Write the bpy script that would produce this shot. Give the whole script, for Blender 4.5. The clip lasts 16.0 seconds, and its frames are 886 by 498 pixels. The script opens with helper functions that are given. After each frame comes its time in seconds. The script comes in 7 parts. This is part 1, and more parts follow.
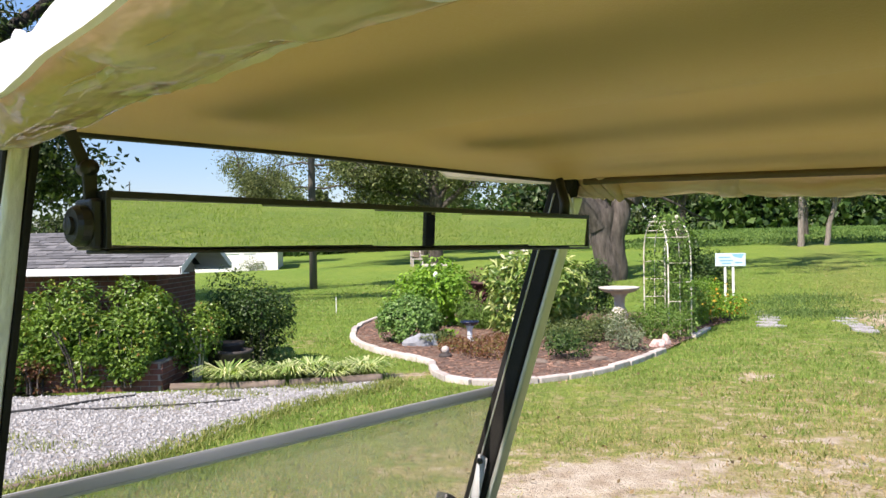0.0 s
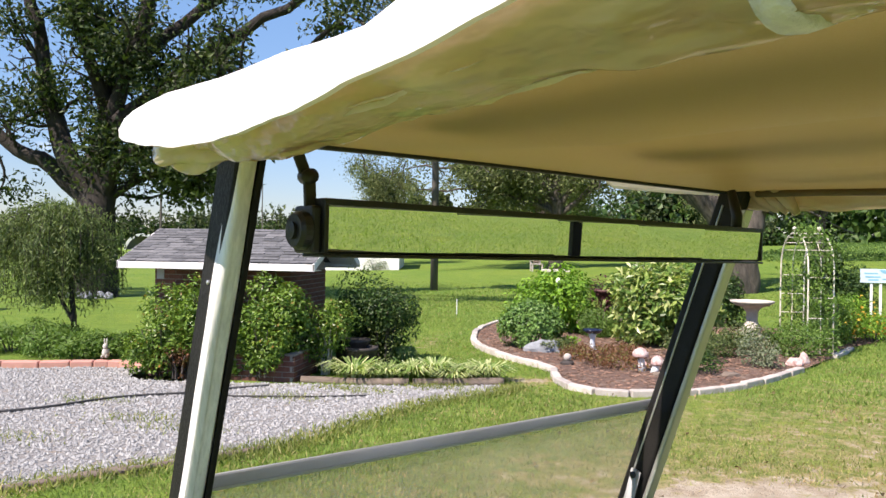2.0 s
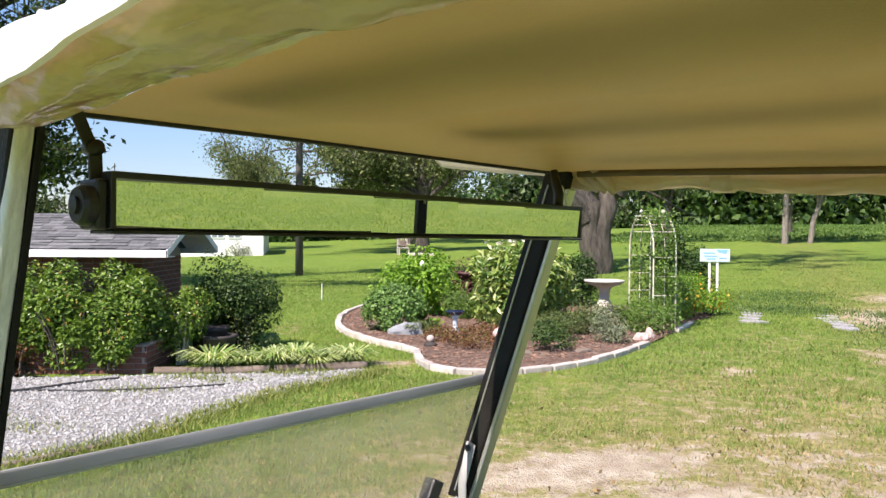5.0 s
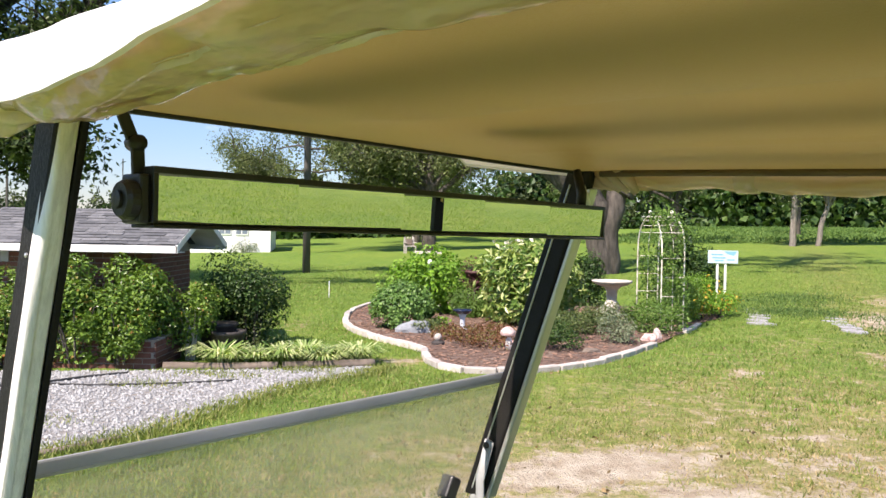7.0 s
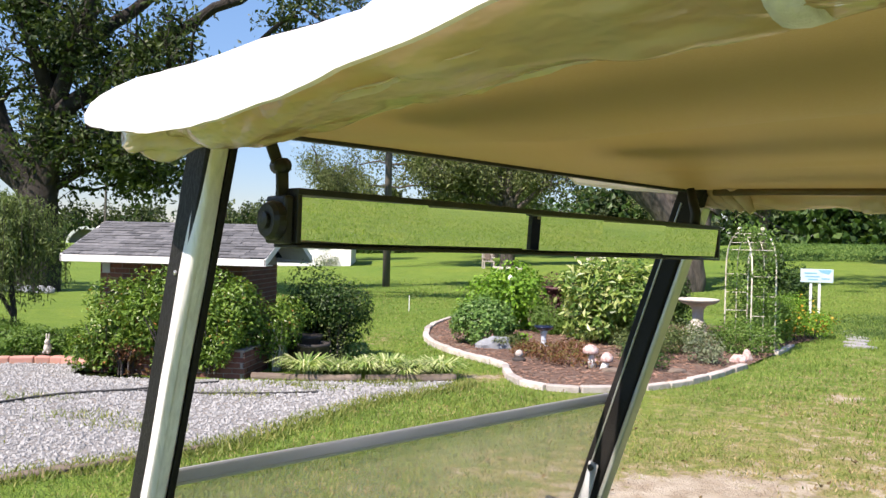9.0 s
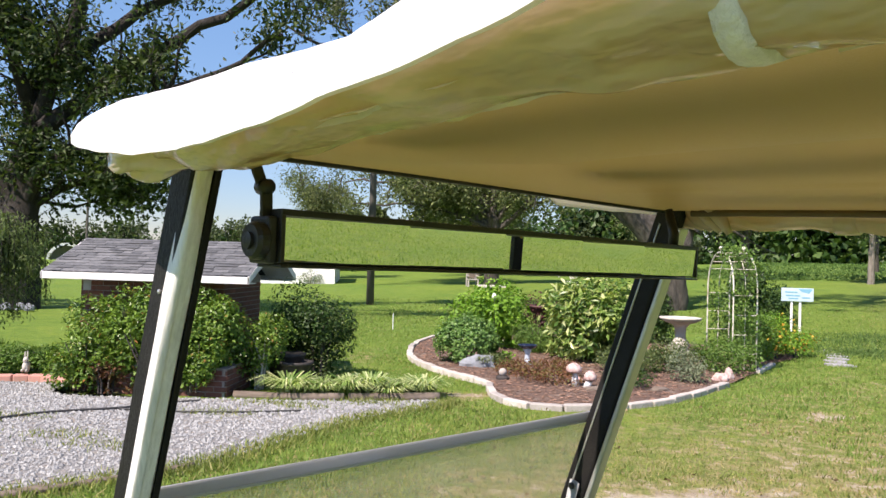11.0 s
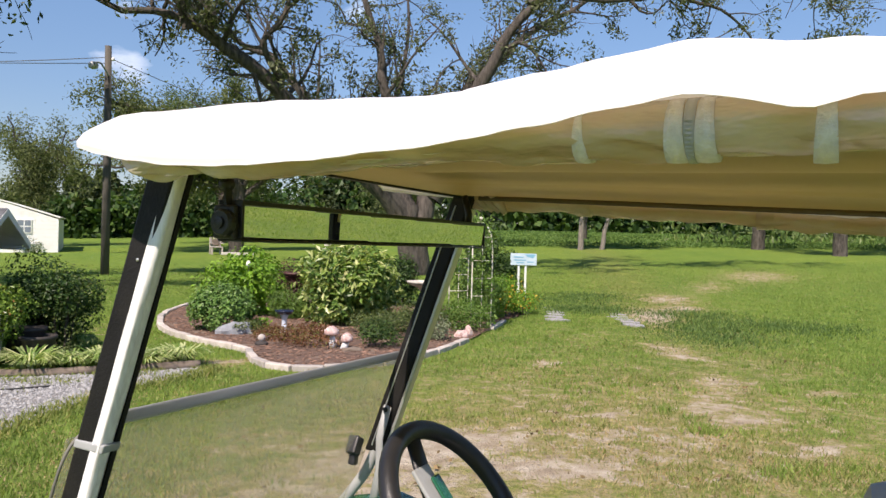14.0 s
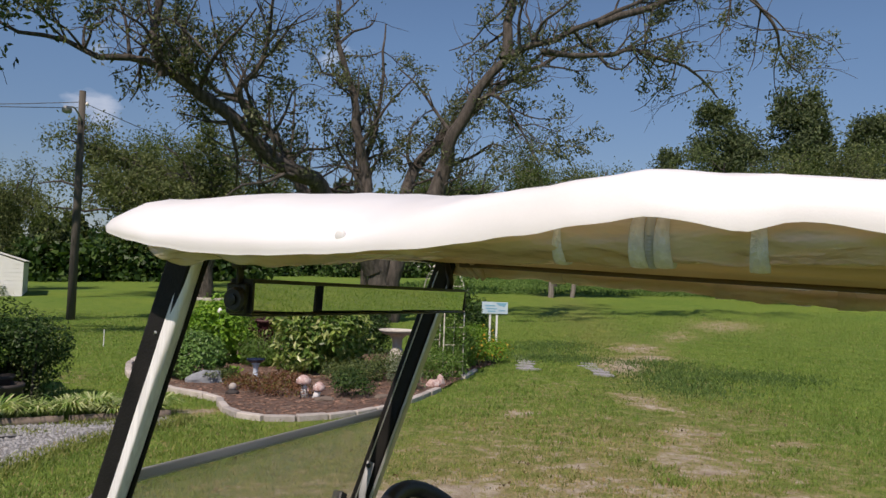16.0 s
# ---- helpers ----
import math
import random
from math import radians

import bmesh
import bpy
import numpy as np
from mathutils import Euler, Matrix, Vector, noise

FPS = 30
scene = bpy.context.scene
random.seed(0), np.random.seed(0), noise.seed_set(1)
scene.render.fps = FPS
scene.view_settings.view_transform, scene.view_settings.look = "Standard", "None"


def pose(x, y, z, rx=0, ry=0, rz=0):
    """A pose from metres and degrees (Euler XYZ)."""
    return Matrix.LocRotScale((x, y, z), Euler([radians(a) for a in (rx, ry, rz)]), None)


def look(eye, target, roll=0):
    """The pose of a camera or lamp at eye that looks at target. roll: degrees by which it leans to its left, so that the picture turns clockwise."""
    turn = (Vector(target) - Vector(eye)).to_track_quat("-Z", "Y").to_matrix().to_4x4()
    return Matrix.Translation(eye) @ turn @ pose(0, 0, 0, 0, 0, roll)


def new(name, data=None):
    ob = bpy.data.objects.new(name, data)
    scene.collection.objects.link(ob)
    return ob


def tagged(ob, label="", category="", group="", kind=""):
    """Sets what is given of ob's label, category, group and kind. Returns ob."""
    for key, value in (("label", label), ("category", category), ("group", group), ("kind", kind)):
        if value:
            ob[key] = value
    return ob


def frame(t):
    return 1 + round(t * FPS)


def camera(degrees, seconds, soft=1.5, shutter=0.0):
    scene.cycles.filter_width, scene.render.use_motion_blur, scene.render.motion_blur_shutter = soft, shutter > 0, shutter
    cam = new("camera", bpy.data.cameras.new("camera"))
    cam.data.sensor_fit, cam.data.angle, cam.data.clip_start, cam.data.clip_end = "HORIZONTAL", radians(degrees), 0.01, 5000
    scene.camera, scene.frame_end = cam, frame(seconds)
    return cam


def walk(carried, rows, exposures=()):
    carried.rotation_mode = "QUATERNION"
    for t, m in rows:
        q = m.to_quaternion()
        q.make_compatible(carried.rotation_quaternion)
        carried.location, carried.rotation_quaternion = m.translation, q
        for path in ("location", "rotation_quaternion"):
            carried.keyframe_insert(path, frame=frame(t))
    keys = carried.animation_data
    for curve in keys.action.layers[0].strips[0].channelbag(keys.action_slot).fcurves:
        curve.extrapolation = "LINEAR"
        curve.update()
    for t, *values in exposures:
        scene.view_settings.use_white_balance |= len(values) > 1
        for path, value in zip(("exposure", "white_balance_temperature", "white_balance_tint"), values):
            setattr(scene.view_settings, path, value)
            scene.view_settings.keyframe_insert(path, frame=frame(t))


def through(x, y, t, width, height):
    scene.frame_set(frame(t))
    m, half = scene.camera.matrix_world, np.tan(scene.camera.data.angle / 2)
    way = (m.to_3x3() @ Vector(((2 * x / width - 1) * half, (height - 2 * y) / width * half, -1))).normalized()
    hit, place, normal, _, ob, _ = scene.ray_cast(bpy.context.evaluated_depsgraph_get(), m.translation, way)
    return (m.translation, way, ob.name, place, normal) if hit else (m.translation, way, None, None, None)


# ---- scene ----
cam = camera(60.2, 16.0)
EXPOSURES = [(t, stops, 6780 if t < 13 else 6950, 21) for t, stops in ((0, 0.92), (1.5, 0.91), (2.5, 0.74), (3.5, 0.70), (4.5, 0.88), (7, 0.96), (8.5, 0.96), (9, 0.86), (11.5, 0.75), (12.5, 0.71), (13.5, 0.56), (14.5, 0.31), (15.2, -0.04), (16, -0.26))]
PATH = [
    (0, (0.031, 0.087, 1.737), (0.002, 2.086, 1.718), -0.9),
    (0.5, (0.009, 0.084, 1.74), (-0.077, 2.082, 1.726), -0.5),
    (1, (-0.021, 0.071, 1.744), (-0.21, 2.062, 1.738), 0.1),
    (1.5, (-0.043, 0.062, 1.743), (-0.309, 2.044, 1.736), 0.4),
    (2, (-0.061, 0.061, 1.745), (-0.397, 2.033, 1.736), 0.8),
    (2.5, (-0.063, 0.065, 1.744), (-0.402, 2.037, 1.739), 0.9),
    (3, (-0.042, 0.078, 1.735), (-0.284, 2.064, 1.724), 0.7),
    (3.5, (-0.013, 0.084, 1.733), (-0.134, 2.08, 1.703), 0.3),
    (4, (0.011, 0.085, 1.733), (-0.034, 2.084, 1.695), -0.1),
    (4.5, (0.018, 0.079, 1.735), (0.024, 2.079, 1.692), 0.3),
    (7, (-0.02, 0.064, 1.733), (-0.029, 2.063, 1.683), 1.0),
    (7.5, (-0.028, 0.069, 1.733), (-0.064, 2.068, 1.693), 0.7),
    (8, (-0.051, 0.069, 1.739), (-0.146, 2.066, 1.7), 0.5),
    (8.5, (-0.07, 0.064, 1.741), (-0.233, 2.057, 1.717), 0.7),
    (9, (-0.086, 0.057, 1.739), (-0.297, 2.045, 1.724), 1.4),
    (11.5, (-0.08, 0.034, 1.742), (-0.213, 2.029, 1.781), 1.7),
    (12, (-0.097, 0.023, 1.739), (-0.14, 2.022, 1.779), 2.0),
    (12.5, (-0.128, -0.025, 1.733), (-0.059, 1.973, 1.761), 2.2),
    (13, (-0.173, -0.169, 1.728), (0.041, 1.82, 1.747), 2.0),
    (13.5, (-0.223, -0.292, 1.732), (0.081, 1.684, 1.697), 1.3),
    (14, (-0.331, -0.392, 1.749), (0.16, 1.546, 1.715), 1.7),
    (14.5, (-0.401, -0.474, 1.768), (0.284, 1.404, 1.761), 1.9),
    (15, (-0.408, -0.52, 1.8), (0.311, 1.345, 1.863), 2.5),
    (15.5, (-0.408, -0.519, 1.808), (0.199, 1.384, 1.891), 2.1),
    (16, (-0.405, -0.524, 1.804), (0.155, 1.394, 1.893), 2.2),
]
walk(cam, [(t, look(eye, target, roll)) for t, eye, target, roll in PATH], EXPOSURES)

# ---- world and sun ----
SUN_TO = Vector((-0.60, -0.80, 0)).normalized() * math.cos(radians(51)) + Vector((0, 0, math.sin(radians(51))))
world = bpy.data.worlds.new("sky")
scene.world = world
world.use_nodes = True
wn, wl = world.node_tree.nodes, world.node_tree.links
wn.clear()
sky = wn.new("ShaderNodeTexSky")
sky.sky_type, sky.sun_disc = "NISHITA", False
sky.sun_elevation, sky.sun_rotation = radians(51), radians(216.9)
sky.air_density, sky.dust_density, sky.ozone_density = 1.1, 0.05, 4.0
bg = wn.new("ShaderNodeBackground")
bg.inputs["Strength"].default_value = 0.10
wtc = wn.new("ShaderNodeTexCoord")
wmap = wn.new("ShaderNodeMapping")
wmap.inputs["Scale"].default_value = (1.0, 1.0, 2.2)
wnoise = wn.new("ShaderNodeTexNoise")
wnoise.inputs["Scale"].default_value, wnoise.inputs["Detail"].default_value = 5.5, 6.0
wramp = wn.new("ShaderNodeValToRGB")
wramp.color_ramp.elements[0].position, wramp.color_ramp.elements[1].position = 0.645, 0.74
wramp.color_ramp.elements[1].color = (0.8, 0.8, 0.8, 1)
wmix = wn.new("ShaderNodeMixRGB")
wmix.inputs[2].default_value = (9.5, 9.8, 10.5, 1)
wl.new(wtc.outputs["Generated"], wmap.inputs[0])
wl.new(wmap.outputs[0], wnoise.inputs["Vector"])
wl.new(wnoise.outputs["Fac"], wramp.inputs[0])
wl.new(wramp.outputs[0], wmix.inputs[0])
wl.new(sky.outputs[0], wmix.inputs[1])
wsep = wn.new("ShaderNodeSeparateXYZ")
wl.new(wtc.outputs["Generated"], wsep.inputs[0])
whaze = wn.new("ShaderNodeValToRGB")
whaze.color_ramp.elements[0].position, whaze.color_ramp.elements[1].position = 0.0, 0.30
whaze.color_ramp.elements[0].color, whaze.color_ramp.elements[1].color = (0.57, 0.595, 0.70, 1), (0.86, 1.0, 1.06, 1)
wl.new(wsep.outputs["Z"], whaze.inputs[0])
wtint = wn.new("ShaderNodeMixRGB")
wtint.blend_type = "MULTIPLY"
wtint.inputs[0].default_value = 1.0
wl.new(wmix.outputs[0], wtint.inputs[1])
wl.new(whaze.outputs[0], wtint.inputs[2])
wl.new(wtint.outputs[0], bg.inputs["Color"])
wout = wn.new("ShaderNodeOutputWorld")
wl.new(bg.outputs[0], wout.inputs[0])
sun_data = bpy.data.lights.new("sun", "SUN")
sun_data.energy, sun_data.angle, sun_data.color = 5.0, radians(0.55), (1.0, 0.94, 0.84)
sun = new("sun", sun_data)
sun.matrix_world = look(SUN_TO * 50, (0, 0, 0))

# ---- materials ----
def ramp(nt, fac, stops):
    r = nt.nodes.new("ShaderNodeValToRGB")
    els = r.color_ramp.elements
    while len(els) < len(stops):
        els.new(0.5)
    for e, (p, c) in zip(els, stops):
        e.position, e.color = p, (*c, 1)
    nt.links.new(fac, r.inputs[0])
    return r.outputs[0]


def noise_tex(nt, scale, detail=4.0, stretch=(1, 1, 1), rough=0.55):
    tc = nt.nodes.new("ShaderNodeTexCoord")
    mp = nt.nodes.new("ShaderNodeMapping")
    mp.inputs["Scale"].default_value = stretch
    n = nt.nodes.new("ShaderNodeTexNoise")
    n.inputs["Scale"].default_value, n.inputs["Detail"].default_value, n.inputs["Roughness"].default_value = scale, detail, rough
    nt.links.new(tc.outputs["Object"], mp.inputs[0])
    nt.links.new(mp.outputs[0], n.inputs["Vector"])
    return n.outputs["Fac"]


def blend(nt, fac, a, b, mode="MIX"):
    m = nt.nodes.new("ShaderNodeMixRGB")
    m.blend_type = mode
    for k, v in ((0, fac), (1, a), (2, b)):
        if isinstance(v, (int, float)):
            m.inputs[k].default_value = v
        elif isinstance(v, tuple):
            m.inputs[k].default_value = (*v, 1)
        else:
            nt.links.new(v, m.inputs[k])
    return m.outputs[0]


def surface(name, dark, light, scale=6.0, rough=0.7, bump=0.2, fine=60.0, metal=0.0, coat=0.0, stretch=(1, 1, 1), stain=None, vary="", spec=0.5, depth=0.01, through=0.0, glow=(1, 1, 1), shift=(0.62, 1.25)):
    """A principled surface with a coarse and a fine grain, a bump, and stains or a shift from piece to piece."""
    m = bpy.data.materials.new(name)
    m.use_nodes = True
    nt = m.node_tree
    b = nt.nodes["Principled BSDF"]
    coarse, grain = noise_tex(nt, scale, 5, stretch), noise_tex(nt, fine, 4, stretch)
    col = ramp(nt, coarse, [(0.3, dark), (0.7, light)])
    col = blend(nt, 0.25, col, ramp(nt, grain, [(0.3, dark), (0.7, light)]))
    if stain:
        col = blend(nt, ramp(nt, noise_tex(nt, scale * 0.37, 6), [(0.52, (0, 0, 0)), (0.68, (0.7, 0.7, 0.7))]), col, stain)
    if vary:
        info = nt.nodes.new("ShaderNodeObjectInfo" if vary == "object" else "ShaderNodeNewGeometry")
        col = blend(nt, 0.8, col, ramp(nt, info.outputs["Random" if vary == "object" else "Random Per Island"], [(0, (shift[0],) * 3), (1, (shift[1], shift[1] * 0.98, shift[1] * 0.95))]), "MULTIPLY")
    nt.links.new(col, b.inputs["Base Color"])
    b.inputs["Metallic"].default_value, b.inputs["Coat Weight"].default_value = metal, coat
    b.inputs["Specular IOR Level"].default_value = spec
    rr = ramp(nt, grain, [(0.2, (max(rough - 0.12, 0.02),) * 3), (0.8, (min(rough + 0.12, 1),) * 3)])
    nt.links.new(rr, b.inputs["Roughness"])
    if bump:
        bp = nt.nodes.new("ShaderNodeBump")
        bp.inputs["Strength"].default_value, bp.inputs["Distance"].default_value = bump, depth
        nt.links.new(grain, bp.inputs["Height"])
        nt.links.new(bp.outputs[0], b.inputs["Normal"])
    if through:
        t, mx = nt.nodes.new("ShaderNodeBsdfTranslucent"), nt.nodes.new("ShaderNodeMixShader")
        t.inputs[0].default_value = (*glow, 1)
        nt.links.new(ramp(nt, noise_tex(nt, scale * 0.6, 3), [(0.3, (through * 0.7,) * 3), (0.7, (min(through * 1.3, 1),) * 3)]), mx.inputs[0])
        nt.links.new(b.outputs[0], mx.inputs[1])
        nt.links.new(t.outputs[0], mx.inputs[2])
        nt.links.new(mx.outputs[0], nt.nodes["Material Output"].inputs[0])
    return m


def foliage(name, stops, rough=0.5, through=0.3):
    """Leaves: colour from leaf to leaf and in drifts, with light coming through."""
    m = bpy.data.materials.new(name)
    m.use_nodes = True
    nt = m.node_tree
    b = nt.nodes["Principled BSDF"]
    g = nt.nodes.new("ShaderNodeNewGeometry")
    col = ramp(nt, g.outputs["Random Per Island"], stops)
    col = blend(nt, 0.5, col, ramp(nt, noise_tex(nt, 1.7, 3), [(0.3, (0.6, 0.65, 0.6)), (0.7, (1.2, 1.15, 1.0))]), "MULTIPLY")
    nt.links.new(col, b.inputs["Base Color"])
    b.inputs["Roughness"].default_value = rough
    b.inputs["Specular IOR Level"].default_value = 0.35
    t = nt.nodes.new("ShaderNodeBsdfTranslucent")
    nt.links.new(blend(nt, 1.0, col, (1.25, 1.3, 0.6), "MULTIPLY"), t.inputs[0])
    mx = nt.nodes.new("ShaderNodeMixShader")
    mx.inputs[0].default_value = through
    nt.links.new(b.outputs[0], mx.inputs[1])
    nt.links.new(t.outputs[0], mx.inputs[2])
    nt.links.new(mx.outputs[0], nt.nodes["Material Output"].inputs[0])
    return m


# ---- mesh helpers ----
class Build:
    """Gathers vertices and faces as arrays, then makes one mesh."""

    def __init__(self):
        self.v, self.f, self.n = [], [], 0

    def add(self, verts, faces):
        verts = np.asarray(verts, float).reshape(-1, 3)
        self.v.append(verts)
        self.f += [tuple(i + self.n for i in q) for q in faces]
        self.n += len(verts)
        return self

    def many(self, verts, per, faces):
        """Many alike pieces: verts is (count * per, 3), faces index one piece."""
        verts = np.asarray(verts, float).reshape(-1, 3)
        count = len(verts) // per
        base = self.n + np.arange(count)[:, None] * per
        for q in faces:
            self.f += list(map(tuple, (base + np.array(q)[None, :]).tolist()))
        self.v.append(verts)
        self.n += len(verts)
        return self

    def mesh(self, name, smooth=False):
        me = bpy.data.meshes.new(name)
        v = np.concatenate(self.v)
        me.vertices.add(len(v))
        me.vertices.foreach_set("co", v.astype(np.float32).ravel())
        counts = np.fromiter((len(q) for q in self.f), np.int32, len(self.f))
        loops = np.fromiter((i for q in self.f for i in q), np.int32, int(counts.sum()))
        me.loops.add(len(loops))
        me.loops.foreach_set("vertex_index", loops)
        me.polygons.add(len(counts))
        starts = np.zeros(len(counts), np.int32)
        starts[1:] = np.cumsum(counts)[:-1]
        me.polygons.foreach_set("loop_start", starts)
        me.update(calc_edges=True)
        me.validate()
        me.polygons.foreach_set("use_smooth", np.full(len(me.polygons), smooth, bool))
        return me

    # shapes
    def box(self, lo, hi, m=None):
        (x0, y0, z0), (x1, y1, z1) = lo, hi
        v = [(x0, y0, z0), (x1, y0, z0), (x1, y1, z0), (x0, y1, z0), (x0, y0, z1), (x1, y0, z1), (x1, y1, z1), (x0, y1, z1)]
        if m is not None:
            v = [m @ Vector(p) for p in v]
        return self.add(v, [(0, 3, 2, 1), (4, 5, 6, 7), (0, 1, 5, 4), (1, 2, 6, 5), (2, 3, 7, 6), (3, 0, 4, 7)])

    def tube(self, pts, radii, sides=8, caps=True, flat=1.0):
        pts = [Vector(p) for p in pts]
        if isinstance(radii, (int, float)):
            radii = [radii] * len(pts)
        rings, ref = [], None
        for i, p in enumerate(pts):
            d = (pts[min(i + 1, len(pts) - 1)] - pts[max(i - 1, 0)]).normalized()
            if ref is None:
                ref = Vector((0, 0, 1)) if abs(d.z) < 0.9 else Vector((1, 0, 0))
            a = (ref - d * ref.dot(d)).normalized()
            ref = a
            b = d.cross(a)
            for k in range(sides):
                w = 2 * math.pi * k / sides
                rings.append(p + (a * math.cos(w) * flat + b * math.sin(w)) * radii[i])
        f = []
        for i in range(len(pts) - 1):
            for k in range(sides):
                k2 = (k + 1) % sides
                f.append((i * sides + k, i * sides + k2, (i + 1) * sides + k2, (i + 1) * sides + k))
        if caps:
            f.append(tuple(range(sides - 1, -1, -1)))
            f.append(tuple((len(pts) - 1) * sides + k for k in range(sides)))
        return self.add(rings, f)

    def lathe(self, profile, sides=24, at=(0, 0, 0)):
        """A turned shape: profile rows of (radius, height)."""
        v = [(at[0] + r * math.cos(2 * math.pi * k / sides), at[1] + r * math.sin(2 * math.pi * k / sides), at[2] + z) for r, z in profile for k in range(sides)]
        f = [(i * sides + k, i * sides + (k + 1) % sides, (i + 1) * sides + (k + 1) % sides, (i + 1) * sides + k) for i in range(len(profile) - 1) for k in range(sides)]
        f.append(tuple(range(sides - 1, -1, -1)))
        f.append(tuple((len(profile) - 1) * sides + k for k in range(sides)))
        return self.add(v, f)

    def sheet(self, rows):
        """A grid of points, row by row."""
        n, w = len(rows), len(rows[0])
        return self.add([p for r in rows for p in r], [(i * w + j, i * w + j + 1, (i + 1) * w + j + 1, (i + 1) * w + j) for i in range(n - 1) for j in range(w - 1)])

    def leaves(self, at, size, rng, out=None, long=1.8, droop=0.0, face=None):
        """Folded leaves, four corners each, at the given places."""
        at = np.asarray(at, float)
        n = len(at)
        d = rng.normal(size=(n, 3))
        if out is not None:
            d = d * 0.75 + out * 1.1
        d[:, 2] -= droop
        if face is not None:
            fn = face + rng.normal(0, 0.45, (n, 3))
            fn /= np.linalg.norm(fn, axis=1)[:, None] + 1e-9
            d -= (d * fn).sum(1)[:, None] * fn * 0.85
        d /= np.linalg.norm(d, axis=1)[:, None] + 1e-9
        s = rng.normal(size=(n, 3)) if face is None else np.cross(fn, d)
        s -= (s * d).sum(1)[:, None] * d
        s /= np.linalg.norm(s, axis=1)[:, None] + 1e-9
        nn = np.cross(d, s)
        ln = (size * rng.uniform(0.7, 1.3, n))[:, None]
        w = ln / long / 2
        v = np.stack([at, at + d * ln * 0.5 + s * w + nn * w * 0.4, at + d * ln, at + d * ln * 0.5 - s * w + nn * w * 0.4], 1)
        return self.many(v.reshape(-1, 3), 4, [(0, 1, 2), (0, 2, 3)])


def part(name, b, material, parent=None, label="", smooth=False, bevel=0.0, kind=""):
    ob = new(name, b.mesh(name, smooth) if isinstance(b, Build) else b)
    if isinstance(b, Build):
        ob.data.materials.append(material)
    if parent is not None:
        ob.parent = parent
    if bevel:
        md = ob.modifiers.new("bevel", "BEVEL")
        md.width, md.segments, md.limit_method = bevel, 2, "ANGLE"
    if smooth:
        md = ob.modifiers.new("normals", "WEIGHTED_NORMAL") if bevel else None
    return tagged(ob, label, kind=kind)


def thing(name, x, y, z=0.0, turn=0.0, label="", category="", group="", kind=""):
    ob = new(name)
    ob.empty_display_size = 0.1
    ob.matrix_basis = pose(x, y, z, 0, 0, turn)
    return tagged(ob, label, category, group, kind)


def rise(x, y):
    """The height of the land, which climbs gently far off towards the field."""
    s = (0.8 * np.asarray(x, float) + 0.6 * np.asarray(y, float) - 16) / 3
    return 0.105 * (np.logaddexp(0, s) - np.logaddexp(0, s - 25))


def blob(rng, n, rx, ry, rz, lumps=9, hollow=0.55, top=0.0):
    """Places through a lumpy crown, more of them near its skin, with the way out of it."""
    c = rng.normal(size=(lumps, 3))
    c /= np.linalg.norm(c, axis=1)[:, None]
    c *= rng.uniform(0.35, 0.72, (lumps, 1))
    r = rng.uniform(0.28, 0.5, lumps)
    which = rng.integers(0, lumps, n)
    d = rng.normal(size=(n, 3))
    d /= np.linalg.norm(d, axis=1)[:, None]
    p = c[which] + d * (r[which] * rng.uniform(hollow, 1.0, n) ** 0.6)[:, None]
    return p * np.array([rx, ry, rz]), d

# ---- materials of the place ----
white_vinyl = surface("white_vinyl", (0.78, 0.77, 0.74), (0.86, 0.86, 0.84), 9, 0.42, 0.12, 300, coat=0.1, stain=(0.6, 0.57, 0.5))
tan_liner = surface("tan_liner", (0.315, 0.25, 0.10), (0.41, 0.335, 0.148), 3, 0.42, 0.1, 400, spec=0.5, through=0.34, glow=(0.77, 0.60, 0.23), stain=(0.33, 0.255, 0.10))
cover_vinyl = surface("cover_vinyl", (0.88, 0.88, 0.87), (0.93, 0.93, 0.93), 9, 0.42, 0.04, 300, coat=0.1, stain=(0.84, 0.82, 0.79), through=0.15, glow=(1.0, 0.88, 0.64))
clear_vinyl = surface("clear_vinyl", (0.66, 0.50, 0.29), (0.90, 0.81, 0.66), 8, 0.14, 1.0, 16, coat=1.0, depth=0.03, stretch=(1, 0.35, 1), through=0.3, glow=(0.92, 0.70, 0.36), stain=(0.66, 0.44, 0.19))
strip_vinyl = surface("strip_vinyl", (0.70, 0.695, 0.68), (0.95, 0.945, 0.93), 130, 0.45, 0.15, 300, stretch=(1, 1, 0.012))
liner_shadow_brown = surface("liner_shadow_brown", (0.10, 0.065, 0.032), (0.18, 0.12, 0.065), 8, 0.6, 0.1, 90)
rear_blade = foliage("rear_blade", [(0, (0.15, 0.24, 0.04)), (0.6, (0.22, 0.33, 0.06)), (1, (0.34, 0.42, 0.11))], 0.7, 0.55)
grey_vinyl = surface("grey_vinyl", (0.66, 0.62, 0.58), (0.90, 0.86, 0.82), 60, 0.8, 0.4, 220, spec=0.15)
black_foam = surface("black_foam", (0.006, 0.0055, 0.0055), (0.013, 0.012, 0.012), 12, 0.6, 0.2, 200, stain=(0.022, 0.02, 0.018), spec=0.25)
black_plastic = surface("black_plastic", (0.012, 0.012, 0.013), (0.025, 0.025, 0.027), 12, 0.38, 0.1, 300)
aluminium = surface("aluminium", (0.5, 0.5, 0.49), (0.68, 0.68, 0.66), 8, 0.38, 0.08, 120, metal=0.75, stretch=(1, 1, 0.15))
grey_paint = surface("grey_paint", (0.30, 0.31, 0.31), (0.40, 0.41, 0.41), 14, 0.4, 0.05, 120)
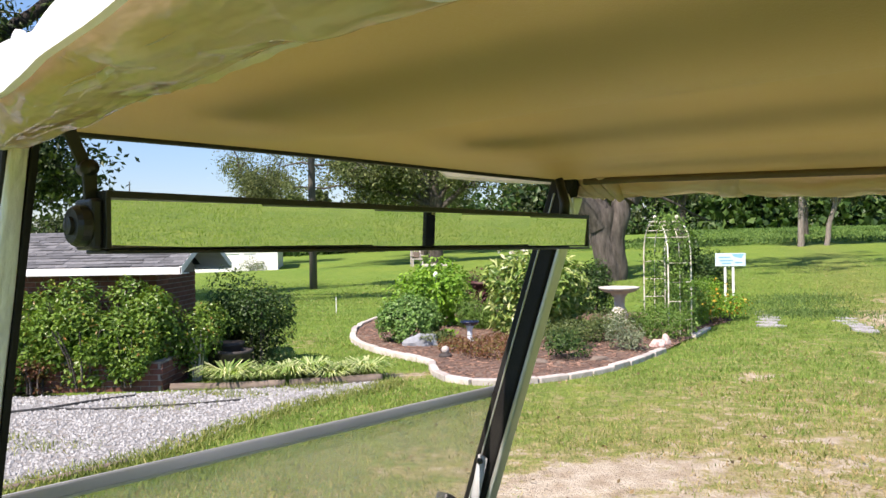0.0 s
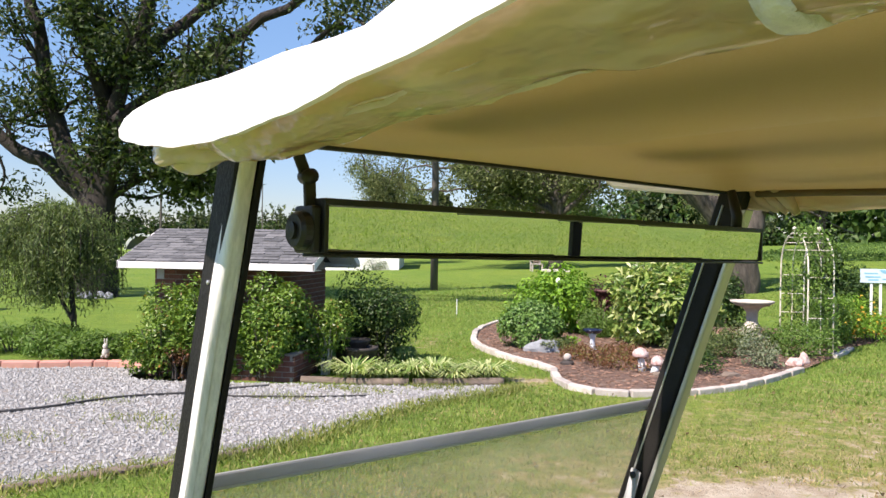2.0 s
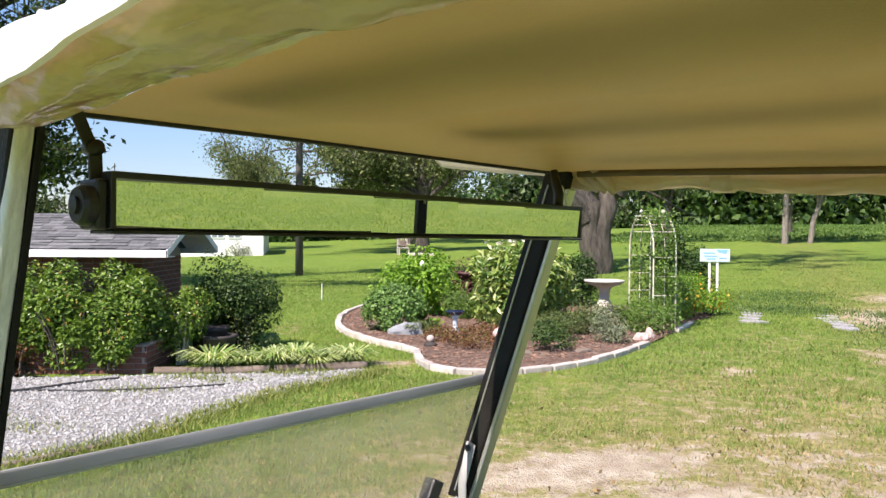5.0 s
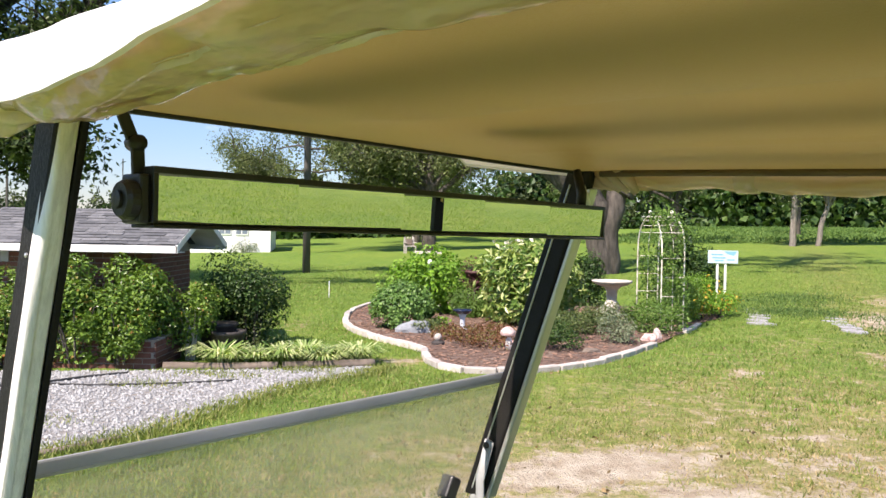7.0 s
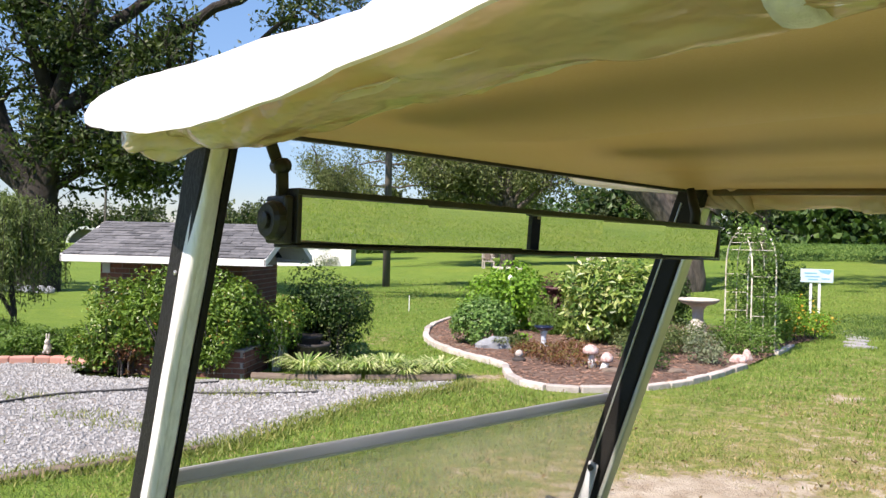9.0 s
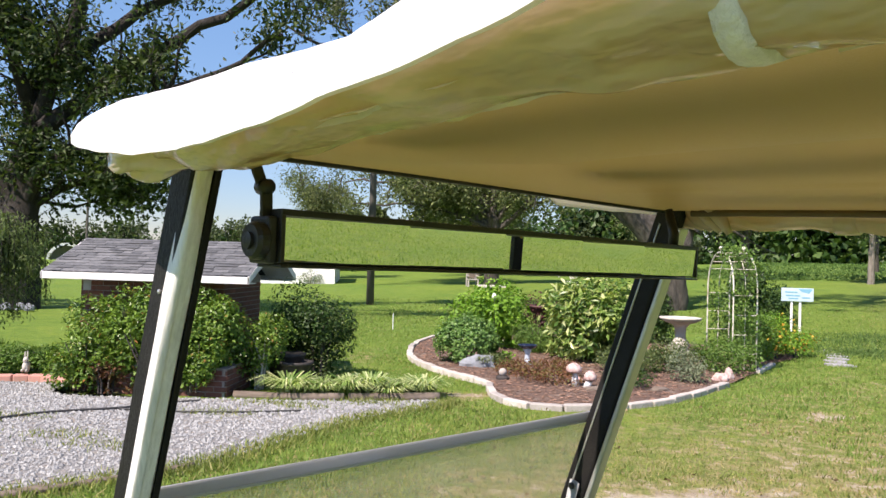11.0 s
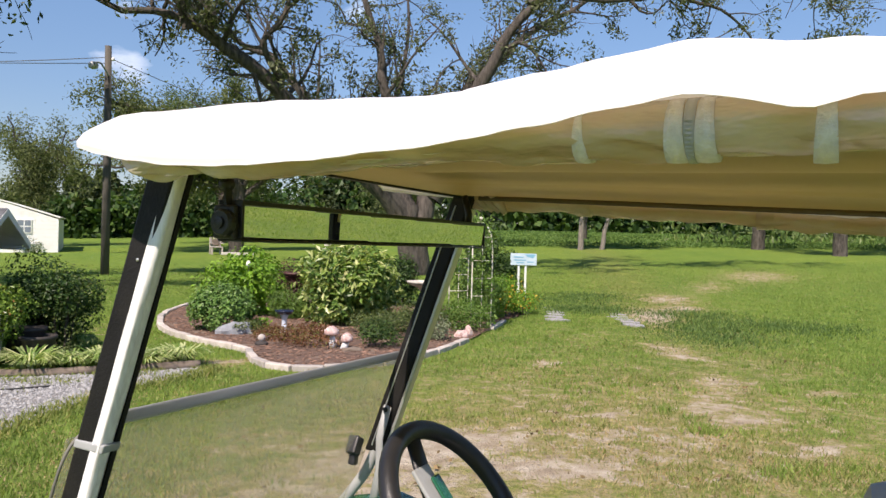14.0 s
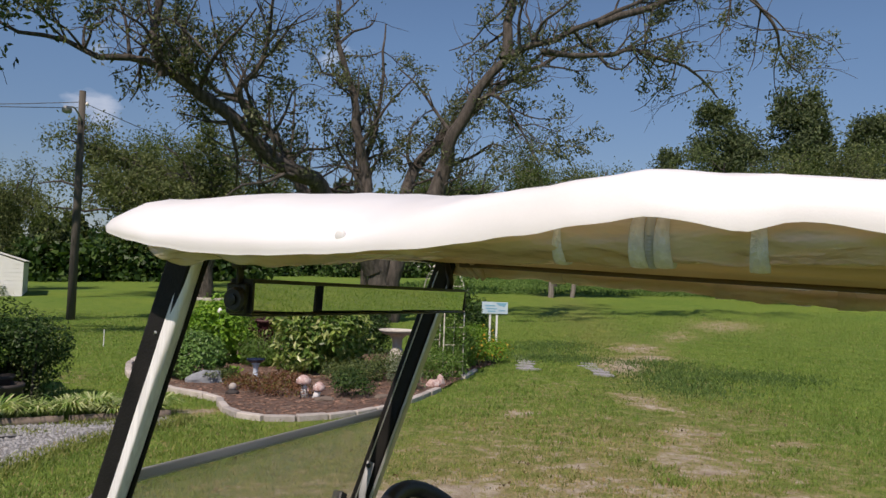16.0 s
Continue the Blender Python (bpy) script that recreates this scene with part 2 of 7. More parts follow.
rail_grey = surface("rail_grey", (0.46, 0.45, 0.43), (0.60, 0.585, 0.565), 5, 0.6, 0.1, 150, spec=0.3)
smoke_rail = surface("smoke_rail", (0.36, 0.365, 0.37), (0.48, 0.485, 0.49), 5, 0.5, 0.1, 150, spec=0.3, through=0.5, glow=(0.56, 0.57, 0.58))
clear_edge = surface("clear_edge", (0.15, 0.145, 0.125), (0.21, 0.20, 0.175), 5, 0.6, 0.1, 150, spec=0.25)
seat_vinyl = surface("seat_vinyl", (0.40, 0.395, 0.39), (0.50, 0.49, 0.485), 5, 0.5, 0.25, 250)
cart_green = surface("cart_green", (0.01, 0.10, 0.045), (0.015, 0.13, 0.06), 4, 0.25, 0.02, 200, coat=0.6)
rubber = surface("rubber", (0.015, 0.015, 0.015), (0.03, 0.03, 0.03), 10, 0.8, 0.3, 100)
brick_red = surface("brick_red", (0.11, 0.041, 0.031), (0.21, 0.082, 0.06), 11, 0.85, 0.5, 90, vary="object")
mortar = surface("mortar", (0.20, 0.18, 0.16), (0.31, 0.28, 0.25), 9, 0.95, 0.5, 120)
white_paint = surface("white_paint", (0.72, 0.72, 0.70), (0.82, 0.82, 0.80), 5, 0.5, 0.1, 80, stain=(0.6, 0.58, 0.53))
shingle_grey = surface("shingle_grey", (0.10, 0.104, 0.112), (0.175, 0.181, 0.192), 14, 0.95, 0.6, 120, vary="island", shift=(0.58, 1.3), spec=0.2)
concrete = surface("concrete", (0.42, 0.39, 0.34), (0.62, 0.59, 0.53), 9, 0.9, 0.5, 80, stain=(0.28, 0.26, 0.21))
curb_white = surface("curb_white", (0.38, 0.34, 0.31), (0.58, 0.54, 0.50), 7, 0.9, 0.5, 60, stain=(0.33, 0.29, 0.24), vary="object")
terracotta = surface("terracotta", (0.42, 0.19, 0.15), (0.56, 0.29, 0.24), 6, 0.85, 0.3, 60, stain=(0.42, 0.26, 0.2))
old_timber = surface("old_timber", (0.10, 0.075, 0.057), (0.25, 0.20, 0.16), 6, 0.9, 0.6, 60, stretch=(0.25, 3, 3))
pole_wood = surface("pole_wood", (0.055, 0.050, 0.041), (0.121, 0.110, 0.094), 4, 0.9, 0.6, 40, stretch=(4, 4, 0.3))
bark = surface("bark", (0.020, 0.0165, 0.013), (0.155, 0.133, 0.113), 4, 0.95, 1.0, 26, stretch=(2.2, 2.2, 0.5), depth=0.05)
bark_dark = surface("bark_dark", (0.014, 0.011, 0.009), (0.05, 0.042, 0.036), 4, 0.95, 1.0, 26, stretch=(2.2, 2.2, 0.5), depth=0.05)
gravel_stone = surface("gravel_stone", (0.25, 0.255, 0.255), (0.40, 0.407, 0.405), 12, 0.9, 0.3, 90, vary="island", shift=(0.72, 1.2))
gravel_base = surface("gravel_base", (0.18, 0.178, 0.172), (0.31, 0.307, 0.298), 26, 0.95, 1.0, 70, depth=0.02, stain=(0.27, 0.22, 0.165))
mulch_mat = surface("mulch", (0.075, 0.045, 0.033), (0.20, 0.125, 0.092), 9, 0.95, 1.0, 45, depth=0.03, stain=(0.28, 0.22, 0.17))
chip_mat = surface("bark_chip", (0.10, 0.055, 0.038), (0.29, 0.18, 0.13), 12, 0.95, 0.3, 60, vary="island", shift=(0.4, 1.6))
flag_stone = surface("flag_stone", (0.22, 0.215, 0.22), (0.38, 0.375, 0.385), 7, 0.9, 0.4, 60)
hose_black = surface("hose_black", (0.02, 0.02, 0.02), (0.05, 0.05, 0.05), 9, 0.6, 0.1, 90)
arch_white = surface("arch_white", (0.60, 0.56, 0.47), (0.76, 0.72, 0.63), 9, 0.6, 0.1, 90, stain=(0.28, 0.18, 0.10))
sign_blue = surface("sign_blue", (0.40, 0.54, 0.62), (0.60, 0.70, 0.75), 5, 0.4, 0.05, 90)
sign_ink = surface("sign_ink", (0.16, 0.38, 0.52), (0.22, 0.45, 0.58), 9, 0.4, 0.0, 90)
blue_glaze = surface("blue_glaze", (0.006, 0.009, 0.022), (0.014, 0.02, 0.045), 6, 0.2, 0.05, 90, coat=0.5)
pale_glaze = surface("pale_glaze", (0.45, 0.52, 0.62), (0.72, 0.75, 0.78), 8, 0.3, 0.05, 90)
bowl_red = surface("bowl_red", (0.05, 0.022, 0.022), (0.11, 0.045, 0.04), 8, 0.6, 0.1, 90)
red_paint = surface("red_paint", (0.30, 0.03, 0.03), (0.42, 0.06, 0.05), 6, 0.5, 0.1, 90)
pink_stone = surface("pink_stone", (0.42, 0.17, 0.14), (0.66, 0.48, 0.43), 10, 0.85, 0.4, 60)
slate_stone = surface("slate_stone", (0.16, 0.175, 0.19), (0.30, 0.32, 0.345), 7, 0.8, 0.5, 60)
dark_void = surface("dark_pot", (0.02, 0.018, 0.016), (0.06, 0.05, 0.045), 6, 0.7, 0.2, 60)
wire_grey = surface("wire", (0.08, 0.08, 0.08), (0.14, 0.14, 0.14), 6, 0.5, 0.0, 60)
window_glass = surface("window_glass", (0.16, 0.2, 0.25), (0.24, 0.28, 0.34), 3, 0.12, 0.0, 60)

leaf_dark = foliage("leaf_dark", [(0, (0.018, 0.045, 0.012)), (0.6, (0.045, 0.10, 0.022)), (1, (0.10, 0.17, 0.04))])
leaf_old = foliage("leaf_old", [(0, (0.016, 0.032, 0.010)), (0.6, (0.045, 0.078, 0.02)), (1, (0.11, 0.15, 0.05))])
leaf_tree = foliage("leaf_tree", [(0, (0.045, 0.075, 0.022)), (0.6, (0.10, 0.145, 0.045)), (1, (0.19, 0.23, 0.08))])
leaf_pecan = foliage("leaf_pecan", [(0, (0.05, 0.065, 0.035)), (0.6, (0.11, 0.135, 0.065)), (1, (0.22, 0.24, 0.13))])
mottled_red = surface("mottled_red", (0.30, 0.13, 0.11), (0.68, 0.56, 0.52), 26, 0.7, 0.2, 60, stain=(0.70, 0.62, 0.58))
leaf_far = foliage("leaf_far", [(0, (0.06, 0.085, 0.03)), (0.6, (0.125, 0.16, 0.06)), (1, (0.23, 0.26, 0.11))], 0.7, 0.3)
leaf_wood = foliage("leaf_wood", [(0, (0.028, 0.046, 0.02)), (0.6, (0.062, 0.092, 0.035)), (1, (0.14, 0.175, 0.07))], 0.7, 0.25)
leaf_pine = foliage("leaf_pine", [(0, (0.045, 0.07, 0.032)), (1, (0.135, 0.175, 0.075))], 0.7, 0.2)
leaf_bush = foliage("leaf_bush", [(0, (0.045, 0.095, 0.014)), (0.5, (0.125, 0.225, 0.032)), (0.965, (0.25, 0.37, 0.07)), (1, (0.36, 0.16, 0.06))], 0.36)
leaf_round = foliage("leaf_round", [(0, (0.07, 0.15, 0.035)), (0.6, (0.15, 0.285, 0.07)), (1, (0.27, 0.41, 0.13))], 0.4)
leaf_deep_green = foliage("leaf_deep_green", [(0, (0.05, 0.10, 0.025)), (0.6, (0.10, 0.18, 0.045)), (1, (0.18, 0.27, 0.08))], 0.6)
leaf_lime = foliage("leaf_lime", [(0, (0.09, 0.20, 0.015)), (0.6, (0.17, 0.34, 0.03)), (1, (0.28, 0.45, 0.06))])
leaf_feather = foliage("leaf_feather", [(0, (0.07, 0.15, 0.025)), (1, (0.17, 0.28, 0.06))])
leaf_cream = foliage("leaf_cream", [(0, (0.055, 0.12, 0.025)), (0.4, (0.14, 0.24, 0.05)), (0.75, (0.31, 0.40, 0.11)), (1, (0.58, 0.60, 0.30))], 0.35)
leaf_willow = foliage("leaf_willow", [(0, (0.06, 0.10, 0.028)), (1, (0.21, 0.28, 0.095))])
leaf_strap = foliage("leaf_strap", [(0, (0.10, 0.20, 0.04)), (0.45, (0.30, 0.41, 0.13)), (1, (0.66, 0.68, 0.40))])
leaf_grey = foliage("leaf_grey", [(0, (0.10, 0.14, 0.08)), (1, (0.27, 0.31, 0.21))])
leaf_rust = foliage("leaf_rust", [(0, (0.10, 0.04, 0.025)), (0.6, (0.22, 0.10, 0.05)), (1, (0.16, 0.19, 0.05))])
leaf_litter = foliage("leaf_litter", [(0, (0.12, 0.085, 0.045)), (0.7, (0.24, 0.17, 0.09)), (1, (0.34, 0.25, 0.14))], 0.8, 0.1)
leaf_burgundy = foliage("leaf_burgundy", [(0, (0.05, 0.015, 0.02)), (1, (0.17, 0.06, 0.07))])
petal_yellow = foliage("petal_yellow", [(0, (0.55, 0.30, 0.03)), (0.7, (0.62, 0.42, 0.06)), (1, (0.6, 0.18, 0.04))], 0.6, 0.2)
petal_white = foliage("petal_white", [(0, (0.7, 0.66, 0.6)), (1, (0.85, 0.8, 0.75))], 0.6, 0.2)
blade_mat = foliage("grass_blade", [(0, (0.14, 0.185, 0.05)), (0.55, (0.21, 0.265, 0.065)), (0.85, (0.31, 0.33, 0.10)), (1, (0.44, 0.36, 0.19))], 0.7, 0.3)
green_blade = foliage("green_blade", [(0, (0.13, 0.215, 0.04)), (0.6, (0.19, 0.295, 0.06)), (1, (0.30, 0.37, 0.10))], 0.7, 0.3)
straw_blade = foliage("straw_blade", [(0, (0.24, 0.21, 0.08)), (0.5, (0.38, 0.31, 0.15)), (0.8, (0.48, 0.38, 0.22)), (1, (0.28, 0.18, 0.10))], 0.8, 0.25)
crop_mat = foliage("crop_leaf", [(0, (0.075, 0.15, 0.035)), (1, (0.15, 0.25, 0.065))], 0.7, 0.3)


def lawn_material():
    m = bpy.data.materials.new("lawn")
    m.use_nodes = True
    nt = m.node_tree
    b = nt.nodes["Principled BSDF"]
    grain, patch, broad = noise_tex(nt, 38, 6), noise_tex(nt, 1.6, 6), noise_tex(nt, 0.16, 4)
    grass = ramp(nt, grain, [(0.25, (0.12, 0.15, 0.04)), (0.5, (0.20, 0.245, 0.06)), (0.78, (0.29, 0.32, 0.09))])
    grass = blend(nt, 0.6, grass, ramp(nt, noise_tex(nt, 7.5, 5, rough=0.7), [(0.3, (0.45, 0.55, 0.5)), (0.5, (0.95, 0.95, 0.95)), (0.72, (1.45, 1.3, 1.1))]), "MULTIPLY")
    grass = blend(nt, 0.55, grass, ramp(nt, patch, [(0.3, (0.5, 0.62, 0.5)), (0.5, (0.9, 0.92, 0.95)), (0.75, (1.3, 1.08, 0.95))]), "MULTIPLY")
    grass = blend(nt, 0.5, grass, ramp(nt, broad, [(0.35, (0.66, 0.8, 0.75)), (0.65, (1.1, 1.0, 0.95))]), "MULTIPLY")
    rich = nt.nodes.new("ShaderNodeAttribute")
    rich.attribute_name = "lush"
    grass = blend(nt, rich.outputs["Fac"], grass, blend(nt, 1.0, grass, (0.82, 1.05, 0.70), "MULTIPLY"))
    dry = ramp(nt, noise_tex(nt, 9, 6), [(0.3, (0.25, 0.215, 0.09)), (0.7, (0.40, 0.33, 0.18))])
    soil = ramp(nt, noise_tex(nt, 5, 8), [(0.22, (0.20, 0.15, 0.10)), (0.42, (0.37, 0.305, 0.22)), (0.7, (0.54, 0.475, 0.375))])
    at = nt.nodes.new("ShaderNodeAttribute")
    at.attribute_name = "bare"
    add = nt.nodes.new("ShaderNodeMath")
    add.operation = "ADD"
    nt.links.new(at.outputs["Fac"], add.inputs[0])
    wob = nt.nodes.new("ShaderNodeMath")
    wob.operation = "MULTIPLY_ADD"
    nt.links.new(noise_tex(nt, 4.2, 9, rough=0.74), wob.inputs[0])
    wob.inputs[1].default_value, wob.inputs[2].default_value = 2.4, -1.2
    nt.links.new(wob.outputs[0], add.inputs[1])
    col = blend(nt, ramp(nt, add.outputs[0], [(0.22, (0, 0, 0)), (0.5, (0.85, 0.85, 0.85))]), grass, dry)
    col = blend(nt, ramp(nt, add.outputs[0], [(0.52, (0, 0, 0)), (0.72, (1, 1, 1))]), col, soil)
    nt.links.new(col, b.inputs["Base Color"])
    b.inputs["Roughness"].default_value = 0.95
    b.inputs["Specular IOR Level"].default_value = 0.15
    bp = nt.nodes.new("ShaderNodeBump")
    bp.inputs["Strength"].default_value, bp.inputs["Distance"].default_value = 0.9, 0.05
    nt.links.new(grain, bp.inputs["Height"])
    nt.links.new(bp.outputs[0], b.inputs["Normal"])
    return m


lawn = lawn_material()

# ---- ground ----
# worn places in the lawn: centre, half length, half width, turn, strength
WORN = [
    (1.1, 5.6, 1.3, 0.5, 25, 1.1), (1.9, 5.0, 0.9, 0.4, -10, 0.9), (4.92, 7.28, 0.55, 0.28, -10, 0.72), (4.4, 6.2, 0.5, 0.3, 10, 0.85), (6.25, 10.7, 0.35, 0.7, 10, 0.74), (3.69, 9.5, 0.3, 0.22, 10, 0.72), (10.1, 16.6, 0.7, 0.9, -35, 0.74), (3.4, 5.6, 0.5, 0.3, 0, 0.8), (4.5, 5.1, 0.6, 0.25, 20, 0.75), (6.4, 7.2, 0.35, 0.22, 0, 0.7), (3.2, 6.6, 0.35, 0.2, 0, 0.8), (2.6, 5.1, 1.5, 0.8, 30, 0.6), (3.77, 9.63, 0.35, 0.22, 10, 0.85), (4.9, 7.3, 1.2, 0.6, 40, 0.55),
    (6.3, 10.7, 0.5, 0.9, 0, 0.62), (5.5, 8.0, 0.55, 0.9, -10, 0.6), (8.6, 15.2, 0.7, 2.2, -28, 0.85), (10.9, 18.6, 0.9, 1.6, -35, 0.7),
    (19, 25.7, 1.5, 3.5, -40, 0.6), (14.5, 22, 0.8, 3.0, -38, 0.5), (3.4, 7.2, 1.6, 1.0, 35, 0.42), (2.2, 7.4, 1.2, 0.7, 20, 0.30),
    (4.2, 10.8, 1.6, 1.2, 20, 0.30), (5.2, 6.4, 2.2, 1.4, 35, 0.42), (6.8, 9.0, 1.2, 2.2, -15, 0.36), (3.0, 8.8, 1.8, 0.9, 25, 0.34), (9.6, 16.6, 1.6, 2.6, -30, 0.36), (5.4, 12.5, 1.0, 1.6, -20, 0.3), (3.6, 7.0, 3.4, 2.8, 20, 0.44), (5.4, 7.95, 0.45, 0.3, -10, 0.8), (4.5, 6.7, 0.5, 0.5, 10, 0.74), (6.1, 9.9, 0.3, 0.75, 15, 0.8), (3.0, 5.9, 1.0, 0.5, 5, 0.66), (8.8, 13.3, 1.0, 2.0, -25, 0.3), (1.25, 5.75, 0.8, 0.35, 15, 1.05), (2.4, 5.2, 3.6, 2.0, 10, 0.52), (-0.6, 10.0, 0.35, 0.25, 0, 0.8), (-4.0, 4.6, 0.6, 0.12, 50, 0.8), (-3.2, 5.6, 0.7, 0.11, 55, 0.75), (-2.68, 6.6, 0.6, 0.1, 64, 0.7), (-2.25, 7.7, 0.6, 0.1, 62, 0.6), (0.4, 4.6, 1.6, 0.8, 0, 0.75), (-0.5, 4.4, 1.4, 0.9, 0, 0.5), (0.3, 6.0, 1.2, 0.7, 10, 0.5), (1.6, 3.6, 2.0, 1.0, 20, 0.5), (-2.6, 13.5, 0.4, 1.5, 0, 0.3),
]
LAWN_STONES = [(6.2, 15.1), (7.4, 14.1)]


def bare_at(x, y):
    w = np.zeros_like(x)
    for cx, cy, a, b2, turn, k in WORN:
        c, s = math.cos(radians(turn)), math.sin(radians(turn))
        u, v = (x - cx) * c + (y - cy) * s, -(x - cx) * s + (y - cy) * c
        w = np.maximum(w, k * np.exp(-((u / a) ** 2 + (v / b2) ** 2) * 0.8))
    return w


def lush_at(x, y):
    """How green the lawn grows: least in front of the cart and along the track."""
    worn = 1.2 * np.exp(-((x - 2.4) / 3.6) ** 2 - ((y - 5.6) / 3.8) ** 2) + 0.8 * np.exp(-((x - 6.6 - 0.42 * (y - 10)) / 1.6) ** 2) * (y > 8)
    return np.clip(1.05 - worn, 0, 1) * np.where(y < 2, 0.6, 1.0)


def steps(dense0, dense1, step, far):
    a = list(np.arange(dense0, dense1 + 1e-6, step))
    left, right, d = [], [], step
    p, q = dense0, dense1
    while p > -far or q < far:
        d *= 1.28
        p, q = p - d, q + d
        left.append(p)
        right.append(q)
    return np.array(left[::-1] + a + right)


gx, gy = steps(-10, 14, 0.2, 1400), steps(-2, 24, 0.2, 1400)
X, Y = np.meshgrid(gx, gy)
Z = rise(X, Y) + 0.012 * np.sin(X * 1.3 + 0.7 * Y) * np.sin(Y * 0.9) * np.exp(-((X / 20) ** 2 + ((Y - 8) / 20) ** 2))
gb = Build()
nxg = len(gx)
gb.v.append(np.stack([X, Y, Z], -1).reshape(-1, 3))
gb.n = X.size
gb.f = [(i * nxg + j, i * nxg + j + 1, (i + 1) * nxg + j + 1, (i + 1) * nxg + j) for i in range(len(gy) - 1) for j in range(nxg - 1)]
ground = part("ground", gb, lawn, smooth=True)
tagged(ground, "mown green lawn with worn sandy patches", "lawn", kind="structure")
attr = ground.data.attributes.new("lush", "FLOAT", "POINT")
attr.data.foreach_set("value", lush_at(X, Y).astype(np.float32).ravel())
attr = ground.data.attributes.new("bare", "FLOAT", "POINT")
attr.data.foreach_set("value", bare_at(X, Y).astype(np.float32).ravel())


def inside(px, py, poly):
    r = np.zeros(len(px), bool)
    j = len(poly) - 1
    for i in range(len(poly)):
        (xi, yi), (xj, yj) = poly[i], poly[j]
        with np.errstate(divide="ignore", invalid="ignore"):
            hit = ((yi > py) != (yj > py)) & (px < (xj - xi) * (py - yi) / (yj - yi + 1e-12) + xi)
        r ^= hit
        j = i
    return r


def smooth_line(pts, n=8, closed=False):
    """A rounded line through the points."""
    p = [Vector((*q, 0)) if len(q) == 2 else Vector(q) for q in pts]
    out = []
    m = len(p)
    for i in range(m if closed else m - 1):
        a, b, c, d = (p[(i - 1) % m], p[i], p[(i + 1) % m], p[(i + 2) % m]) if closed else (p[max(i - 1, 0)], p[i], p[i + 1], p[min(i + 2, m - 1)])
        for k in range(n):
            t = k / n
            out.append(0.5 * ((2 * b) + (c - a) * t + (2 * a - 5 * b + 4 * c - d) * t * t + (3 * b - a - 3 * c + d) * t ** 3))
    if not closed:
        out.append(p[-1])
    return out


def flat_patch(outline, height, step=0.12, rough=0.01, seed=1):
    """A slightly uneven sheet that fills an outline."""
    o = [(p[0], p[1]) for p in outline]
    bm = bmesh.new()
    bm.faces.new([bm.verts.new((x, y, height)) for x, y in o])
    bmesh.ops.triangulate(bm, faces=bm.faces[:])
    me = bpy.data.meshes.new("patch")
    bm.to_mesh(me)
    bm.free()
    return me


GRAVEL = [(-14, 1.0), (-6.2, 2.6), (-4.6, 4.1), (-3.93, 4.74), (-3.05, 5.62), (-2.48, 6.28), (-2.08, 7.25), (-1.58, 8.32), (-0.82, 9.25), (-0.95, 9.5), (-2.2, 9.2), (-3.45, 9.02), (-5.4, 8.85), (-5.8, 9.55), (-6.6, 9.5), (-7.7, 9.15), (-10, 9.3), (-14, 9.8)]
gravel = new("gravel_drive", flat_patch(smooth_line(GRAVEL, 4, True), 0.018))
gravel.data.materials.append(gravel_base)
tagged(gravel, "pale grey gravel drive beside the lawn", "gravel", kind="structure")

BED = [(-1.5, 18.3), (-1.9, 16.0), (-1.87, 14.25), (-1.58, 12.91), (-1.01, 11.84), (-0.47, 11.12), (-0.28, 10.7), (-0.2, 9.85), (0.07, 9.38), (0.52, 9.22), (0.98, 9.3), (1.54, 9.64), (2.3, 10.42), (3.22, 11.74), (3.55, 12.3), (4.11, 13.26), (4.88, 14.67), (5.8, 15.9), (6.4, 17.6), (6.0, 19.5), (3, 20.6), (0, 20)]
bed = new("mulch_bed", flat_patch(smooth_line(BED, 5, True), 0.045))
bed.data.materials.append(mulch_mat)
tagged(bed, "garden bed covered with red-brown bark mulch", "garden bed", kind="structure")


def scatter(poly, n, rng, box):
    x, y = rng.uniform(box[0], box[1], n), rng.uniform(box[2], box[3], n)
    k = inside(x, y, [(p[0], p[1]) for p in poly])
    return x[k], y[k]


def pebbles(x, y, z, size, rng, flat=0.6):
    """Small stones of eight faces, each turned and squashed by chance."""
    n = len(x)
    o = np.array([(1, 0, 0), (0, 1, 0), (-1, 0, 0), (0, -1, 0), (0, 0, 1), (0, 0, -1)], float)
    v = o[None] * rng.uniform(0.6, 1.35, (n, 6, 1)) * (size * rng.uniform(0.5, 1.4, n))[:, None, None]
    w = rng.uniform(0, 6.283, n)
    c, s = np.cos(w)[:, None], np.sin(w)[:, None]
    vx, vy = v[..., 0] * c - v[..., 1] * s, v[..., 0] * s + v[..., 1] * c
    v = np.stack([vx + x[:, None], vy + y[:, None], v[..., 2] * flat + np.broadcast_to(z, n)[:, None]], -1)
    return Build().many(v.reshape(-1, 3), 6, [(0, 1, 4), (1, 2, 4), (2, 3, 4), (3, 0, 4), (1, 0, 5), (2, 1, 5), (3, 2, 5), (0, 3, 5)])


rng = np.random.default_rng(4)
gl = smooth_line(GRAVEL, 4, True)
px, py = scatter(gl, 36000, rng, (-9.5, -0.8, 3.0, 9.6))
stones = part("gravel_stones", pebbles(px, py, 0.022, 0.0185, rng, 0.75), gravel_stone, kind="stuff")
tagged(stones, "loose pale grey gravel stones on the drive", "gravel")
bl = smooth_line(BED, 5, True)
px, py = scatter(bl, 9000, rng, (-2, 6.5, 9.2, 17))
chips = part("bark_chips", pebbles(px, py, 0.052, 0.028, rng, 0.35), chip_mat, kind="stuff")
tagged(chips, "loose red-brown bark chips on the bed", "mulch")

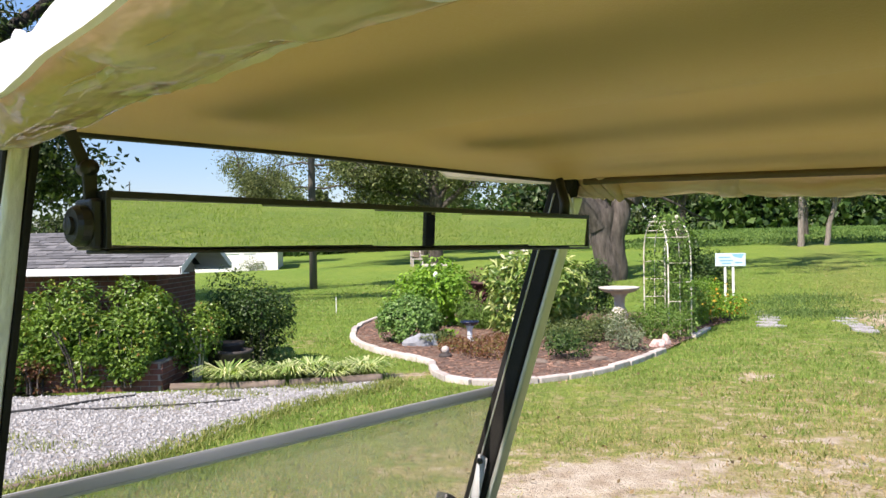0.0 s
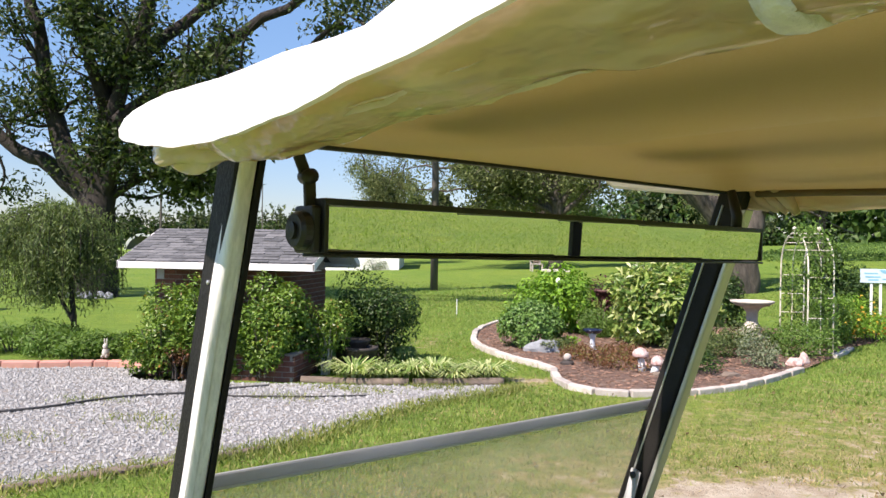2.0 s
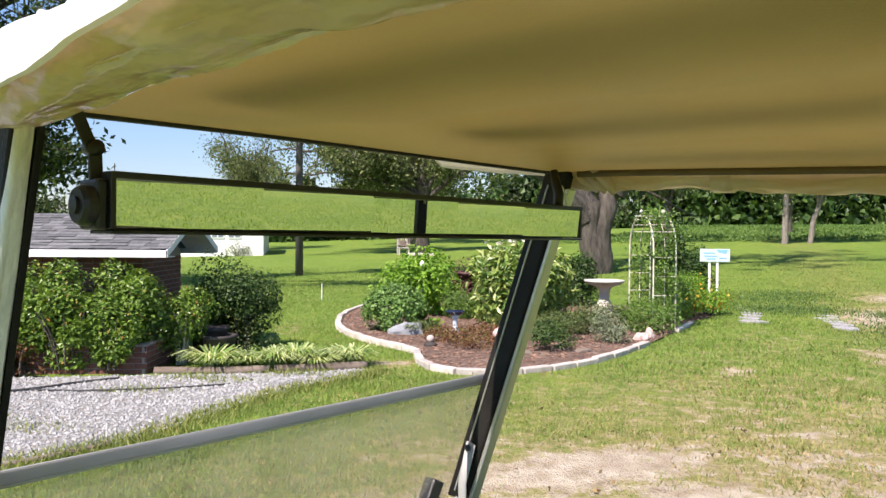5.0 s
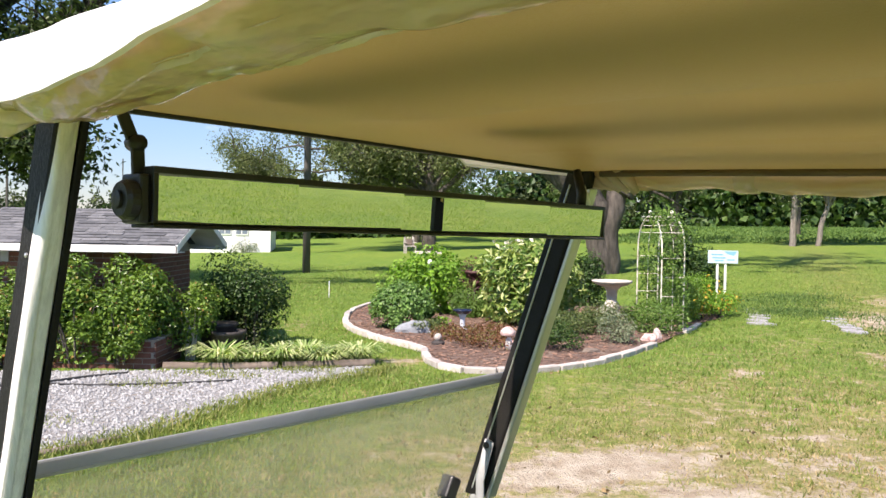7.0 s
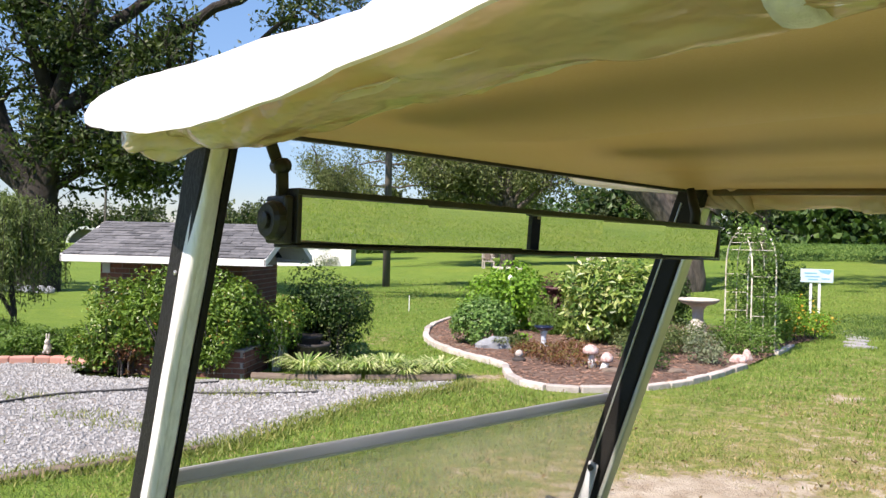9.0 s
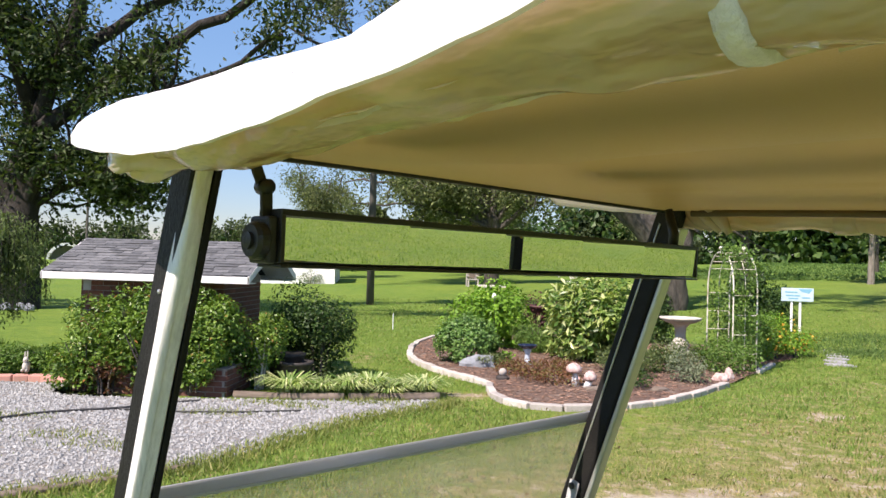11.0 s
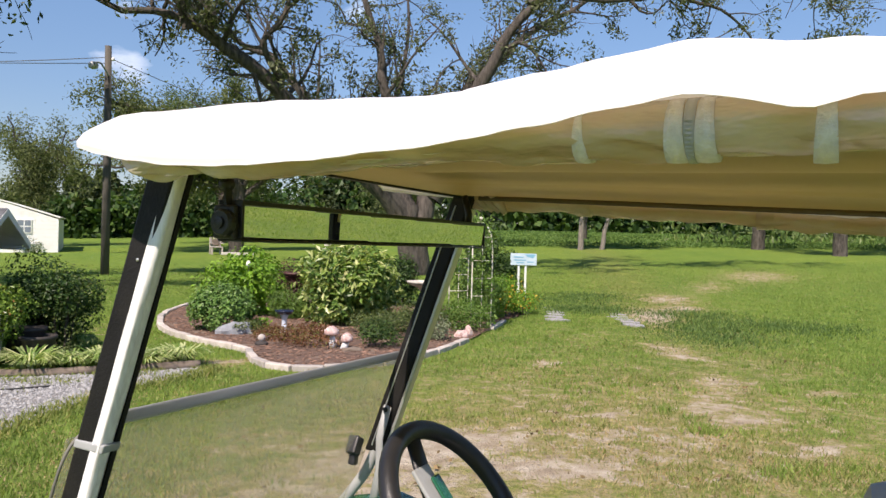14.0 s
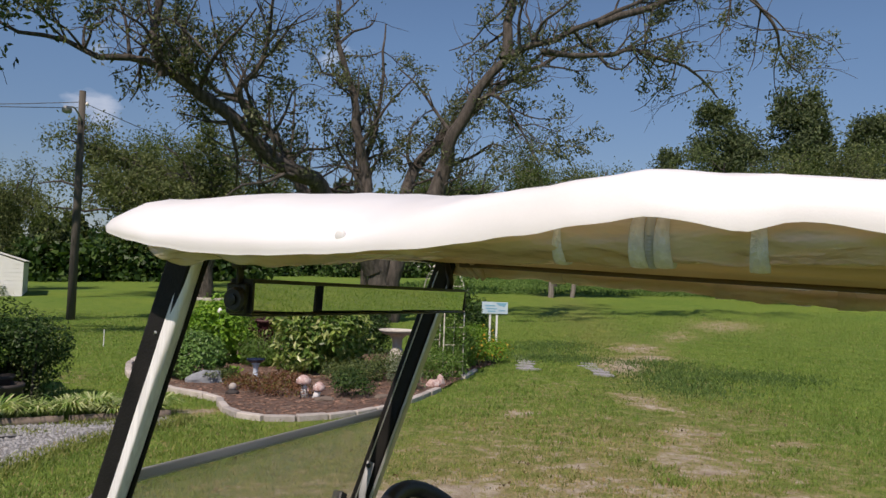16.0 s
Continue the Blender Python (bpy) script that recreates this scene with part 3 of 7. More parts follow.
# grass blades, thick near the camera's side and thinner far off; straw where the lawn is worn
def blade_mesh(x, y, low, high, thin, wide, lean):
    n = len(x)
    h, w, a = rng.uniform(low, high, n), rng.uniform(thin, wide, n), rng.uniform(0, 6.283, n)
    z = rise(x, y)
    dx, dy = np.cos(a) * w, np.sin(a) * w
    tip = rng.normal(0, lean, (n, 2))
    v = np.stack([np.stack([x - dx, y - dy, z - 0.005], -1), np.stack([x + dx, y + dy, z - 0.005], -1), np.stack([x + tip[:, 0], y + tip[:, 1], z + h], -1)], 1)
    return Build().many(v.reshape(-1, 3), 3, [(0, 1, 2)])


n = 930000
reach = rng.uniform(0, 1, n) ** 2.1
gyr = 3.2 + reach * 33
across = rng.uniform(-1, 1, n)
gxr = across * (7.5 + reach * 22) + 3.0 + reach * 9
keep = ~inside(gxr, gyr, [(p[0], p[1]) for p in gl]) & ~inside(gxr, gyr, [(p[0], p[1]) for p in bl])
keep &= ~((gxr < -3.2) & (gyr > 9.0) & (gyr < 12.5))
clumpy = np.sin(gxr * 3.1 + np.sin(gyr * 2.3) * 1.7) * np.sin(gyr * 2.7 + np.sin(gxr * 1.9) * 2.1) + 0.7 * np.sin(gxr * 9.3 + np.sin(gyr * 7) * 1.9) * np.sin(gyr * 8.1 + np.sin(gxr * 6) * 2)
worn = bare_at(gxr, gyr) + 0.16 * clumpy
keep &= rng.uniform(0, 1, n) > np.clip(worn * 1.25 - 0.12, 0, 0.98)
keep &= rng.uniform(-1.8, 1, n) < 0.5 - clumpy * 0.4
keep &= rng.uniform(0, 1.3, n) < gyr - 3.25 + 0.35 * np.sin(gxr * 2.3) * np.sin(gxr * 0.9 + 1)
keep &= (across > -0.7) | (rng.uniform(-1, -0.7, n) < across)
keep &= (reach < 0.6) | (rng.uniform(0.6, 1, n) > reach)
keep &= (across < 0.7) | (rng.uniform(0.7, 1, n) > across)
gxr, gyr, worn = gxr[keep], gyr[keep], worn[keep]
straw = rng.uniform(0, 1, len(gxr)) < np.clip(0.10 + worn * 1.1, 0.04, 0.8)
scale = 1 + gyr / 14
rich = ~straw & (rng.uniform(0, 1, len(gxr)) < lush_at(gxr, gyr) * 0.9)
for pick, mat_, label, low, high in ((rich, green_blade, "short fresh green lawn grass", 0.022, 0.055), (~straw & ~rich, blade_mat, "short green lawn grass mixed with yellow blades", 0.02, 0.05), (straw, straw_blade, "dry straw-coloured grass in the worn lawn", 0.008, 0.032)):
    tagged(part("grass_blades", blade_mesh(gxr[pick], gyr[pick], low, high, 0.0026 * scale[pick], 0.005 * scale[pick], 0.02), mat_, kind="stuff"), label, "grass")

# thicker tufts standing out of the lawn
tx, ty = rng.uniform(3, 16, 900), 4.5 + rng.uniform(0, 1, 900) ** 1.4 * 15
ok = (bare_at(tx, ty) < 0.45) & ~inside(tx, ty, [(p[0], p[1]) for p in bl])
tufts = np.stack([tx[ok], ty[ok]], -1)
q = tufts[rng.integers(0, len(tufts), 30000)] + rng.normal(0, 0.055, (30000, 2)) * np.array([1.5, 1.0])
tagged(part("grass_tufts", blade_mesh(q[:, 0], q[:, 1], 0.035, 0.085, 0.004, 0.009, 0.03), green_blade, kind="stuff"), "thicker green grass tufts in the lawn", "grass")

# fallen leaves
lx, ly = rng.uniform(-0.6, 9.5, 260), 4.2 + rng.uniform(0, 1, 260) ** 1.3 * 9
ok = ~inside(lx, ly, [(p[0], p[1]) for p in bl]) & ~inside(lx, ly, [(p[0], p[1]) for p in gl])
tagged(part("fallen_leaves", Build().leaves(np.stack([lx[ok], ly[ok], np.full(ok.sum(), 0.03)], -1), 0.05, rng, np.array([[0, 0, 0.0]]), 1.7), leaf_litter, kind="stuff"), "small fallen brown leaves scattered on the lawn", "leaves")

# patches of darker green tufts in the lawn beyond the bed
dark_tuft_at = np.array([(8.3, 12.7), (8.9, 13.6), (9.6, 15.2), (7.6, 16.4), (8.1, 18.6), (8.9, 19.8), (10.2, 13.2), (7.2, 16.6), (7.9, 11.6), (10.7, 12.6)])
q = dark_tuft_at[rng.integers(0, len(dark_tuft_at), 13000)] + rng.normal(0, 0.42, (13000, 2)) * np.array([1.5, 1.3])
tagged(part("dark_tufts", blade_mesh(q[:, 0], q[:, 1], 0.03, 0.09, 0.008, 0.018, 0.04), leaf_deep_green, kind="stuff"), "patches of darker green tufts in the lawn", "weeds")

# lawn behind and beside the cart
n = 190000
bxr, byr = 4 + 30 * rng.uniform(0, 1, n) ** 1.2, 3.8 - 24 * rng.uniform(0, 1, n) ** 1.2
soft = (rng.uniform(0, 3, n) < bxr - 4) & (rng.uniform(0, 8, n) < 34 - bxr) & (rng.uniform(0, 6, n) < byr + 20.2)
bxr, byr = bxr[soft], byr[soft]
n = len(bxr)
half = rng.uniform(0, 1, n) < 0.5
tagged(part("grass_blades", blade_mesh(bxr[half], byr[half], 0.03, 0.06, 0.006, 0.013, 0.02), rear_blade, kind="stuff"), "short green lawn grass behind the cart", "grass")

# grass creeping over the gravel's edge, and stray weeds in the stones
fringe = [p for p in gl if p.x > -7 and p.y < 9.45 and not (p.y > 8.7 and p.x < -2)]
fp = np.array([(p.x, p.y) for p in fringe])
n = 9000
q = fp[rng.integers(0, len(fp), n)] + rng.normal(0, 0.11, (n, 2))
weed = np.array([(-3.2, 8.2), (-2.4, 8.75), (-1.7, 9.15), (-4.2, 6.9), (-3.6, 6.6), (-5.2, 7.6), (-2.9, 8.9), (-4.9, 6.0)])
q = np.concatenate([q, weed[rng.integers(0, len(weed), 1500)] + rng.normal(0, 0.16, (1500, 2)) * np.array([1.6, 0.7])])
n = len(q)
h, w, a = rng.uniform(0.025, 0.075, n), rng.uniform(0.005, 0.010, n), rng.uniform(0, 6.283, n)
dx, dy = np.cos(a) * w, np.sin(a) * w
gv = np.stack([np.stack([q[:, 0] - dx, q[:, 1] - dy, np.full(n, 0.01)], -1), np.stack([q[:, 0] + dx, q[:, 1] + dy, np.full(n, 0.01)], -1), np.stack([q[:, 0] + rng.normal(0, 0.03, n), q[:, 1] + rng.normal(0, 0.03, n), 0.01 + h], -1)], 1)
tagged(part("grass_fringe", Build().many(gv.reshape(-1, 3), 3, [(0, 1, 2)]), blade_mat, kind="stuff"), "grass and weeds creeping over the gravel edge", "grass")

# ---- golf cart ----
cart = thing("golf_cart", -0.0285, 1.284, 0, 48.46, "golf cart with a white vinyl canopy cover and folded windshield", "golf cart")


def along(table, f):
    at = f + np.array([-0.026, -0.016, -0.007, 0.0, 0.007, 0.016, 0.026])
    return float(np.interp(at, [p[0] for p in table][::-1], [p[1] for p in table][::-1]) @ np.array([0.08, 0.14, 0.18, 0.2, 0.18, 0.14, 0.08]))


HEM = [(0.3, 1.888), (0.24, 1.886), (0.2, 1.881), (0.136, 1.863), (0.05, 1.847), (-0.05, 1.837), (-0.15, 1.835), (-0.3, 1.840), (-0.46, 1.849), (-0.58, 1.865), (-0.65, 1.876), (-0.755, 1.890), (-0.8, 1.884), (-0.862, 1.870), (-0.897, 1.885), (-0.93, 1.8855), (-1.0, 1.872), (-1.2, 1.86), (-1.45, 1.862), (-1.6, 1.865)]
TUCK = [(0.3, 0.0), (0.19, 0.0), (0.12, 0.018), (0.05, 0.016), (-0.05, 0.024), (-0.15, 0.027), (-0.3, 0.015), (-0.45, 0.002), (-0.6, 0.0), (-0.68, -0.006), (-0.755, -0.014), (-0.83, -0.005), (-0.9, 0.0), (-1.6, 0.0)]
CROWN = [(0.3, 1.926), (0.24, 1.934), (0.19, 1.943), (0.13, 1.945), (0.085, 1.938), (0.04, 1.949), (-0.3, 1.937), (-0.6, 1.947), (-0.75, 1.967), (-0.86, 1.958), (-1.0, 1.948), (-1.3, 1.952), (-1.6, 1.93)]


def cover_outline(d, n=26):
    """The canopy's outline in plan, drawn in by d: rounded corners and a bowed front."""
    hw, f0, f1, r = 0.695, 0.190, -1.5, 0.092
    corner = [(hw - r, f0 - r, 0), (-hw + r, f0 - r, 90), (-hw + r, f1 + r, 180), (hw - r, f1 + r, 270)]
    pts = []
    for (cu, cf, w0), (nu, nf, _) in zip(corner, corner[1:] + corner[:1]):
        for k in range(25):
            w = radians(w0 + 90 * k / 24)
            pts.append((cu + r * math.cos(w), cf + r * math.sin(w)))
        e = radians(w0 + 90)
        a, b = pts[-1], (nu + r * math.cos(e), nf + r * math.sin(e))
        m = 80 if w0 in (90, 270) else n
        pts += [(a[0] + (b[0] - a[0]) * k / m, a[1] + (b[1] - a[1]) * k / m) for k in range(1, m)]
    fc, hl, out = (f0 + f1) / 2, (f0 - f1) / 2, []
    for u, f in pts:
        if f > f0 - r:
            f += 0.045 * (1 - (u / hw) ** 2) * min(1, (f - f0 + r) / r) ** 2
        out.append((u * (1 - d / hw), fc + (f - fc) * (1 - d / hl)))
    return out


cover = Build()
RINGS = [(0.0048, 0.0004, 0), (0.0035, 0.0, 0), (-0.0006, 0.0, 0), (-0.001, 0.006, 0), (0.0, 0, 0.14), (0.006, 0, 0.22), (0.015, 0, 0.30), (0.028, 0, 0.40), (0.045, 0, 0.51), (0.07, 0, 0.64), (0.1, 0, 0.76), (0.14, 0, 0.88), (0.19, 0, 0.96), (0.26, 0, 1.0), (0.42, 0, 1.0), (0.6, 0, 1.0), (0.685, 0, 1.0)]
rings = []
for d, dz, lift in RINGS:
    row = []
    for (u, f), (uo, fo) in zip(cover_outline(d), cover_outline(0)):
        hem = along(HEM, fo) if uo < 0 else 1.886
        if f > 0.1 and abs(uo) < 0.55:
            hem += 0.013 * (1 - (uo / 0.55) ** 2) * min(1, (f - 0.1) / 0.08)
        if uo > 0.3:
            hem = 1.868 + 0.05 * min(f, 0)
        top = along(CROWN, f) + 0.014 * min(1, max(0, (0.2 - f) / 0.1)) * min(1, max(0, (f + 0.6) / 0.3)) - 0.004 * min(1, max(0, (-0.3 - f) / 0.3))
        back = min(1, max(0, (-0.35 - f) / 0.24))
        soft = 1 - 0.22 * min(1, max(0, (f + 0.1) / 0.25)) * min(1, max(0, (abs(u) - 0.3) / 0.25))
        steep = float(np.interp(d, [0, 0.006, 0.015, 0.03, 0.06, 0.11, 0.25, 0.7], [0.24, 0.58, 0.75, 0.85, 0.91, 0.94, 0.95, 0.95])) if lift else 0.0
        nose = min(1, max(0, (f - 0.03) / 0.12)) if lift else 0.0
        blunt = float(np.interp(d, [0, 0.006, 0.015, 0.03, 0.06, 0.11, 0.25, 0.7], [0.10, 0.25, 0.36, 0.50, 0.80, 0.99, 1.0, 1]))
        z = hem + dz + (top - hem) * (lift * soft * (1 - back) * (1 - nose) + blunt * nose + steep * back)
        z += 0.004 * noise.noise((u * 9, f * 9, 3)) * (0.3 + lift) + 0.0025 * noise.noise((u * 30, f * 22, 7))
        cr = (f + 0.045) * 0.62 + (z - 1.885) * 0.78
        along_cr = (f + 0.045) * 0.78 - (z - 1.885) * 0.62
        z += 0.006 * math.exp(-(cr / 0.006) ** 2 - (along_cr / 0.03) ** 2) if uo < -0.5 and lift else 0.0
        push = 0.006 * noise.noise((f * 6, u * 3, 1.5)) * (1 - lift)
        if uo < -0.5:
            push += along(TUCK, fo) * max(0.0, 1 - lift / 0.8)
        row.append((u + (push if abs(u) > 0.5 else 0), f, z))
    rings.append(row + [row[0]])
cover.sheet(rings)
cover.add(rings[-1][:-1], [tuple(range(len(rings[-1]) - 1))])
canopy = part("canopy_cover", cover, cover_vinyl, cart, "white vinyl canopy cover with a loose wavy hem", smooth=True)
canopy.data.set_sharp_from_angle(angle=radians(48))

# snaps on the hem
for u, f, z in ((-0.6805, -0.318, 1.866), (-0.693, -0.872, 1.9)):
    part("snap", Build().lathe([(0.0085, -0.004), (0.0085, 0.0), (0.006, 0.0012), (0.001, 0.0015)], 16), cover_vinyl, canopy, smooth=True).matrix_basis = pose(u, f, z, 0, -92, 0)

# liner under the canopy, tan cloth hanging in long soft folds
rows = []
for i in range(61):
    g = i / 60
    row = []
    for j in range(57):
        u = -0.665 + (0.6 + 0.665) * j / 56
        front = 0.205 - 0.13 * (u / 0.6) ** 2
        f = front + (-1.46 - front) * g
        side = (u + 0.665) / 1.265
        z = 1.868 + 0.022 * math.sin(math.pi * min(side * 1.05, 1)) + (0.034 * f if f < 0 else 0) * side
        edge = min(1.0, max(g - 0.03, 0) * 4.5) * min(1, side * 6) * min(1, (1 - side) * 6)
        z += edge * (0.010 * noise.noise((u * 2.4, f * 1.7, 5)) + 0.002 * noise.noise((u * 8, f * 3, 8)))
        # broad soft folds along the cart
        shift = u - 0.03 * f - 0.012 * math.sin(f * 4.0)
        z += edge * float(np.interp(shift + np.array([-0.05, -0.025, 0, 0.025, 0.05]), [-0.6, -0.42, -0.27, -0.22, -0.09, -0.01, 0.13, 0.34, 0.6], [0, 0.010, -0.024, -0.025, 0.010, 0.008, -0.014, -0.003, 0]) @ np.array([0.12, 0.22, 0.32, 0.22, 0.12]))
        z -= edge * 0.006 * math.exp(-((shift - 0.27) / 0.02) ** 2) + edge * 0.004 * math.exp(-((u + 0.13 - 0.5 * f) / 0.03) ** 2) * math.exp(-((f + 0.1) / 0.12) ** 2)
        row.append((u, f, z))
    rows.append(row)
liner = part("canopy_liner", Build().sheet(rows), tan_liner, cart, "tan cloth underside of the canopy hanging in soft folds", smooth=True)
# unseen bars added between the cover and the liner to cast dark bands
for u, wide in ((-0.37, 0.085), (0.06, 0.07), (0.43, 0.07)):
    part("shade_bar", Build().box((u - wide / 2, -1.40, 1.913), (u + wide / 2, -0.06, 1.921)), rail_grey, cart, "grey unseen bar added above the liner to shade it", bevel=0.003)

trim = Build().tube([(u, 0.207 - 0.13 * (u / 0.6) ** 2, 1.866 + 0.022 * math.sin(math.pi * min((u + 0.665) / 1.265 * 1.05, 1))) for u in np.linspace(-0.62, 0.6, 25)], 0.0045, 6)
part("front_trim", trim, black_plastic, cart, "thin black front edge trim", smooth=True)
# far rail, with the liner's shadow put into its dark brown
part("side_rail", Build().tube([(0.575, f, 1.862 + 0.034 * min(f, 0)) for f in np.linspace(0.05, -1.4, 12)], 0.007, 8), liner_shadow_brown, cart, smooth=True)


def roll_of_vinyl(u, f0, f1, height, radius, seed, flat=0.72):
    """A rolled-up clear side curtain: a soft wrinkled tube."""
    pts, rad = [], []
    for k in range(150):
        f = f0 + (f1 - f0) * k / 149
        sag = 0.006 * noise.noise((f * 4, seed, 2)) + 0.003 * noise.noise((f * 13, seed, 9))
        pts.append((u + 0.006 * noise.noise((f * 5, seed, 4)), f, height(f) + sag))
        ends = min(1.0, 0.35 + k / 15, 0.35 + (149 - k) / 10)
        rad.append(radius * ends * (1 + 0.08 * noise.noise((f * 7, seed, 6))))
    b = Build()
    b.tube(pts, rad, 30, flat=flat)
    v = b.v[0]
    for i in range(len(v)):
        p = v[i]
        v[i] = p + np.array([0.003, 0, 0.003]) * noise.noise((p[0] * 60, p[1] * 16, p[2] * 60 + seed)) + np.array([0.008, 0, 0.011]) * (0.25 - abs(noise.noise((p[0] * 35, p[1] * 7 + p[2] * 34, seed)))) + np.array([0.005, 0, 0.006]) * (0.2 - abs(noise.noise((p[0] * 60, p[1] * 16 - p[2] * 45, seed + 4))))
    return b


roll = part("rolled_side_curtain", roll_of_vinyl(-0.632, -0.01, -1.42, lambda f: 1.866 - 0.016 * min(1, max(0, (f + 0.42) / 0.25)) + 0.006 * min(1, max(0, (-0.72 - f) / 0.1)), 0.036, 1.0, 0.84), clear_vinyl, cart, "rolled-up clear vinyl side curtain with grey straps", smooth=True)
# whitish film ribbons: highlights on the curtain's wrinkles put into their colour
film_highlight = surface("film_highlight", (0.72, 0.66, 0.52), (0.92, 0.90, 0.84), 30, 0.1, 0.8, 40, coat=1.0, depth=0.01, through=0.45, glow=(0.95, 0.85, 0.6), stretch=(1, 0.4, 1))
for k, (fa, fb, u0, z0, wide) in enumerate(((-0.06, -0.44, -0.612, 1.832, 0.016), (-0.22, -0.60, -0.604, 1.838, 0.012), (-0.66, -1.02, -0.606, 1.842, 0.014), (-0.80, -1.30, -0.630, 1.8425, 0.010), (-0.30, -0.50, -0.655, 1.838, 0.010))):
    rib = []
    for i in range(46):
        q = i / 45
        f = fa + (fb - fa) * q
        row = []
        for j in range(5):
            e = (j / 4 - 0.5) * wide * math.sin(math.pi * (0.08 + 0.84 * q))
            row.append((u0 + e * 0.8 + 0.006 * noise.noise((f * 9, k, 1)), f, z0 + 0.012 * q - abs(e) * 0.5 + 0.005 * noise.noise((f * 14, k, j * 0.4)) + 0.003 * noise.noise((f * 40, k, j))))
        rib.append(row)
    part("film_fold", Build().sheet(rib), film_highlight, roll, "crinkled film edge of the curtain with highlights in its whitish colour", smooth=True)
# drooping front end of the roll over the strut
droop = []
for i in range(31):
    a = i / 30
    row = []
    for j in range(49):
        w = 2 * math.pi * j / 48
        r = (0.03 * math.sin(math.pi * (0.12 + 0.8 * a)) + 0.006) * (1 + 0.10 * math.sin(5 * w + 7 * a) + 0.06 * math.sin(9 * w - 10 * a))
        f = 0.075 - 0.16 * a
        row.append((-0.645 + r * 0.9 * math.cos(w) + 0.05 * a * a, f, 1.853 - 0.004 * math.sin(a * 7) + r * 0.85 * math.sin(w) + 0.004 * noise.noise((f * 40, math.cos(w) * 2, math.sin(w) * 2))))
    droop.append(row)
part("curtain_end", Build().sheet(droop), clear_vinyl, cart, "gathered clear vinyl curtain end", smooth=True)
for f, wd, mt in ((-0.634, 0.010, grey_vinyl), (-0.734, 0.018, grey_vinyl), (-0.764, 0.018, grey_vinyl), (-0.872, 0.018, grey_vinyl)):
    b = Build()
    b.tube([(-0.632, f - wd / 2, 1.866), (-0.632, f, 1.8655), (-0.632, f + wd / 2, 1.866)], [(0.0365 if f > -0.7 else 0.0385 if f > -0.8 else 0.0415) + e for e in (0, 0.0004, 0)], 24, flat=0.87)
    part("strap", b, mt, roll, "pale grey webbing strap", smooth=True)
zipb = Build().tube([(-0.632, -0.7545, 1.866), (-0.632, -0.7435, 1.866)], 0.0378, 24, flat=0.87)
for k in range(26):
    w = math.pi * (0.45 + 1.1 * k / 25)
    p0 = Vector((-0.632 + 0.0382 * math.sin(-w) * 1.0, -0.749, 1.866 + 0.0382 * 0.87 * math.cos(w)))
    zipb.box((-0.0012, -0.0035, -0.0012), (0.0012, 0.0035, 0.0012), Matrix.Translation(p0))
part("zipper", zipb, rail_grey, roll, "grey plastic zipper", smooth=True)

far_roll = part("rolled_side_curtain", roll_of_vinyl(0.635, 0.1, -1.42, lambda f: 1.853 + 0.055 * min(f, 0), 0.026, 5.0, 0.8), clear_vinyl, cart, "pale tan rolled-up side curtain along the far eave", smooth=True)
for f in (-0.25, -0.72, -1.02):
    part("strap", Build().tube([(0.635, f - 0.02, 1.853 + 0.055 * f), (0.635, f + 0.02, 1.853 + 0.055 * f)], 0.029, 14, flat=0.85), clear_vinyl, far_roll, smooth=True)
part("hanging_strap", Build().sheet([[(0.62 + 0.004 * math.sin(k), -1.234 + d, 1.77 - 0.018 * k) for d in (-0.012, 0.012)] for k in range(6)]), tan_liner, cart, "tan hanging webbing strap")
gat = Build()
for k in range(5):
    gat.tube([(0.60 - 0.008 * k, 0.13 - 0.03 * k, 1.878), (0.605, 0.10 - 0.025 * k, 1.85), (0.61, 0.06 - 0.02 * k, 1.835 - 0.004 * k)], [0.012, 0.016, 0.007], 8)
part("curtain_end", gat, clear_vinyl, cart, "gathered tan curtain end", smooth=True)


def strut(u, foam_end):
    """A raked front post: black outside, with a pale strip along its rear."""
    def at(z, df=0.0, du=0.0):
        return (u + du, (0.73 if u < 0 else 0.764) - (0.349 if u < 0 else 0.357) * z + df, z)
    b = Build()
    v = [at(z, df, du) for z in (foam_end, 1.875) for df, du in ((-0.03, -0.017), (-0.03, 0.006 if u < 0 else 0.017), (0.033, 0.006 if u < 0 else 0.017), (0.033, -0.017))]
    b.add(v, [(3, 2, 1, 0), (4, 5, 6, 7), (0, 1, 5, 4), (1, 2, 6, 5), (2, 3, 7, 6), (3, 0, 4, 7)])
    s = part("front_post", b, black_foam, cart, "raked black front canopy post", bevel=0.006)
    if u > 0:
        part("groove", Build().tube([at(foam_end + 0.02, 0.012, -0.0178), at(1.84, 0.012, -0.0178)], 0.0022, 6), aluminium, s, "thin pale groove line")
    return s, at


post_n, at_n = strut(-0.55, 0.8)
# rear of the near post: a strip of gathered white vinyl
rows = []
for i in range(40):
    z = 0.8 + (1.858 - 0.8) * i / 39
    row = []
    for j in range(13):
        spread = 1.0 - 0.35 * max(0, (z - 1.70) / 0.16)
        fold = 0.0045 * noise.noise((z * 2.2, j * 0.9, 1)) + 0.0025 * noise.noise((z * 7, j * 1.3, 2))
        if j < 5:
            du, df = -0.0195 + 0.6 * fold, -0.013 - 0.0054 * j
        else:
            du, df = -0.0195 + 0.0031 * (j - 4), -0.0355 - 0.003 * math.sin((j - 4) / 8 * math.pi) + fold
        row.append(at_n(z, df, du * spread))
    rows.append(row)
strip = part("gathered_vinyl_strip", Build().sheet(rows), strip_vinyl, post_n, "white gathered vinyl strip down the post", smooth=True)
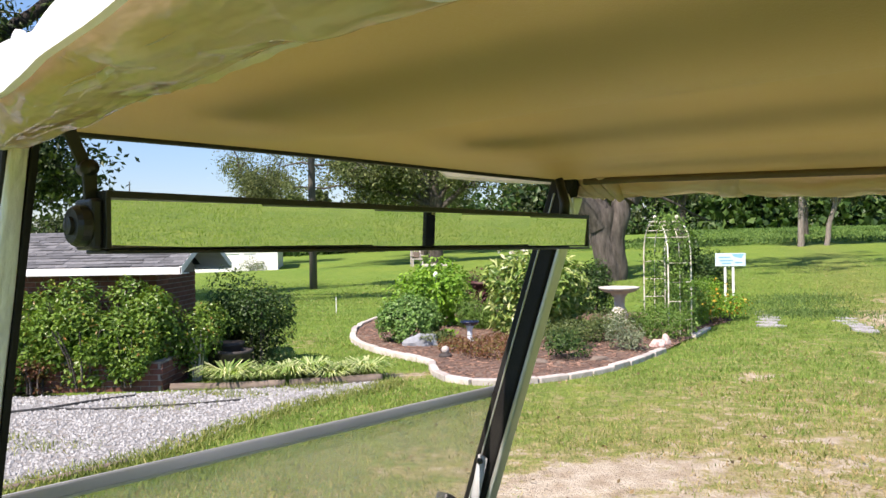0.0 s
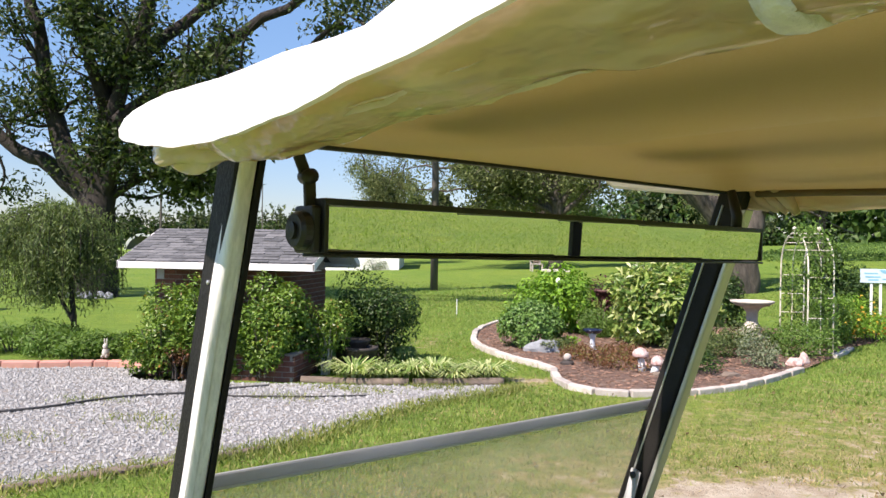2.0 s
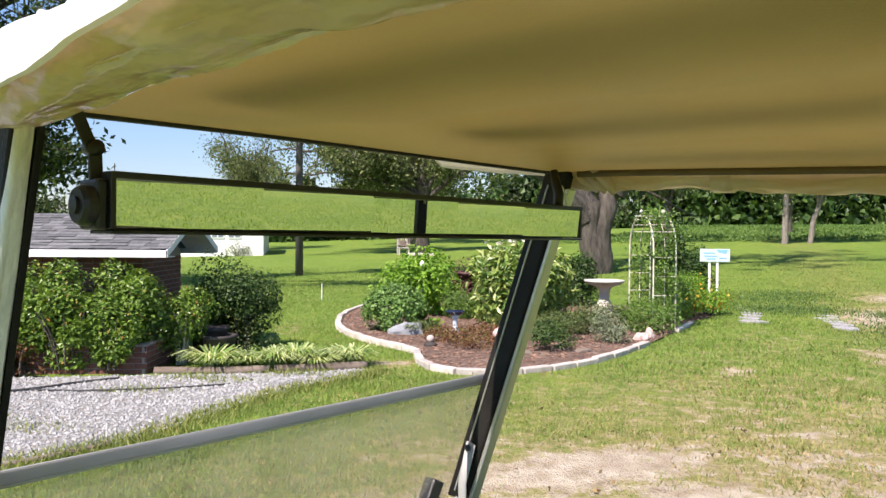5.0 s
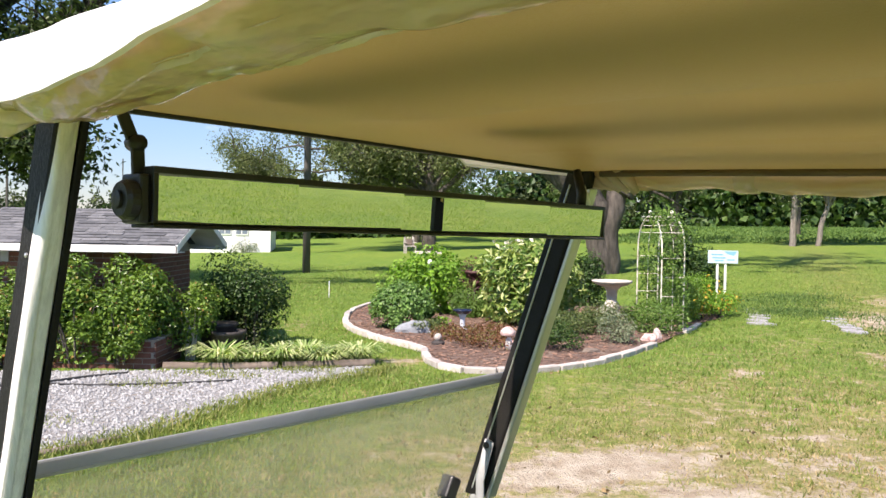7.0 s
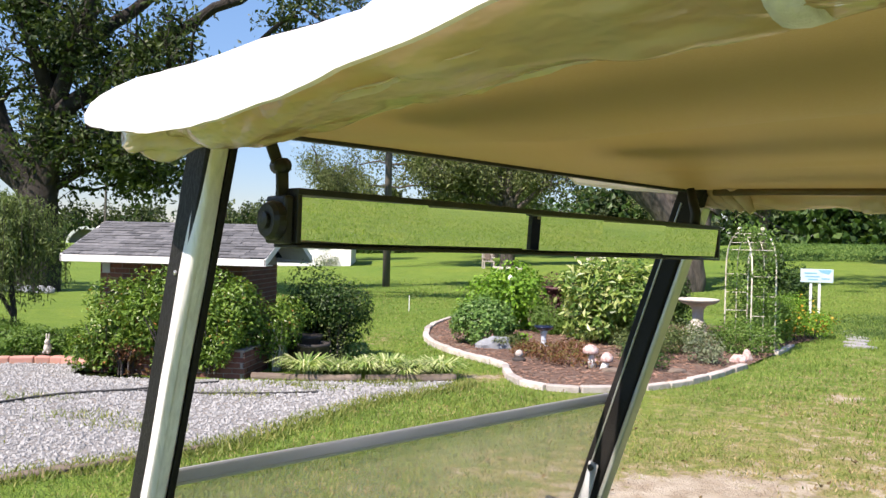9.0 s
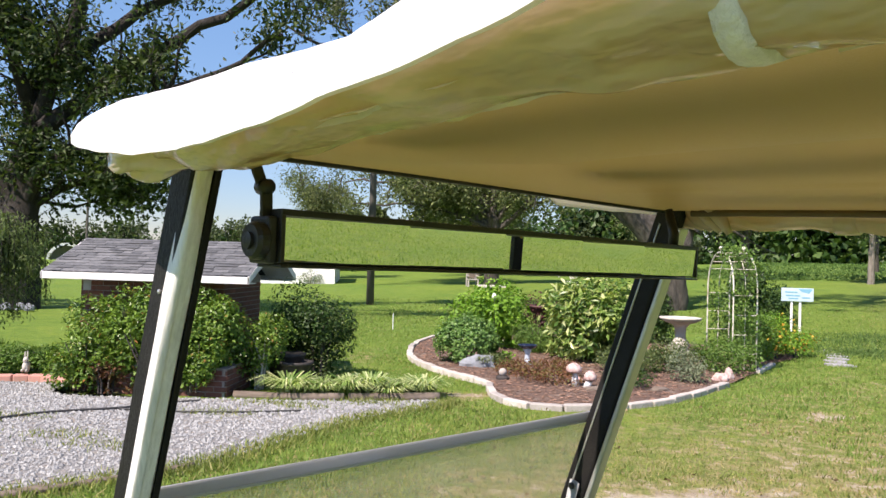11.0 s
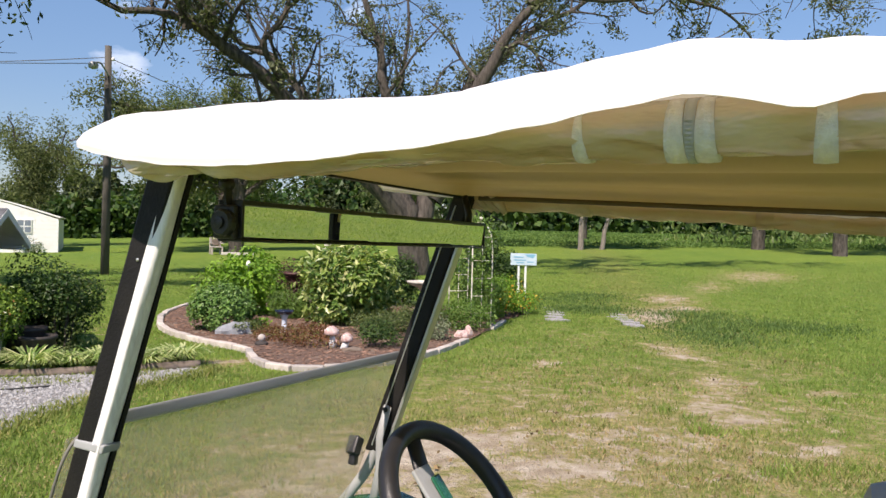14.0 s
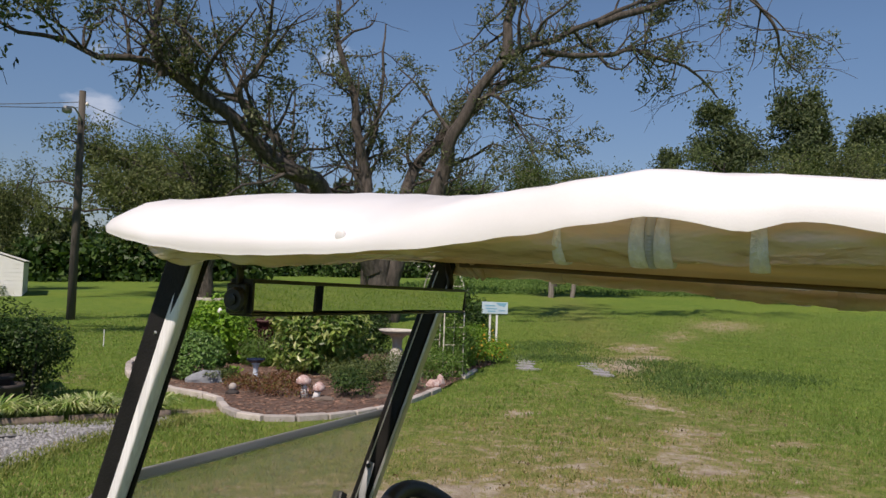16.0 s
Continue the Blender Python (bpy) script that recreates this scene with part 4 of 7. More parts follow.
md = strip.modifiers.new("cloth", "SOLIDIFY")
md.thickness = 0.004
inner = Build()
v = [at_n(z, df, du) for z in (0.8, 1.86) for df, du in ((-0.041, 0.0066), (-0.041, 0.0145), (0.0, 0.0145), (0.0, 0.0066))]
inner.add(v, [(3, 2, 1, 0), (4, 5, 6, 7), (0, 1, 5, 4), (1, 2, 6, 5), (2, 3, 7, 6), (3, 0, 4, 7)])
part("edge_channel", inner, black_foam, post_n, "black edge beside the vinyl strip", bevel=0.0015)
band = Build()
v = [at_n(z, df, du) for z in (1.361, 1.377) for df, du in ((-0.0435, -0.0212), (-0.0435, 0.0158), (0.0345, 0.0158), (0.0345, -0.0185))]
band.add(v, [(3, 2, 1, 0), (4, 5, 6, 7), (0, 1, 5, 4), (1, 2, 6, 5), (2, 3, 7, 6), (3, 0, 4, 7)])
part("strap", band, grey_paint, post_n, "grey webbing strap round the post", bevel=0.003)
part("screw", Build().lathe([(0.003, 0), (0.003, 0.002), (0.001, 0.003)], 8), aluminium, post_n).matrix_basis = pose(*at_n(1.695, 0.0, -0.0172), 0, -90, 0)

post_f, at_f = strut(0.58, 1.07)
rear = Build()
v = [at_f(z, df, du) for z in (1.07, 1.83) for df, du in ((-0.044, -0.014), (-0.044, 0.019), (-0.031, 0.019), (-0.031, -0.014))]
rear.add(v, [(3, 2, 1, 0), (4, 5, 6, 7), (0, 1, 5, 4), (1, 2, 6, 5), (2, 3, 7, 6), (3, 0, 4, 7)])
part("rear_strip", rear, aluminium, post_f, "dull aluminium strip", bevel=0.004)
foot = smooth_line([at_f(1.1), at_f(1.0, 0.01), at_f(0.9, 0.05), at_f(0.78, 0.10)], 5)
part("post_foot", Build().tube(foot, 0.017, 12), grey_paint, post_f, "bent grey metal tube", smooth=True)
part("bolt", Build().lathe([(0.008, 0), (0.008, 0.005), (0.004, 0.008)], 10), black_plastic, post_f).matrix_basis = pose(*at_f(1.212, -0.002, -0.036), 0, -90, 0)
arm = Build()
arm.tube([at_f(1.222, -0.002, -0.03), at_f(1.12, -0.012, -0.03), at_f(1.02, -0.05, -0.03), at_f(0.86, -0.075, -0.03)], [0.014, 0.013, 0.014, 0.015], 10, flat=0.35)
part("stay", arm, grey_paint, post_f, "flat grey metal stay", smooth=True)
part("top_bracket", Build().tube([at_f(1.83, -0.05, -0.06), at_f(1.80, -0.05, -0.02), at_f(1.745, -0.05, 0.0)], 0.007, 8), white_vinyl, post_f, "pale canopy clip", smooth=True)

for u in (-0.55, 0.615):
    b = Build()
    v = [(u + du, -1.267 + df + 0.067 * (1.815 - z), z) for z in (0.75, 1.84) for df, du in ((-0.017, -0.017), (-0.017, 0.017), (0.017, 0.017), (0.017, -0.017))]
    b.add(v, [(3, 2, 1, 0), (4, 5, 6, 7), (0, 1, 5, 4), (1, 2, 6, 5), (2, 3, 7, 6), (3, 0, 4, 7)])
    part("rear_post", b, black_foam, cart, "black rear canopy post", bevel=0.004)


def pane_material():
    m = bpy.data.materials.new("dusty_pane")
    m.use_nodes = True
    nt = m.node_tree
    nt.nodes.remove(nt.nodes["Principled BSDF"])
    tr, di, gl = nt.nodes.new("ShaderNodeBsdfTransparent"), nt.nodes.new("ShaderNodeBsdfDiffuse"), nt.nodes.new("ShaderNodeBsdfGlossy")
    tr.inputs[0].default_value = (0.90, 0.89, 0.83, 1)
    nt.links.new(ramp(nt, noise_tex(nt, 4, 6), [(0.3, (0.74, 0.68, 0.50)), (0.7, (0.88, 0.81, 0.62))]), di.inputs[0])
    gl.inputs["Roughness"].default_value = 0.16
    a, b = nt.nodes.new("ShaderNodeMixShader"), nt.nodes.new("ShaderNodeMixShader")
    nt.links.new(ramp(nt, noise_tex(nt, 7, 6), [(0.3, (0.12, 0.12, 0.12)), (0.75, (0.25, 0.25, 0.25))]), a.inputs[0])
    nt.links.new(tr.outputs[0], a.inputs[1])
    tl, half = nt.nodes.new("ShaderNodeBsdfTranslucent"), nt.nodes.new("ShaderNodeMixShader")
    tl.inputs[0].default_value = (0.88, 0.80, 0.60, 1)
    half.inputs[0].default_value = 0.5
    nt.links.new(di.outputs[0], half.inputs[1])
    nt.links.new(tl.outputs[0], half.inputs[2])
    nt.links.new(half.outputs[0], a.inputs[2])
    b.inputs[0].default_value = 0.01
    nt.links.new(a.outputs[0], b.inputs[1])
    nt.links.new(gl.outputs[0], b.inputs[2])
    nt.links.new(b.outputs[0], nt.nodes["Material Output"].inputs[0])
    return m


def shield(u, z, d=0.0):
    k = (u + 0.55) / 1.13
    return (u, (0.73 + 0.034 * k) - (0.349 + 0.008 * k) * z + 0.046 + d, z - 0.018 * k)


dusty_pane = pane_material()
screen = part("windshield", Build().add([shield(u, z, d) for d in (0, 0.005) for u, z in ((-0.572, 0.78), (0.585, 0.78), (0.585, 1.395), (-0.572, 1.375))], [(0, 1, 2, 3), (7, 6, 5, 4), (0, 4, 5, 1), (1, 5, 6, 2), (2, 6, 7, 3), (3, 7, 4, 0)]), dusty_pane, cart, "folded dusty clear windshield with a grey top rail")
screen.visible_shadow = False
def flat_band(low, high, thick, d):
    """A flat bar with eased edges lying in the windshield's plane, along its top."""
    b, ring = Build(), []
    for u in np.linspace(-0.535, 0.60, 9):
        row = []
        for a, t in ((0, -0.6), (0.12, -1), (0.88, -1), (1, -0.6), (1, 0.6), (0.88, 1), (0.12, 1), (0, 0.6)):
            row.append(shield(u, 1.3955 + low + (high - low) * a, 0.003 + d + thick * t))
        ring.append(row + [row[0]])
    b.sheet(ring)
    b.add(ring[0][:-1], [tuple(range(8))])
    b.add(ring[-1][:-1], [tuple(range(7, -1, -1))])
    return b


part("top_rail", flat_band(-0.012, 0.0115, 0.004, 0.0), smoke_rail, screen, "flat grey plastic windshield rail")
part("rail_lip", flat_band(-0.0155, -0.009, 0.0055, 0.0), rail_grey, screen, "paler lip along the rail")
edge = Build().tube(smooth_line([shield(-0.53, 1.395, -0.004), shield(-0.575, 1.35, -0.008), shield(-0.582, 1.2, -0.006), shield(-0.582, 0.8, -0.006)], 6), 0.003, 8)
part("edge_tube", edge, clear_edge, screen, "clear plastic edge", smooth=True)
clipb = Build().box((-0.02, -0.018, -0.028), (0.02, 0.018, 0.028), Matrix.Translation((0.50, 0.41, 1.10)) @ Matrix.Rotation(0.5, 4, "Y"))
clipb.box((-0.012, -0.012, -0.06), (0.014, 0.012, -0.02), Matrix.Translation((0.505, 0.41, 1.10)) @ Matrix.Rotation(0.25, 4, "Y"))
part("latch", clipb, black_plastic, screen, "black plastic windshield latch", bevel=0.006)

# steering wheel
tilt = Matrix.Translation((-0.262, -0.318, 1.259)) @ Matrix.Rotation(radians(52), 4, "X")
wheel = new("steering_wheel")
wheel.parent = cart
wheel.matrix_basis = tilt
rim = Build().tube([(0.172 * math.cos(w), 0.172 * math.sin(w), 0) for w in np.linspace(0, 2 * math.pi, 49)], 0.0175, 12, caps=False)
part("rim", rim, black_plastic, wheel, "thick black rim", smooth=True)
for w in (90, 205, 335):
    a = radians(w)
    sp = Build().tube([(0.02 * math.cos(a), 0.02 * math.sin(a), -0.03), (0.09 * math.cos(a), 0.09 * math.sin(a), -0.022), (0.165 * math.cos(a), 0.165 * math.sin(a), 0)], [0.034, 0.024, 0.022], 10, flat=0.35)
    part("spoke", sp, black_plastic, wheel, smooth=True)
part("hub", Build().lathe([(0.06, -0.05), (0.062, -0.025), (0.05, -0.012), (0.01, -0.01)], 20), black_plastic, wheel, smooth=True)
part("score_holder", Build().box((-0.042, 0.0, -0.014), (0.012, 0.11, -0.006)), grey_paint, wheel, "grey scorecard plate", bevel=0.003)
part("badge", Build().box((-0.014, 0.03, -0.004), (0.014, 0.085, 0.002)), cart_green, wheel, "green badge", bevel=0.003)
part("steering_column", Build().tube([(-0.285, -0.262, 1.255), (-0.285, 0.16, 0.93)], [0.028, 0.034], 12), black_plastic, cart, smooth=True)

# body below the posts
body = Build()
prof = [(0.72, 0.45), (0.78, 0.6), (0.72, 0.76), (0.5, 0.9), (0.3, 0.95), (0.2, 0.93), (0.22, 0.6), (0.2, 0.36)]
body.sheet([[(u * (1 if 0 < i < 7 else 0.97), f, z) for i, (f, z) in enumerate(prof)] for u in (-0.6, -0.56, -0.3, 0, 0.3, 0.56, 0.6)])
for u in (-0.6, 0.6):
    body.add([(u, f, z) for f, z in prof], [tuple(range(len(prof)))])
part("front_cowl", body, cart_green, cart, "dark green plastic front cowl", smooth=True)
part("floor_pan", Build().box((-0.58, -1.5, 0.30), (0.58, 0.5, 0.36)), black_plastic, cart, bevel=0.02)
part("rear_body", Build().box((-0.6, -1.62, 0.36), (0.6, -0.62, 0.68)), cart_green, cart, bevel=0.05)
part("seat_base", Build().box((-0.55, -1.1, 0.70), (0.55, -0.58, 0.84)), seat_vinyl, cart, bevel=0.05)
for u in (-0.28, 0.28):
    for f0, f1, e0, e1 in ((-1.06, -0.955, -1.078, -1.055), (-1.24, -1.125, -1.13, -1.107)):
        bk = part("backrest", Build().box((u - 0.25, f0, 0.86), (u + 0.25, f1, 1.238)), seat_vinyl, cart, "grey vinyl backrest with black edging", bevel=0.04)
        part("edging", Build().box((u - 0.248, e0, 0.87), (u + 0.248, e1, 1.228)), black_plastic, bk, "black rear shell", bevel=0.014)
for u in (-0.5, 0.5):
    part("back_bar", Build().tube([(u * 0.6, -1.08, 0.7), (u * 0.6, -1.078, 1.25)], 0.016, 8), black_plastic, cart, smooth=True)
for u in (-0.52, 0.52):
    for f in (0.36, -1.22):
        wh = part("wheel", Build().lathe([(0.12, -0.09), (0.24, -0.1), (0.275, -0.07), (0.28, 0), (0.275, 0.07), (0.24, 0.1), (0.12, 0.09)], 28), rubber, cart, "black rubber tyre", smooth=True)
        wh.matrix_basis = pose(u, f, 0.28, 0, 90, 0)
        part("rim", Build().lathe([(0.05, -0.11), (0.13, -0.105), (0.14, -0.08), (0.14, 0.08), (0.13, 0.105), (0.05, 0.11)], 20), grey_paint, wh, "grey steel rim", smooth=True)

# ---- panoramic mirror ----
mirror_glass = bpy.data.materials.new("mirror_glass")
mirror_glass.use_nodes = True
mb = mirror_glass.node_tree.nodes["Principled BSDF"]
mb.inputs["Metallic"].default_value, mb.inputs["Roughness"].default_value = 1.0, 0.012
mb.inputs["Base Color"].default_value = (0.86, 0.88, 0.86, 1)

mirror = thing("panoramic_mirror", -0.0285, 1.284, 1.765, 48.46, "five-panel panoramic mirror in a black plastic frame under the canopy", "mirror")
mirror.matrix_basis = pose(-0.0285, 1.284, 1.7583, 0, 0.68, 48.9)
W0, W1, HH = -0.486, 0.494, 0.0285
YAW, DIP = radians(11.45), radians(3.6)
BACK = 0.0155
part("mirror_back", Build().box((W0 - 0.004, 0.034, -HH - 0.005), (W1 + 0.004, 0.044, HH + 0.005)), black_plastic, mirror, "black plastic back plate", bevel=0.0015)
for z0, z1, name in ((HH - 0.0020, HH + 0.0058, "top_rim"), (-HH - 0.0062, -HH - 0.0022, "bottom_rim")):
    part(name, Build().box((W0 - 0.006, -0.0115, z0), (W1 + 0.006, 0.0405, z1)), black_plastic, mirror, "narrow black frame rim", bevel=0.0012)
pw = (W1 - W0) / 5
step = pw * math.tan(YAW)
for k in range(5):
    c0 = W0 + pw * k
    f_in, f_out = BACK + step / 2, BACK - step / 2
    wedge = Build().add([(c0, f_in + 0.002, z) for z in (-HH, HH)] + [(c0 + pw, f_out + 0.002, z) for z in (-HH, HH)] + [(c0 + pw, 0.0345, z) for z in (-HH, HH)] + [(c0, 0.0345, z) for z in (-HH, HH)],
                        [(0, 2, 3, 1), (2, 4, 5, 3), (4, 6, 7, 5), (6, 0, 1, 7), (1, 3, 5, 7), (6, 4, 2, 0)])
    hold = part("panel_holder", wedge, black_plastic, mirror, "black stepped mirror holder")
    hw = pw / 2 / math.cos(YAW)
    turn = (0.9, -0.5, 0.4, -0.7, 0.3)[k]
    m = Matrix.Translation((c0 + pw / 2, BACK - 0.002, (0.0, 0.0016, 0.0004, 0.0016, 0.0)[k])) @ Matrix.Rotation(-YAW, 4, "Z") @ Matrix.Rotation(DIP + radians(turn), 4, "X") @ Matrix.Rotation(radians(-0.35), 4, "Y")
    part("mirror_panel", Build().box((-hw + 0.0007, -0.001, -HH + 0.0012), (hw - 0.0007, 0.001, HH - 0.0004), m), mirror_glass, hold, "flat mirror panel")
part("knob", Build().lathe([(0.006, 0), (0.021, 0.0), (0.0225, 0.003), (0.0225, 0.012), (0.019, 0.017), (0.010, 0.017), (0.010, 0.021), (0.004, 0.022)], 24), black_plastic, mirror, "round black clamp knob").matrix_basis = pose(W0 - 0.017, 0.012, -0.004, 0, -90, 0)
part("end_cap", Build().box((W0 - 0.019, -0.004, -HH - 0.002), (W0 - 0.005, 0.04, HH * 0.9)), black_plastic, mirror, bevel=0.004)
for u0, u1 in ((W0 - 0.006, W0 + 0.0004), (W1 - 0.0004, W1 + 0.006)):
    part("end_rim", Build().box((u0, -0.0105, -HH - 0.001), (u1, 0.040, HH + 0.001)), black_plastic, mirror, "narrow black frame end", bevel=0.0012)
arm = Build().box((-0.0075, -0.003, -0.006), (0.0075, 0.003, 0.048), Matrix.Translation((W0 - 0.010, 0.016, 0.016)) @ Matrix.Rotation(radians(-3), 4, "Y"))
arm.box((-0.007, -0.003, -0.007), (0.007, 0.003, 0.060), Matrix.Translation((W0 - 0.013, 0.022, 0.060)) @ Matrix.Rotation(radians(-24), 4, "Y"))
part("bracket_arm", arm, black_plastic, mirror, "black hanging bracket arm with an elbow", bevel=0.0015)
arm = Build().tube([(W1 - 0.025, 0.03, 0.02), (W1 - 0.022, 0.03, 0.06), (W1 - 0.02, 0.045, 0.11)], [0.011, 0.011, 0.009], 8)
part("bracket_arm", arm, black_plastic, mirror, smooth=True)
part("bolt", Build().lathe([(0.009, -0.010), (0.009, 0.010)], 14), black_plastic, mirror, smooth=True).matrix_basis = pose(W0 - 0.013, 0.018, 0.060, 90, 0, 0)

# ---- brick pump house ----
def bricks(parent, x0, x1, z0, z1, y, axis="x", face=-1, limit=300):
    """Single bricks laid in running bond on the face of a wall; alike bricks share one mesh."""
    L, H, J = 0.203, 0.0575, 0.010
    full = Build().box((0, -0.006, 0), (L, 0.02, H)).mesh("brick")
    full.materials.append(brick_red)
    row, z, made = 0, z0 + 0.008, 0
    while z + H < z1:
        x = x0 - (0.1065 if row % 2 else 0)
        while x < x1:
            a, b = max(x, x0), min(x + L, x1)
            if b - a > 0.06 and made < limit:
                ob = new("brick", full)
                ob.parent = parent
                jit = random.uniform(-0.0015, 0.0015)
                if axis == "x":
                    ob.matrix_basis = Matrix.Translation((a, y + jit, z)) @ Matrix.Diagonal(((b - a) / L, 1, 1, 1))
                else:
                    ob.matrix_basis = Matrix.Translation((y + jit, a, z)) @ Matrix.Rotation(radians(90), 4, "Z") @ Matrix.Diagonal(((b - a) / L, 1, 1, 1))
                made += 1
            x += L + J
        z += H + J
        row += 1


shed = thing("pump_house", -4.9, 10.1, 0, 0, "low red brick pump house with a grey shingle roof", "shed")
SX0, SX1, SD, SH = -1.02, 1.0, 1.5, 1.42
wallb = Build()
wallb.box((SX0, 0, 0), (SX1, 0.1, SH))
wallb.box((SX0, SD - 0.1, 0), (SX1, SD, SH))
wallb.box((SX0, 0.1, 0), (SX0 + 0.1, SD - 0.1, SH))
wallb.box((SX1 - 0.1, 0.1, 0), (SX1, SD - 0.1, SH))
for x in (SX0, SX1 - 0.1):
    wallb.add([(x, 0, SH), (x, SD, SH), (x, SD / 2, 1.86), (x + 0.1, 0, SH), (x + 0.1, SD, SH), (x + 0.1, SD / 2, 1.86)], [(0, 1, 2), (5, 4, 3), (0, 2, 5, 3), (1, 4, 5, 2), (0, 3, 4, 1)])
shed_wall = part("wall", wallb, mortar, shed, "red brick wall with pale joints")
roof = Build()
EV, RT = 0.32, 1.945
for s in (0, 1):
    y0, y1 = (-EV, SD / 2) if s == 0 else (SD + EV, SD / 2)
    a, b = [(-1.39, y0, 1.475), (1.45, y0, 1.475), (1.45, y1, RT), (-1.39, y1, RT)], 0.03
    roof.add(a + [(x, y, z - b) for x, y, z in a], [(0, 1, 2, 3), (7, 6, 5, 4), (0, 4, 5, 1), (1, 5, 6, 2), (2, 6, 7, 3), (3, 7, 4, 0)])
roof_part = part("roof", roof, shingle_grey, shed, "weathered grey asphalt shingle roof")
shing = Build()
rows_n = 13
for s in (0, 1):
    for r in range(rows_n):
        t0, t1 = r / rows_n, (r + 1.06) / rows_n
        x = -1.40 - random.uniform(0, 0.15)
        while x < 1.46:
            w = random.uniform(0.13, 0.3)
            a, b = max(x, -1.395), min(x + w - 0.006, 1.455)
            if b > a + 0.02:
                lift = random.choice((0.004, 0.004, 0.011))
                pts = []
                for t, up in ((t0, lift + 0.007), (t1, 0.003)):
                    t = min(t, 1.0)
                    yy = -EV - 0.015 + (SD / 2 + EV + 0.015) * t
                    zz = 1.476 + (RT - 1.476) * t + up
                    yy = yy if s == 0 else SD - yy
                    pts += [(a, yy, zz), (b, yy, zz)]
                v = [pts[0], pts[1], pts[3], pts[2]]
                shing.add(v + [(px_, py_, pz_ - 0.006) for px_, py_, pz_ in v], [(0, 1, 2, 3), (0, 4, 5, 1), (1, 5, 6, 2), (3, 7, 4, 0)])
            x += w
part("shingles", shing, shingle_grey, roof_part, kind="stuff")
fas = Build()
fas.box((-1.40, -EV - 0.03, 1.375), (1.46, -EV - 0.005, 1.468))
part("fascia", fas, white_paint, shed, "white painted fascia board", bevel=0.004)
part("fascia", Build().box((-1.40, SD + EV + 0.005, 1.375), (1.46, SD + EV + 0.03, 1.468)), white_paint, shed)
for y0, y1 in ((-EV, 0.0), (SD, SD + EV)):
    part("soffit", Build().box((-1.38, y0, 1.375), (1.44, y1, 1.387)), white_paint, shed, "white soffit board")
for x, k in ((1.44, 1), (-1.38, -1)):
    for s in (0, 1):
        y0 = -EV - 0.03 if s == 0 else SD + EV + 0.03
        lo, hi = (x, x + 0.022 * k)
        v = [(q, yy, zz) for q in (lo, hi) for yy, zz in ((y0, 1.375), (y0, 1.47), (SD / 2, RT + 0.0), (SD / 2, RT - 0.10))]
        part("rake_board", Build().add(v, [(0, 1, 2, 3), (7, 6, 5, 4), (0, 4, 5, 1), (1, 5, 6, 2), (2, 6, 7, 3), (3, 7, 4, 0)]), white_paint, shed, "white painted rake board")
    under = Build()
    for s in (0, 1):
        y0 = -EV if s == 0 else SD + EV
        xi = SX1 + 0.001 if k > 0 else SX0 - 0.001
        v = [(xi, y0, 1.43), (x, y0, 1.43), (x, SD / 2, RT - 0.045), (xi, SD / 2, RT - 0.045)]
        under.add(v + [(a, b, c - 0.008) for a, b, c in v], [(0, 1, 2, 3), (7, 6, 5, 4), (0, 4, 5, 1), (1, 5, 6, 2), (2, 6, 7, 3), (3, 7, 4, 0)])
    part("gable_soffit", under, white_paint, shed)
part("vent_frame", Build().box((SX0 + 0.03, -0.014, 1.22), (SX0 + 0.14, 0.0, 1.36)), grey_paint, shed, "grey vent frame under the eave")
vent = thing("vent_pipe", -6.75, 12.3, 0, 0, "white plastic gooseneck pipe behind the pump house", "pipe")
part("pipe", Build().tube(smooth_line([(0, 0, 0), (0, 0, 1.55), (0.05, 0, 1.78), (0.22, 0, 1.88), (0.55, 0, 1.92)], 6), 0.055, 12), white_paint, vent, smooth=True)

# raised brick planter in front of the pump house
planter = thing("brick_planter", -4.45, 9.13, 0, 0, "low red brick planter holding a leafy shrub", "planter")
pb = Build()
pb.box((-0.98, 0.0, 0), (0.98, 0.1, 0.36))
pb.box((-0.98, 0.1, 0), (-0.88, 0.9, 0.36))
pb.box((0.88, 0.1, 0), (0.98, 0.9, 0.36))
pb.box((-0.88, 0.1, 0), (0.88, 0.9, 0.30))
planter_wall = part("planter_wall", pb, mortar, planter, "red brick planter wall")

# ---- timber edging, hose, red edging ----
for x0, x1, y0, y1, r in ((-3.40, -2.05, 9.2, 9.33, 0.055), (-2.0, -0.9, 9.36, 9.62, 0.06)):
    log = thing("landscape_timber", x0, y0, 0.0, math.degrees(math.atan2(y1 - y0, x1 - x0)), "weathered brown landscape timber edging the bed", "timber", "bed timbers")
    part("log", Build().tube([(d, 0.012 * math.sin(d * 5), r * 0.62 + 0.008 * math.sin(d * 3.1 + x0)) for d in np.linspace(0, math.hypot(x1 - x0, y1 - y0), 15)], [r * (1 + 0.12 * noise.noise((k * 0.7, x0, 1))) for k in range(15)], 10), old_timber, log, smooth=True)
edge_line = smooth_line([(-6.3, 2.55), (-4.62, 4.02), (-3.95, 4.72), (-3.3, 5.45)], 7)
for i in range(0, len(edge_line) - 3, 4):
    a, b = edge_line[i], edge_line[min(i + 4, len(edge_line) - 1)]
    e = thing("edging_board", a.x, a.y, 0, math.degrees(math.atan2(b.y - a.y, b.x - a.x)), "worn brown edging board along the gravel", "edging", "gravel edging")
    part("board", Build().box((0.01, -0.03, -0.02), ((b - a).length - 0.01, 0.03, 0.045 + random.uniform(-0.012, 0.008))), old_timber, e, bevel=0.01)
